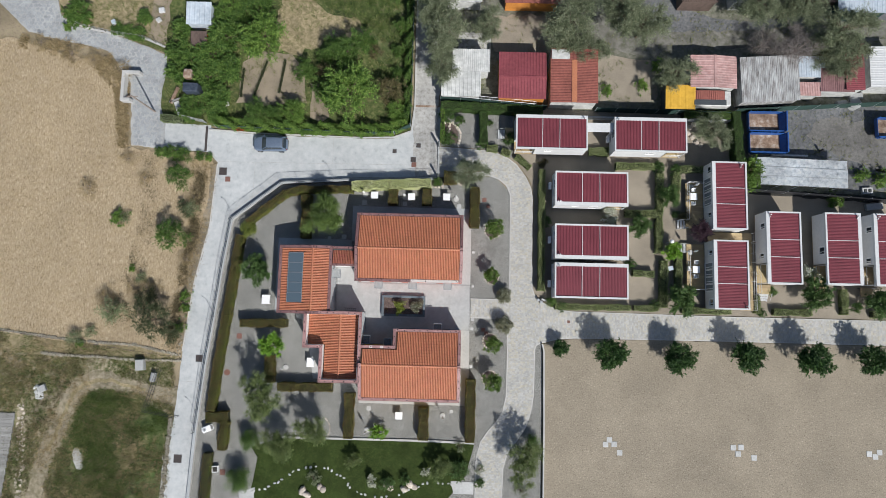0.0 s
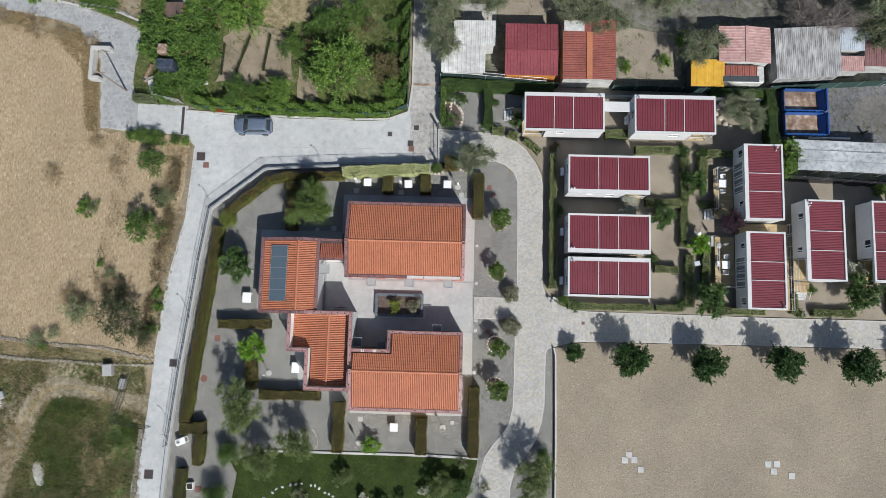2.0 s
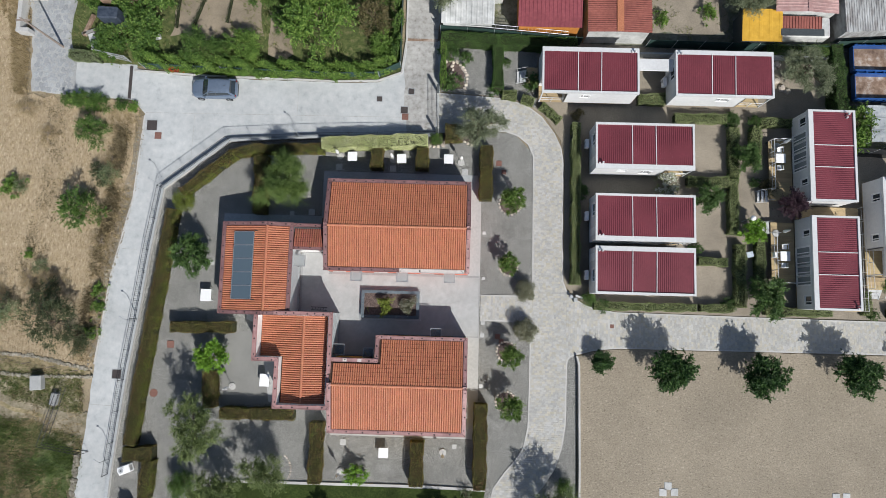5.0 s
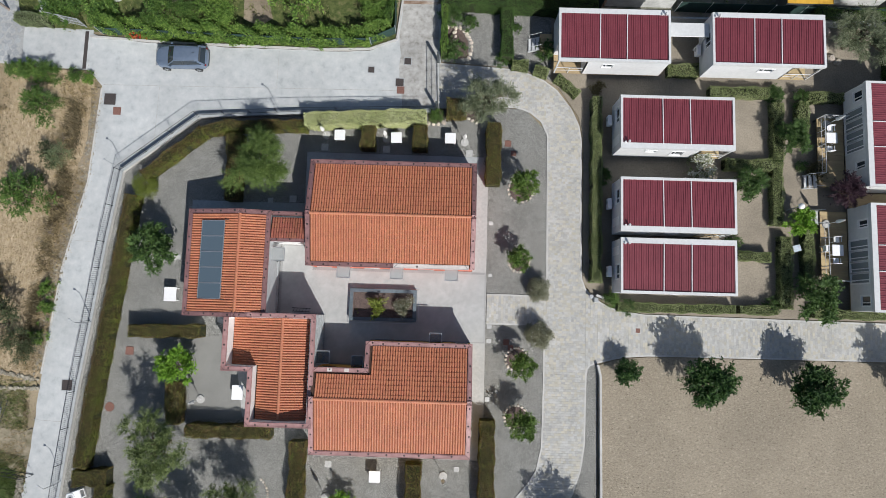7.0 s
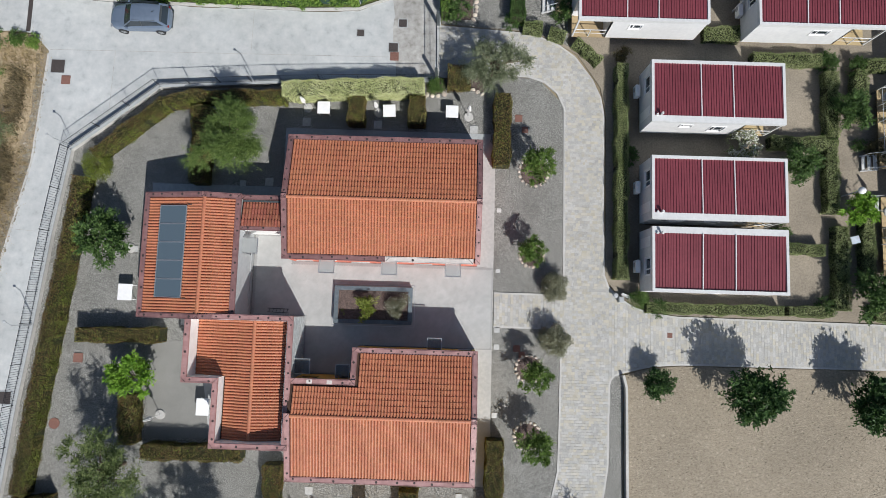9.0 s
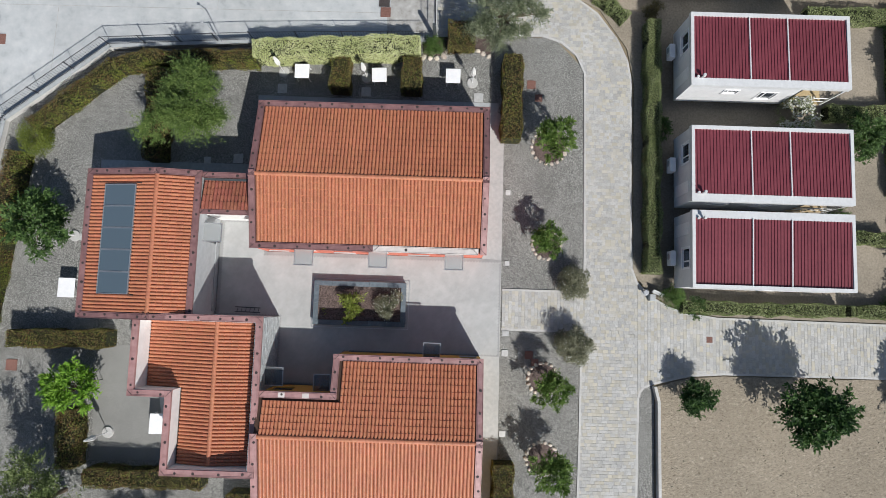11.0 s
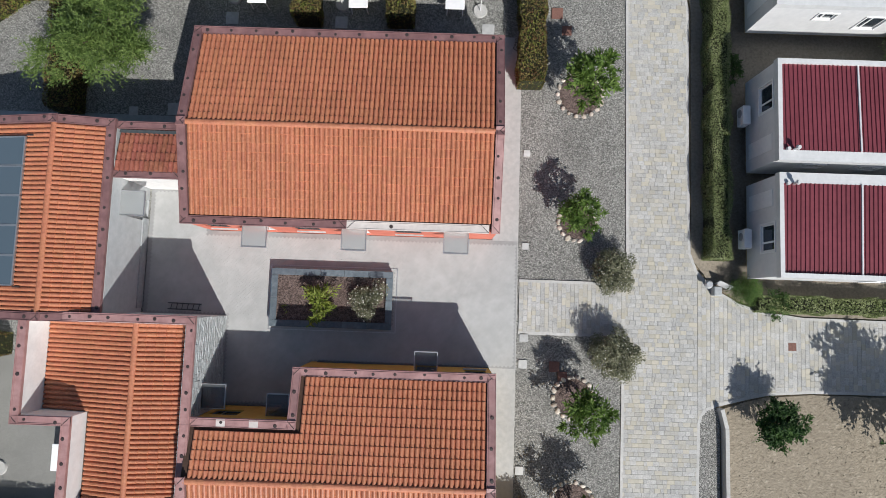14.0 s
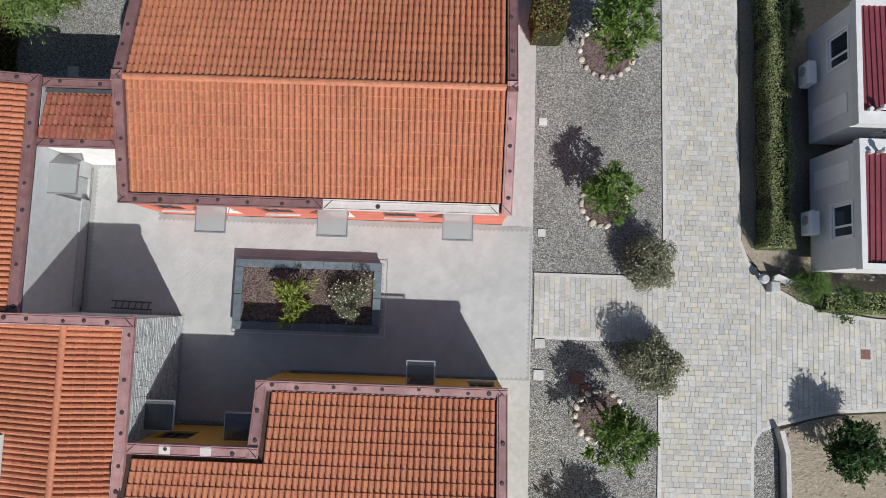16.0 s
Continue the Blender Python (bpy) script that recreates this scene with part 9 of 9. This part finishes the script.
hedge("hedge", [(-5.95, 22.4), (-5.95, 48)], 0.6, 1.5, "garden_leaf", "tall green hedge along the alley", 68, dens=200, size=(0.16, 0.1), loose=1.0)
hedge("hedge", [(-36.4, 22.1), (-33.6, 21.9)], 0.8, 1.0, "olive", "pale scrub hedge at the lane end", 69, **DENSE)
hedge("flower_row", [(-27.0, 21.05), (-25.8, 21.0)], 0.35, 0.7, "red_petal", "row of bright red geraniums at the lane", 70, dens=90, size=(0.12, 0.1), group="")


# ---- grass tufts and weeds, past counting ----
def tufts(name, label, poly, n, h, material, seed, away=(), blades=5, spread_=0.12, gate=-0.15, freq=0.25):
    rng = np.random.default_rng(seed)
    xs, ys = [p[0] for p in poly], [p[1] for p in poly]
    pts = []
    while len(pts) < n:
        x, y = rng.uniform(max(min(xs), -62), min(max(xs), 58)), rng.uniform(max(min(ys), -32), min(max(ys), 46))
        if inside(x, y, poly) and noise.noise(Vector((x * freq, y * freq, seed * 1.7))) + 0.5 * noise.noise(Vector((x * freq * 3.1, y * freq * 3.1, seed))) > gate + rng.uniform(-0.12, 0.12) and not any(inside(x, y, a) for a in away):
            pts.append((x, y))
    c = np.repeat(np.array(pts), blades, 0)
    k = len(c)
    a = rng.uniform(0, math.tau, k)
    lean = rng.uniform(0.2, 1.1, k) * h
    w = 0.018 + 0.03 * h
    b = np.c_[c + rng.normal(0, spread_, (k, 2)), np.full(k, 0.01)]
    tip = b + np.c_[np.cos(a) * lean, np.sin(a) * lean, rng.uniform(0.5, 1.1, k) * h]
    sd = np.c_[-np.sin(a) * w, np.cos(a) * w, np.zeros(k)]
    V = np.stack([b - sd, b + sd, tip], 1).reshape(-1, 3)
    F = np.arange(k * 3).reshape(-1, 3).tolist()
    return tagged(mesh_object(name, V.tolist(), F, M[material]), label, "grass", kind="stuff")


BARE = [TRACK_L + TRACK_R[::-1], [(-44.4, -18), (-42.8, -18), (-42.8, -20.6), (-44.4, -20.6)]]
GREEN = [(-43.5, -12.4), (-42.4, -11.6), (-40.7, -11.3), (-36.6, -12.1), (-33.1, -14.3), (-33.2, -30), (-46.6, -30), (-45.5, -18), (-44.3, -14.6)]
tufts("meadow_grass", "tufts of wild green grass", WILD, 9000, 0.26, "weed", 1, away=BARE, gate=0.05)
tufts("meadow_leaves", "patches of fresh green weeds in the meadow", WILD, 5000, 0.24, "meadow_leaf", 15, away=BARE, gate=0.16, freq=0.33, spread_=0.18)
tufts("meadow_straw", "tufts of dry grass in the meadow", WILD, 12000, 0.2, "dry", 2, gate=0.05)
tufts("meadow_clumps", "dense dark green grass inside the track bend", GREEN, 5000, 0.28, "meadow_leaf", 11, away=BARE[1:], blades=6, spread_=0.18, gate=0.0, freq=0.3)
tufts("meadow_brown", "brown seeding weeds of the meadow", WILD, 4500, 0.3, "dark_weed", 12, away=BARE, spread_=0.16, gate=0.1, freq=0.4)
tufts("field_straw", "short dry stubble of the hay field", FIELD_W, 30000, 0.13, "dry", 3, spread_=0.2, gate=-9)
tufts("furrow_weeds", "withered brown weeds along an old furrow", [(-38.4, 17.6), (-36.8, 17.6), (-36.6, 8), (-37.4, 1), (-36, -3), (-41.5, -3.4), (-40.0, 2), (-38.4, 9)], 520, 0.22, "dark_weed", 13, spread_=0.25, gate=0.02, freq=0.6)
tufts("verge_weeds", "tall brown weeds between field and lane", [(-31.7, 15.5), (-30.8, 15.5), (-31.0, 8.6), (-32.2, 1.8), (-33.1, -5), (-33.9, -5), (-33.1, 2), (-32.0, 8.6)], 1300, 0.34, "dark_weed", 14, spread_=0.2, gate=-0.1, freq=0.5)
tufts("edge_straw", "tall dry grass along the field edge", [(-32.5, 17.5), (-29.6, 16.5), (-30.0, 8.9), (-31.3, 1.5), (-32.3, -6.5), (-34, -6), (-33.2, 2), (-32.4, 9)], 900, 0.28, "dry", 4)
tufts("bank_straw", "dry weeds by the stone lane", [(-57, 33.2), (-44.2, 31), (-41.2, 27), (-40.5, 18.5), (-41.8, 18.3), (-42.8, 25.5), (-46, 29), (-57, 31.5)], 1300, 0.4, "dry", 5)
tufts("garden_weeds", "green weeds of the kitchen garden", GARDEN, 5000, 0.35, "weed", 6)
tufts("garden_grass", "long grass of the garden strip", [(-18.4, 38.2), (-12.4, 35.6), (-10.6, 33.5), (-9.6, 28.5), (-8.9, 27.2), (-6.5, 27.4), (-6.6, 46), (-18, 46)], 3500, 0.3, "meadow_leaf", 16, spread_=0.18)
tufts("shed_weeds", "weeds among the sheds", SHEDS, 2600, 0.3, "weed", 7)
tufts("yard_weeds", "weeds breaking the truck yard", [(36.8, 24.7), (60, 26), (60, 14), (46, 14.5)], 160, 0.2, "weed", 8)
tufts("lawn_grass", "short lawn blades", LAWN, 6000, 0.07, "lawn_blade", 9, blades=6, spread_=0.2)

# ---- stones ----
ROCK_V = [(math.cos(a) * r, math.sin(a) * r, z) for r, z in ((1.0, 0.0), (0.95, 0.5), (0.6, 0.85)) for a in (i * math.tau / 7 for i in range(7))] + [(0, 0, 0.95)]
ROCK_F = [(k * 7 + i, k * 7 + (i + 1) % 7, (k + 1) * 7 + (i + 1) % 7, (k + 1) * 7 + i) for k in range(2) for i in range(7)] + [(14 + i, 14 + (i + 1) % 7, 21) for i in range(7)]
rock_rnd = random.Random(9)


def stone_line(name, label, spots, size, material="rock", parent_category="stone border"):
    t = thing(name, label, parent_category, "stone borders")
    ms = [pose(x, y, 0.02, 0, 0, rock_rnd.uniform(0, 360)) @ Matrix.Diagonal((size * rock_rnd.uniform(0.75, 1.3), size * rock_rnd.uniform(0.6, 0.95), size * rock_rnd.uniform(0.6, 1.1), 1)) for x, y in spots]
    pieces("stone", ROCK_V, ROCK_F, ms, material, t, lambda m: 0)


def ring_of(x, y, r, a0=0, a1=360, n=18):
    return [(x + r * math.cos(radians(a0 + (a1 - a0) * k / n)), y + r * math.sin(radians(a0 + (a1 - a0) * k / n))) for k in range(n)]


for x, y, r in ((4.95, 9.15, 1.0), (4.9, 3.4, 0.82), (4.85, -4.2, 0.88), (4.85, -8.6, 0.9)):
    stone_line("stone_ring", "ring of pale rounded stones round a citrus tree", ring_of(x, y, r), 0.13)
    tagged(part("tree_bed", tube(bmesh.new(), (x, y, 0), (x, y, 0.055), r - 0.08, 24), "bark_mulch"), "brown mulch bed inside a stone ring", "mulch bed", "mulch beds")
stone_line("stone_ring", "arc of pale stones on gravel", ring_of(-15.4, -15.0, 1.5, -70, 60, 14), 0.11)
stone_line("stone_ring", "arc of stones round the entrance bed", [(-2.58, 14.39), (-2.19, 14.34), (-1.80, 14.35), (-1.39, 14.5), (-1.18, 14.78), (-0.98, 15.0), (-0.6, 15.02), (-0.21, 14.97), (0.24, 14.99), (0.64, 14.86), (0.93, 14.71), (1.29, 14.55)], 0.19)
stone_line("stone_ring", "curved row of pale stones round a rock garden", [(-1.3, 22.5), (-0.9, 22.6), (-0.59, 22.45), (-0.25, 22.5), (0.09, 22.23), (0.3, 21.98), (0.44, 21.74), (0.58, 21.5), (0.69, 21.25), (0.72, 20.9), (0.71, 20.6), (0.62, 20.3), (0.53, 19.95), (-0.62, 21.75), (-0.75, 21.4), (-0.7, 22.1)], 0.2)
patch("rock_bed", [(-1.65, 22.6), (-0.64, 22.5), (-0.16, 22.35), (0.45, 21.34), (0.5, 19.95), (-1.6, 19.9)], 0.05, "bark_mulch", "brown earth bed of the rock garden", "bed", 0.06, 42)
patch("entrance_bed", [(-2.6, 14.5), (-1.5, 14.5), (-1.1, 15.0), (0.3, 15.05), (1.3, 14.6), (1.7, 15.3), (1.6, 15.75), (-2.7, 15.5)], 0.05, "bark_mulch", "brown mulch bed at the entrance", "bed", 0.06, 43)
path = rounded([(-22.6, -22.4), (-20.5, -21.8), (-19.1, -20.9), (-17.2, -19.6), (-15.2, -19.2), (-13.2, -19.8), (-11.9, -20.8), (-11.1, -21.6), (-9.2, -22.7), (-6.5, -22.6), (-4.0, -21.6), (-2.0, -20.7), (0.7, -20.95)], 2)
stone_line("stepping_stones", "winding line of white stepping stones in the lawn", [(path[k][0] + rock_rnd.uniform(-0.12, 0.12), path[k][1] + rock_rnd.uniform(-0.12, 0.12)) for k in range(0, len(path), 1) if k % 4 != 2], 0.17, "white_stone", "stepping stones")
stone_line("rockery", "group of brown boulders in the lawn", [(-16.8, -22.1), (-16.3, -22.5), (-14.8, -21.6), (-14.4, -21.9), (-6.6, -21.4), (-7.1, -21.1), (-4.3, -21.0), (-4.9, -21.6), (-3.8, -21.3)], 0.5)
stone_line("rockery", "pale boulders beside an olive tree", [(29.1, 22.6), (29.4, 21.4), (29.9, 20.7), (30.4, 20.4), (28.8, 21.9), (29.6, 23.0)], 0.4)
patch("stone_apron", [(0.5, -20.6), (3.2, -20.6), (3.2, -22), (0.9, -22)], 0.07, "white_stone", "pale flagstone apron between lawn and driveway", "pavement", 0.08, 40)
patch("stone_apron_west", [(-24.2, -22.4), (-22.4, -21.9), (-22.4, -24), (-24.2, -24)], 0.07, "white_stone", "pale flagstone apron at the lawn corner", "pavement", 0.08, 41)

# crazy paving of the lane: irregular stones laid by halving a jittered grid
fl_rnd = random.Random(12)
lane = thing("crazy_paving", "crazy paving of grey irregular stones", "paving", kind="structure")
FS_V = [(math.cos(a) * r, math.sin(a) * r, z) for z, r in ((-0.03, 0.5), (0.0, 0.5), (0.012, 0.47)) for a in (i * math.tau / 6 + 0.3 * math.sin(i * 2.4) for i in range(6))]
FS_F = [(k * 6 + i, k * 6 + (i + 1) % 6, (k + 1) * 6 + (i + 1) % 6, (k + 1) * 6 + i) for k in range(2) for i in range(6)] + [tuple(range(12, 18))]
flags = []
for i in range(84):
    for j in range(72):
        x, y = -66 + i * 0.56 + (0.28 if j % 2 else 0) + fl_rnd.uniform(-0.09, 0.09), 17 + j * 0.48 + fl_rnd.uniform(-0.09, 0.09)
        if inside(x, y, STONE_WAY) and inside(x + 0.35, y, STONE_WAY) and inside(x - 0.35, y, STONE_WAY):
            flags.append(pose(x, y, 0.03, 0, 0, fl_rnd.uniform(0, 360)) @ Matrix.Diagonal((fl_rnd.uniform(0.45, 0.74), fl_rnd.uniform(0.4, 0.6), fl_rnd.uniform(0.7, 1.3), 1)))
pieces("flagstone", FS_V, FS_F, flags, "flag", lane, lambda m: math.hypot(m.translation.x + 38, m.translation.y - 22), 300, "flagstones", "grey irregular flagstones")

# ---- driveway pavers ----
drive = patch("driveway", DRIVE, 0.05, "joint", "driveway of pale mixed grey concrete pavers", "driveway", seed=50)
walkway = patch("walkway", [(2.42, 0.7), (7.15, 0.7), (7.15, -1.45), (2.42, -1.45)], 0.054, "joint", "paver path between gravel beds", "path", seed=51)
PV_V = [(x, y, z) for z, s in ((-0.04, 1.0), (0.014, 1.0), (0.02, 0.955)) for x, y in ((-0.5 * s, -0.5 * s), (0.5 * s, -0.5 * s), (0.5 * s, 0.5 * s), (-0.5 * s, 0.5 * s))]
PV_F = [(8, 9, 10, 11)] + [(k * 4 + i, k * 4 + (i + 1) % 4, (k + 1) * 4 + (i + 1) % 4, (k + 1) * 4 + i) for k in range(2) for i in range(4)]
pv_rnd, pavers = random.Random(14), []
WALKWAY = [(2.42, 0.7), (7.05, 0.7), (7.05, -1.45), (2.42, -1.45)]


def spans(poly, c, axis):
    """Where a line at c across axis lies inside an outline."""
    cut = []
    for p, q in zip(poly, poly[1:] + poly[:1]):
        if (p[axis] > c) != (q[axis] > c):
            cut.append(p[1 - axis] + (q[1 - axis] - p[1 - axis]) * (c - p[axis]) / (q[axis] - p[axis]))
    cut.sort()
    return list(zip(cut[::2], cut[1::2]))


def lay(poly, axis, lo, hi, a_lo, a_hi, row=0.185):
    """Rows of pavers of mixed lengths that fill the outline; axis 1: rows along x, 0: along y."""
    for j in range(int((hi - lo) / row)):
        c = lo + (j + 0.5) * row
        for a, b in spans(poly, c, axis):
            a, b = max(a, a_lo), min(b, a_hi)
            s = a
            first = pv_rnd.uniform(0.1, 0.28)
            while s < b - 0.04:
                w = first or pv_rnd.choice((0.14, 0.2, 0.26, 0.26, 0.32))
                first = 0
                if b - s - w < 0.12:
                    w = b - s
                x, y = (s + w / 2, c) if axis else (c, s + w / 2)
                sx, sy = (w - 0.003, row - 0.003) if axis else (row - 0.003, w - 0.003)
                pavers.append(Matrix.Translation((x, y, 0.052 + pv_rnd.uniform(-0.003, 0.003))) @ Matrix.Diagonal((sx, sy, 1, 1)))
                s += w


lay(DRIVE, 1, -28, 19.6, -2.2, 10.15)
lay(DRIVE, 0, 10.155, 58, -4.9, 1.2)
lay(WALKWAY, 0, 2.42, 7.05, -2, 2)
pieces("paver", PV_V, PV_F, pavers, "paver", drive, lambda m: math.hypot(m.translation.x - 8.3, (m.translation.y + 0.3) * 0.6), 300, "pavers", "pale grey concrete pavers in running bond")
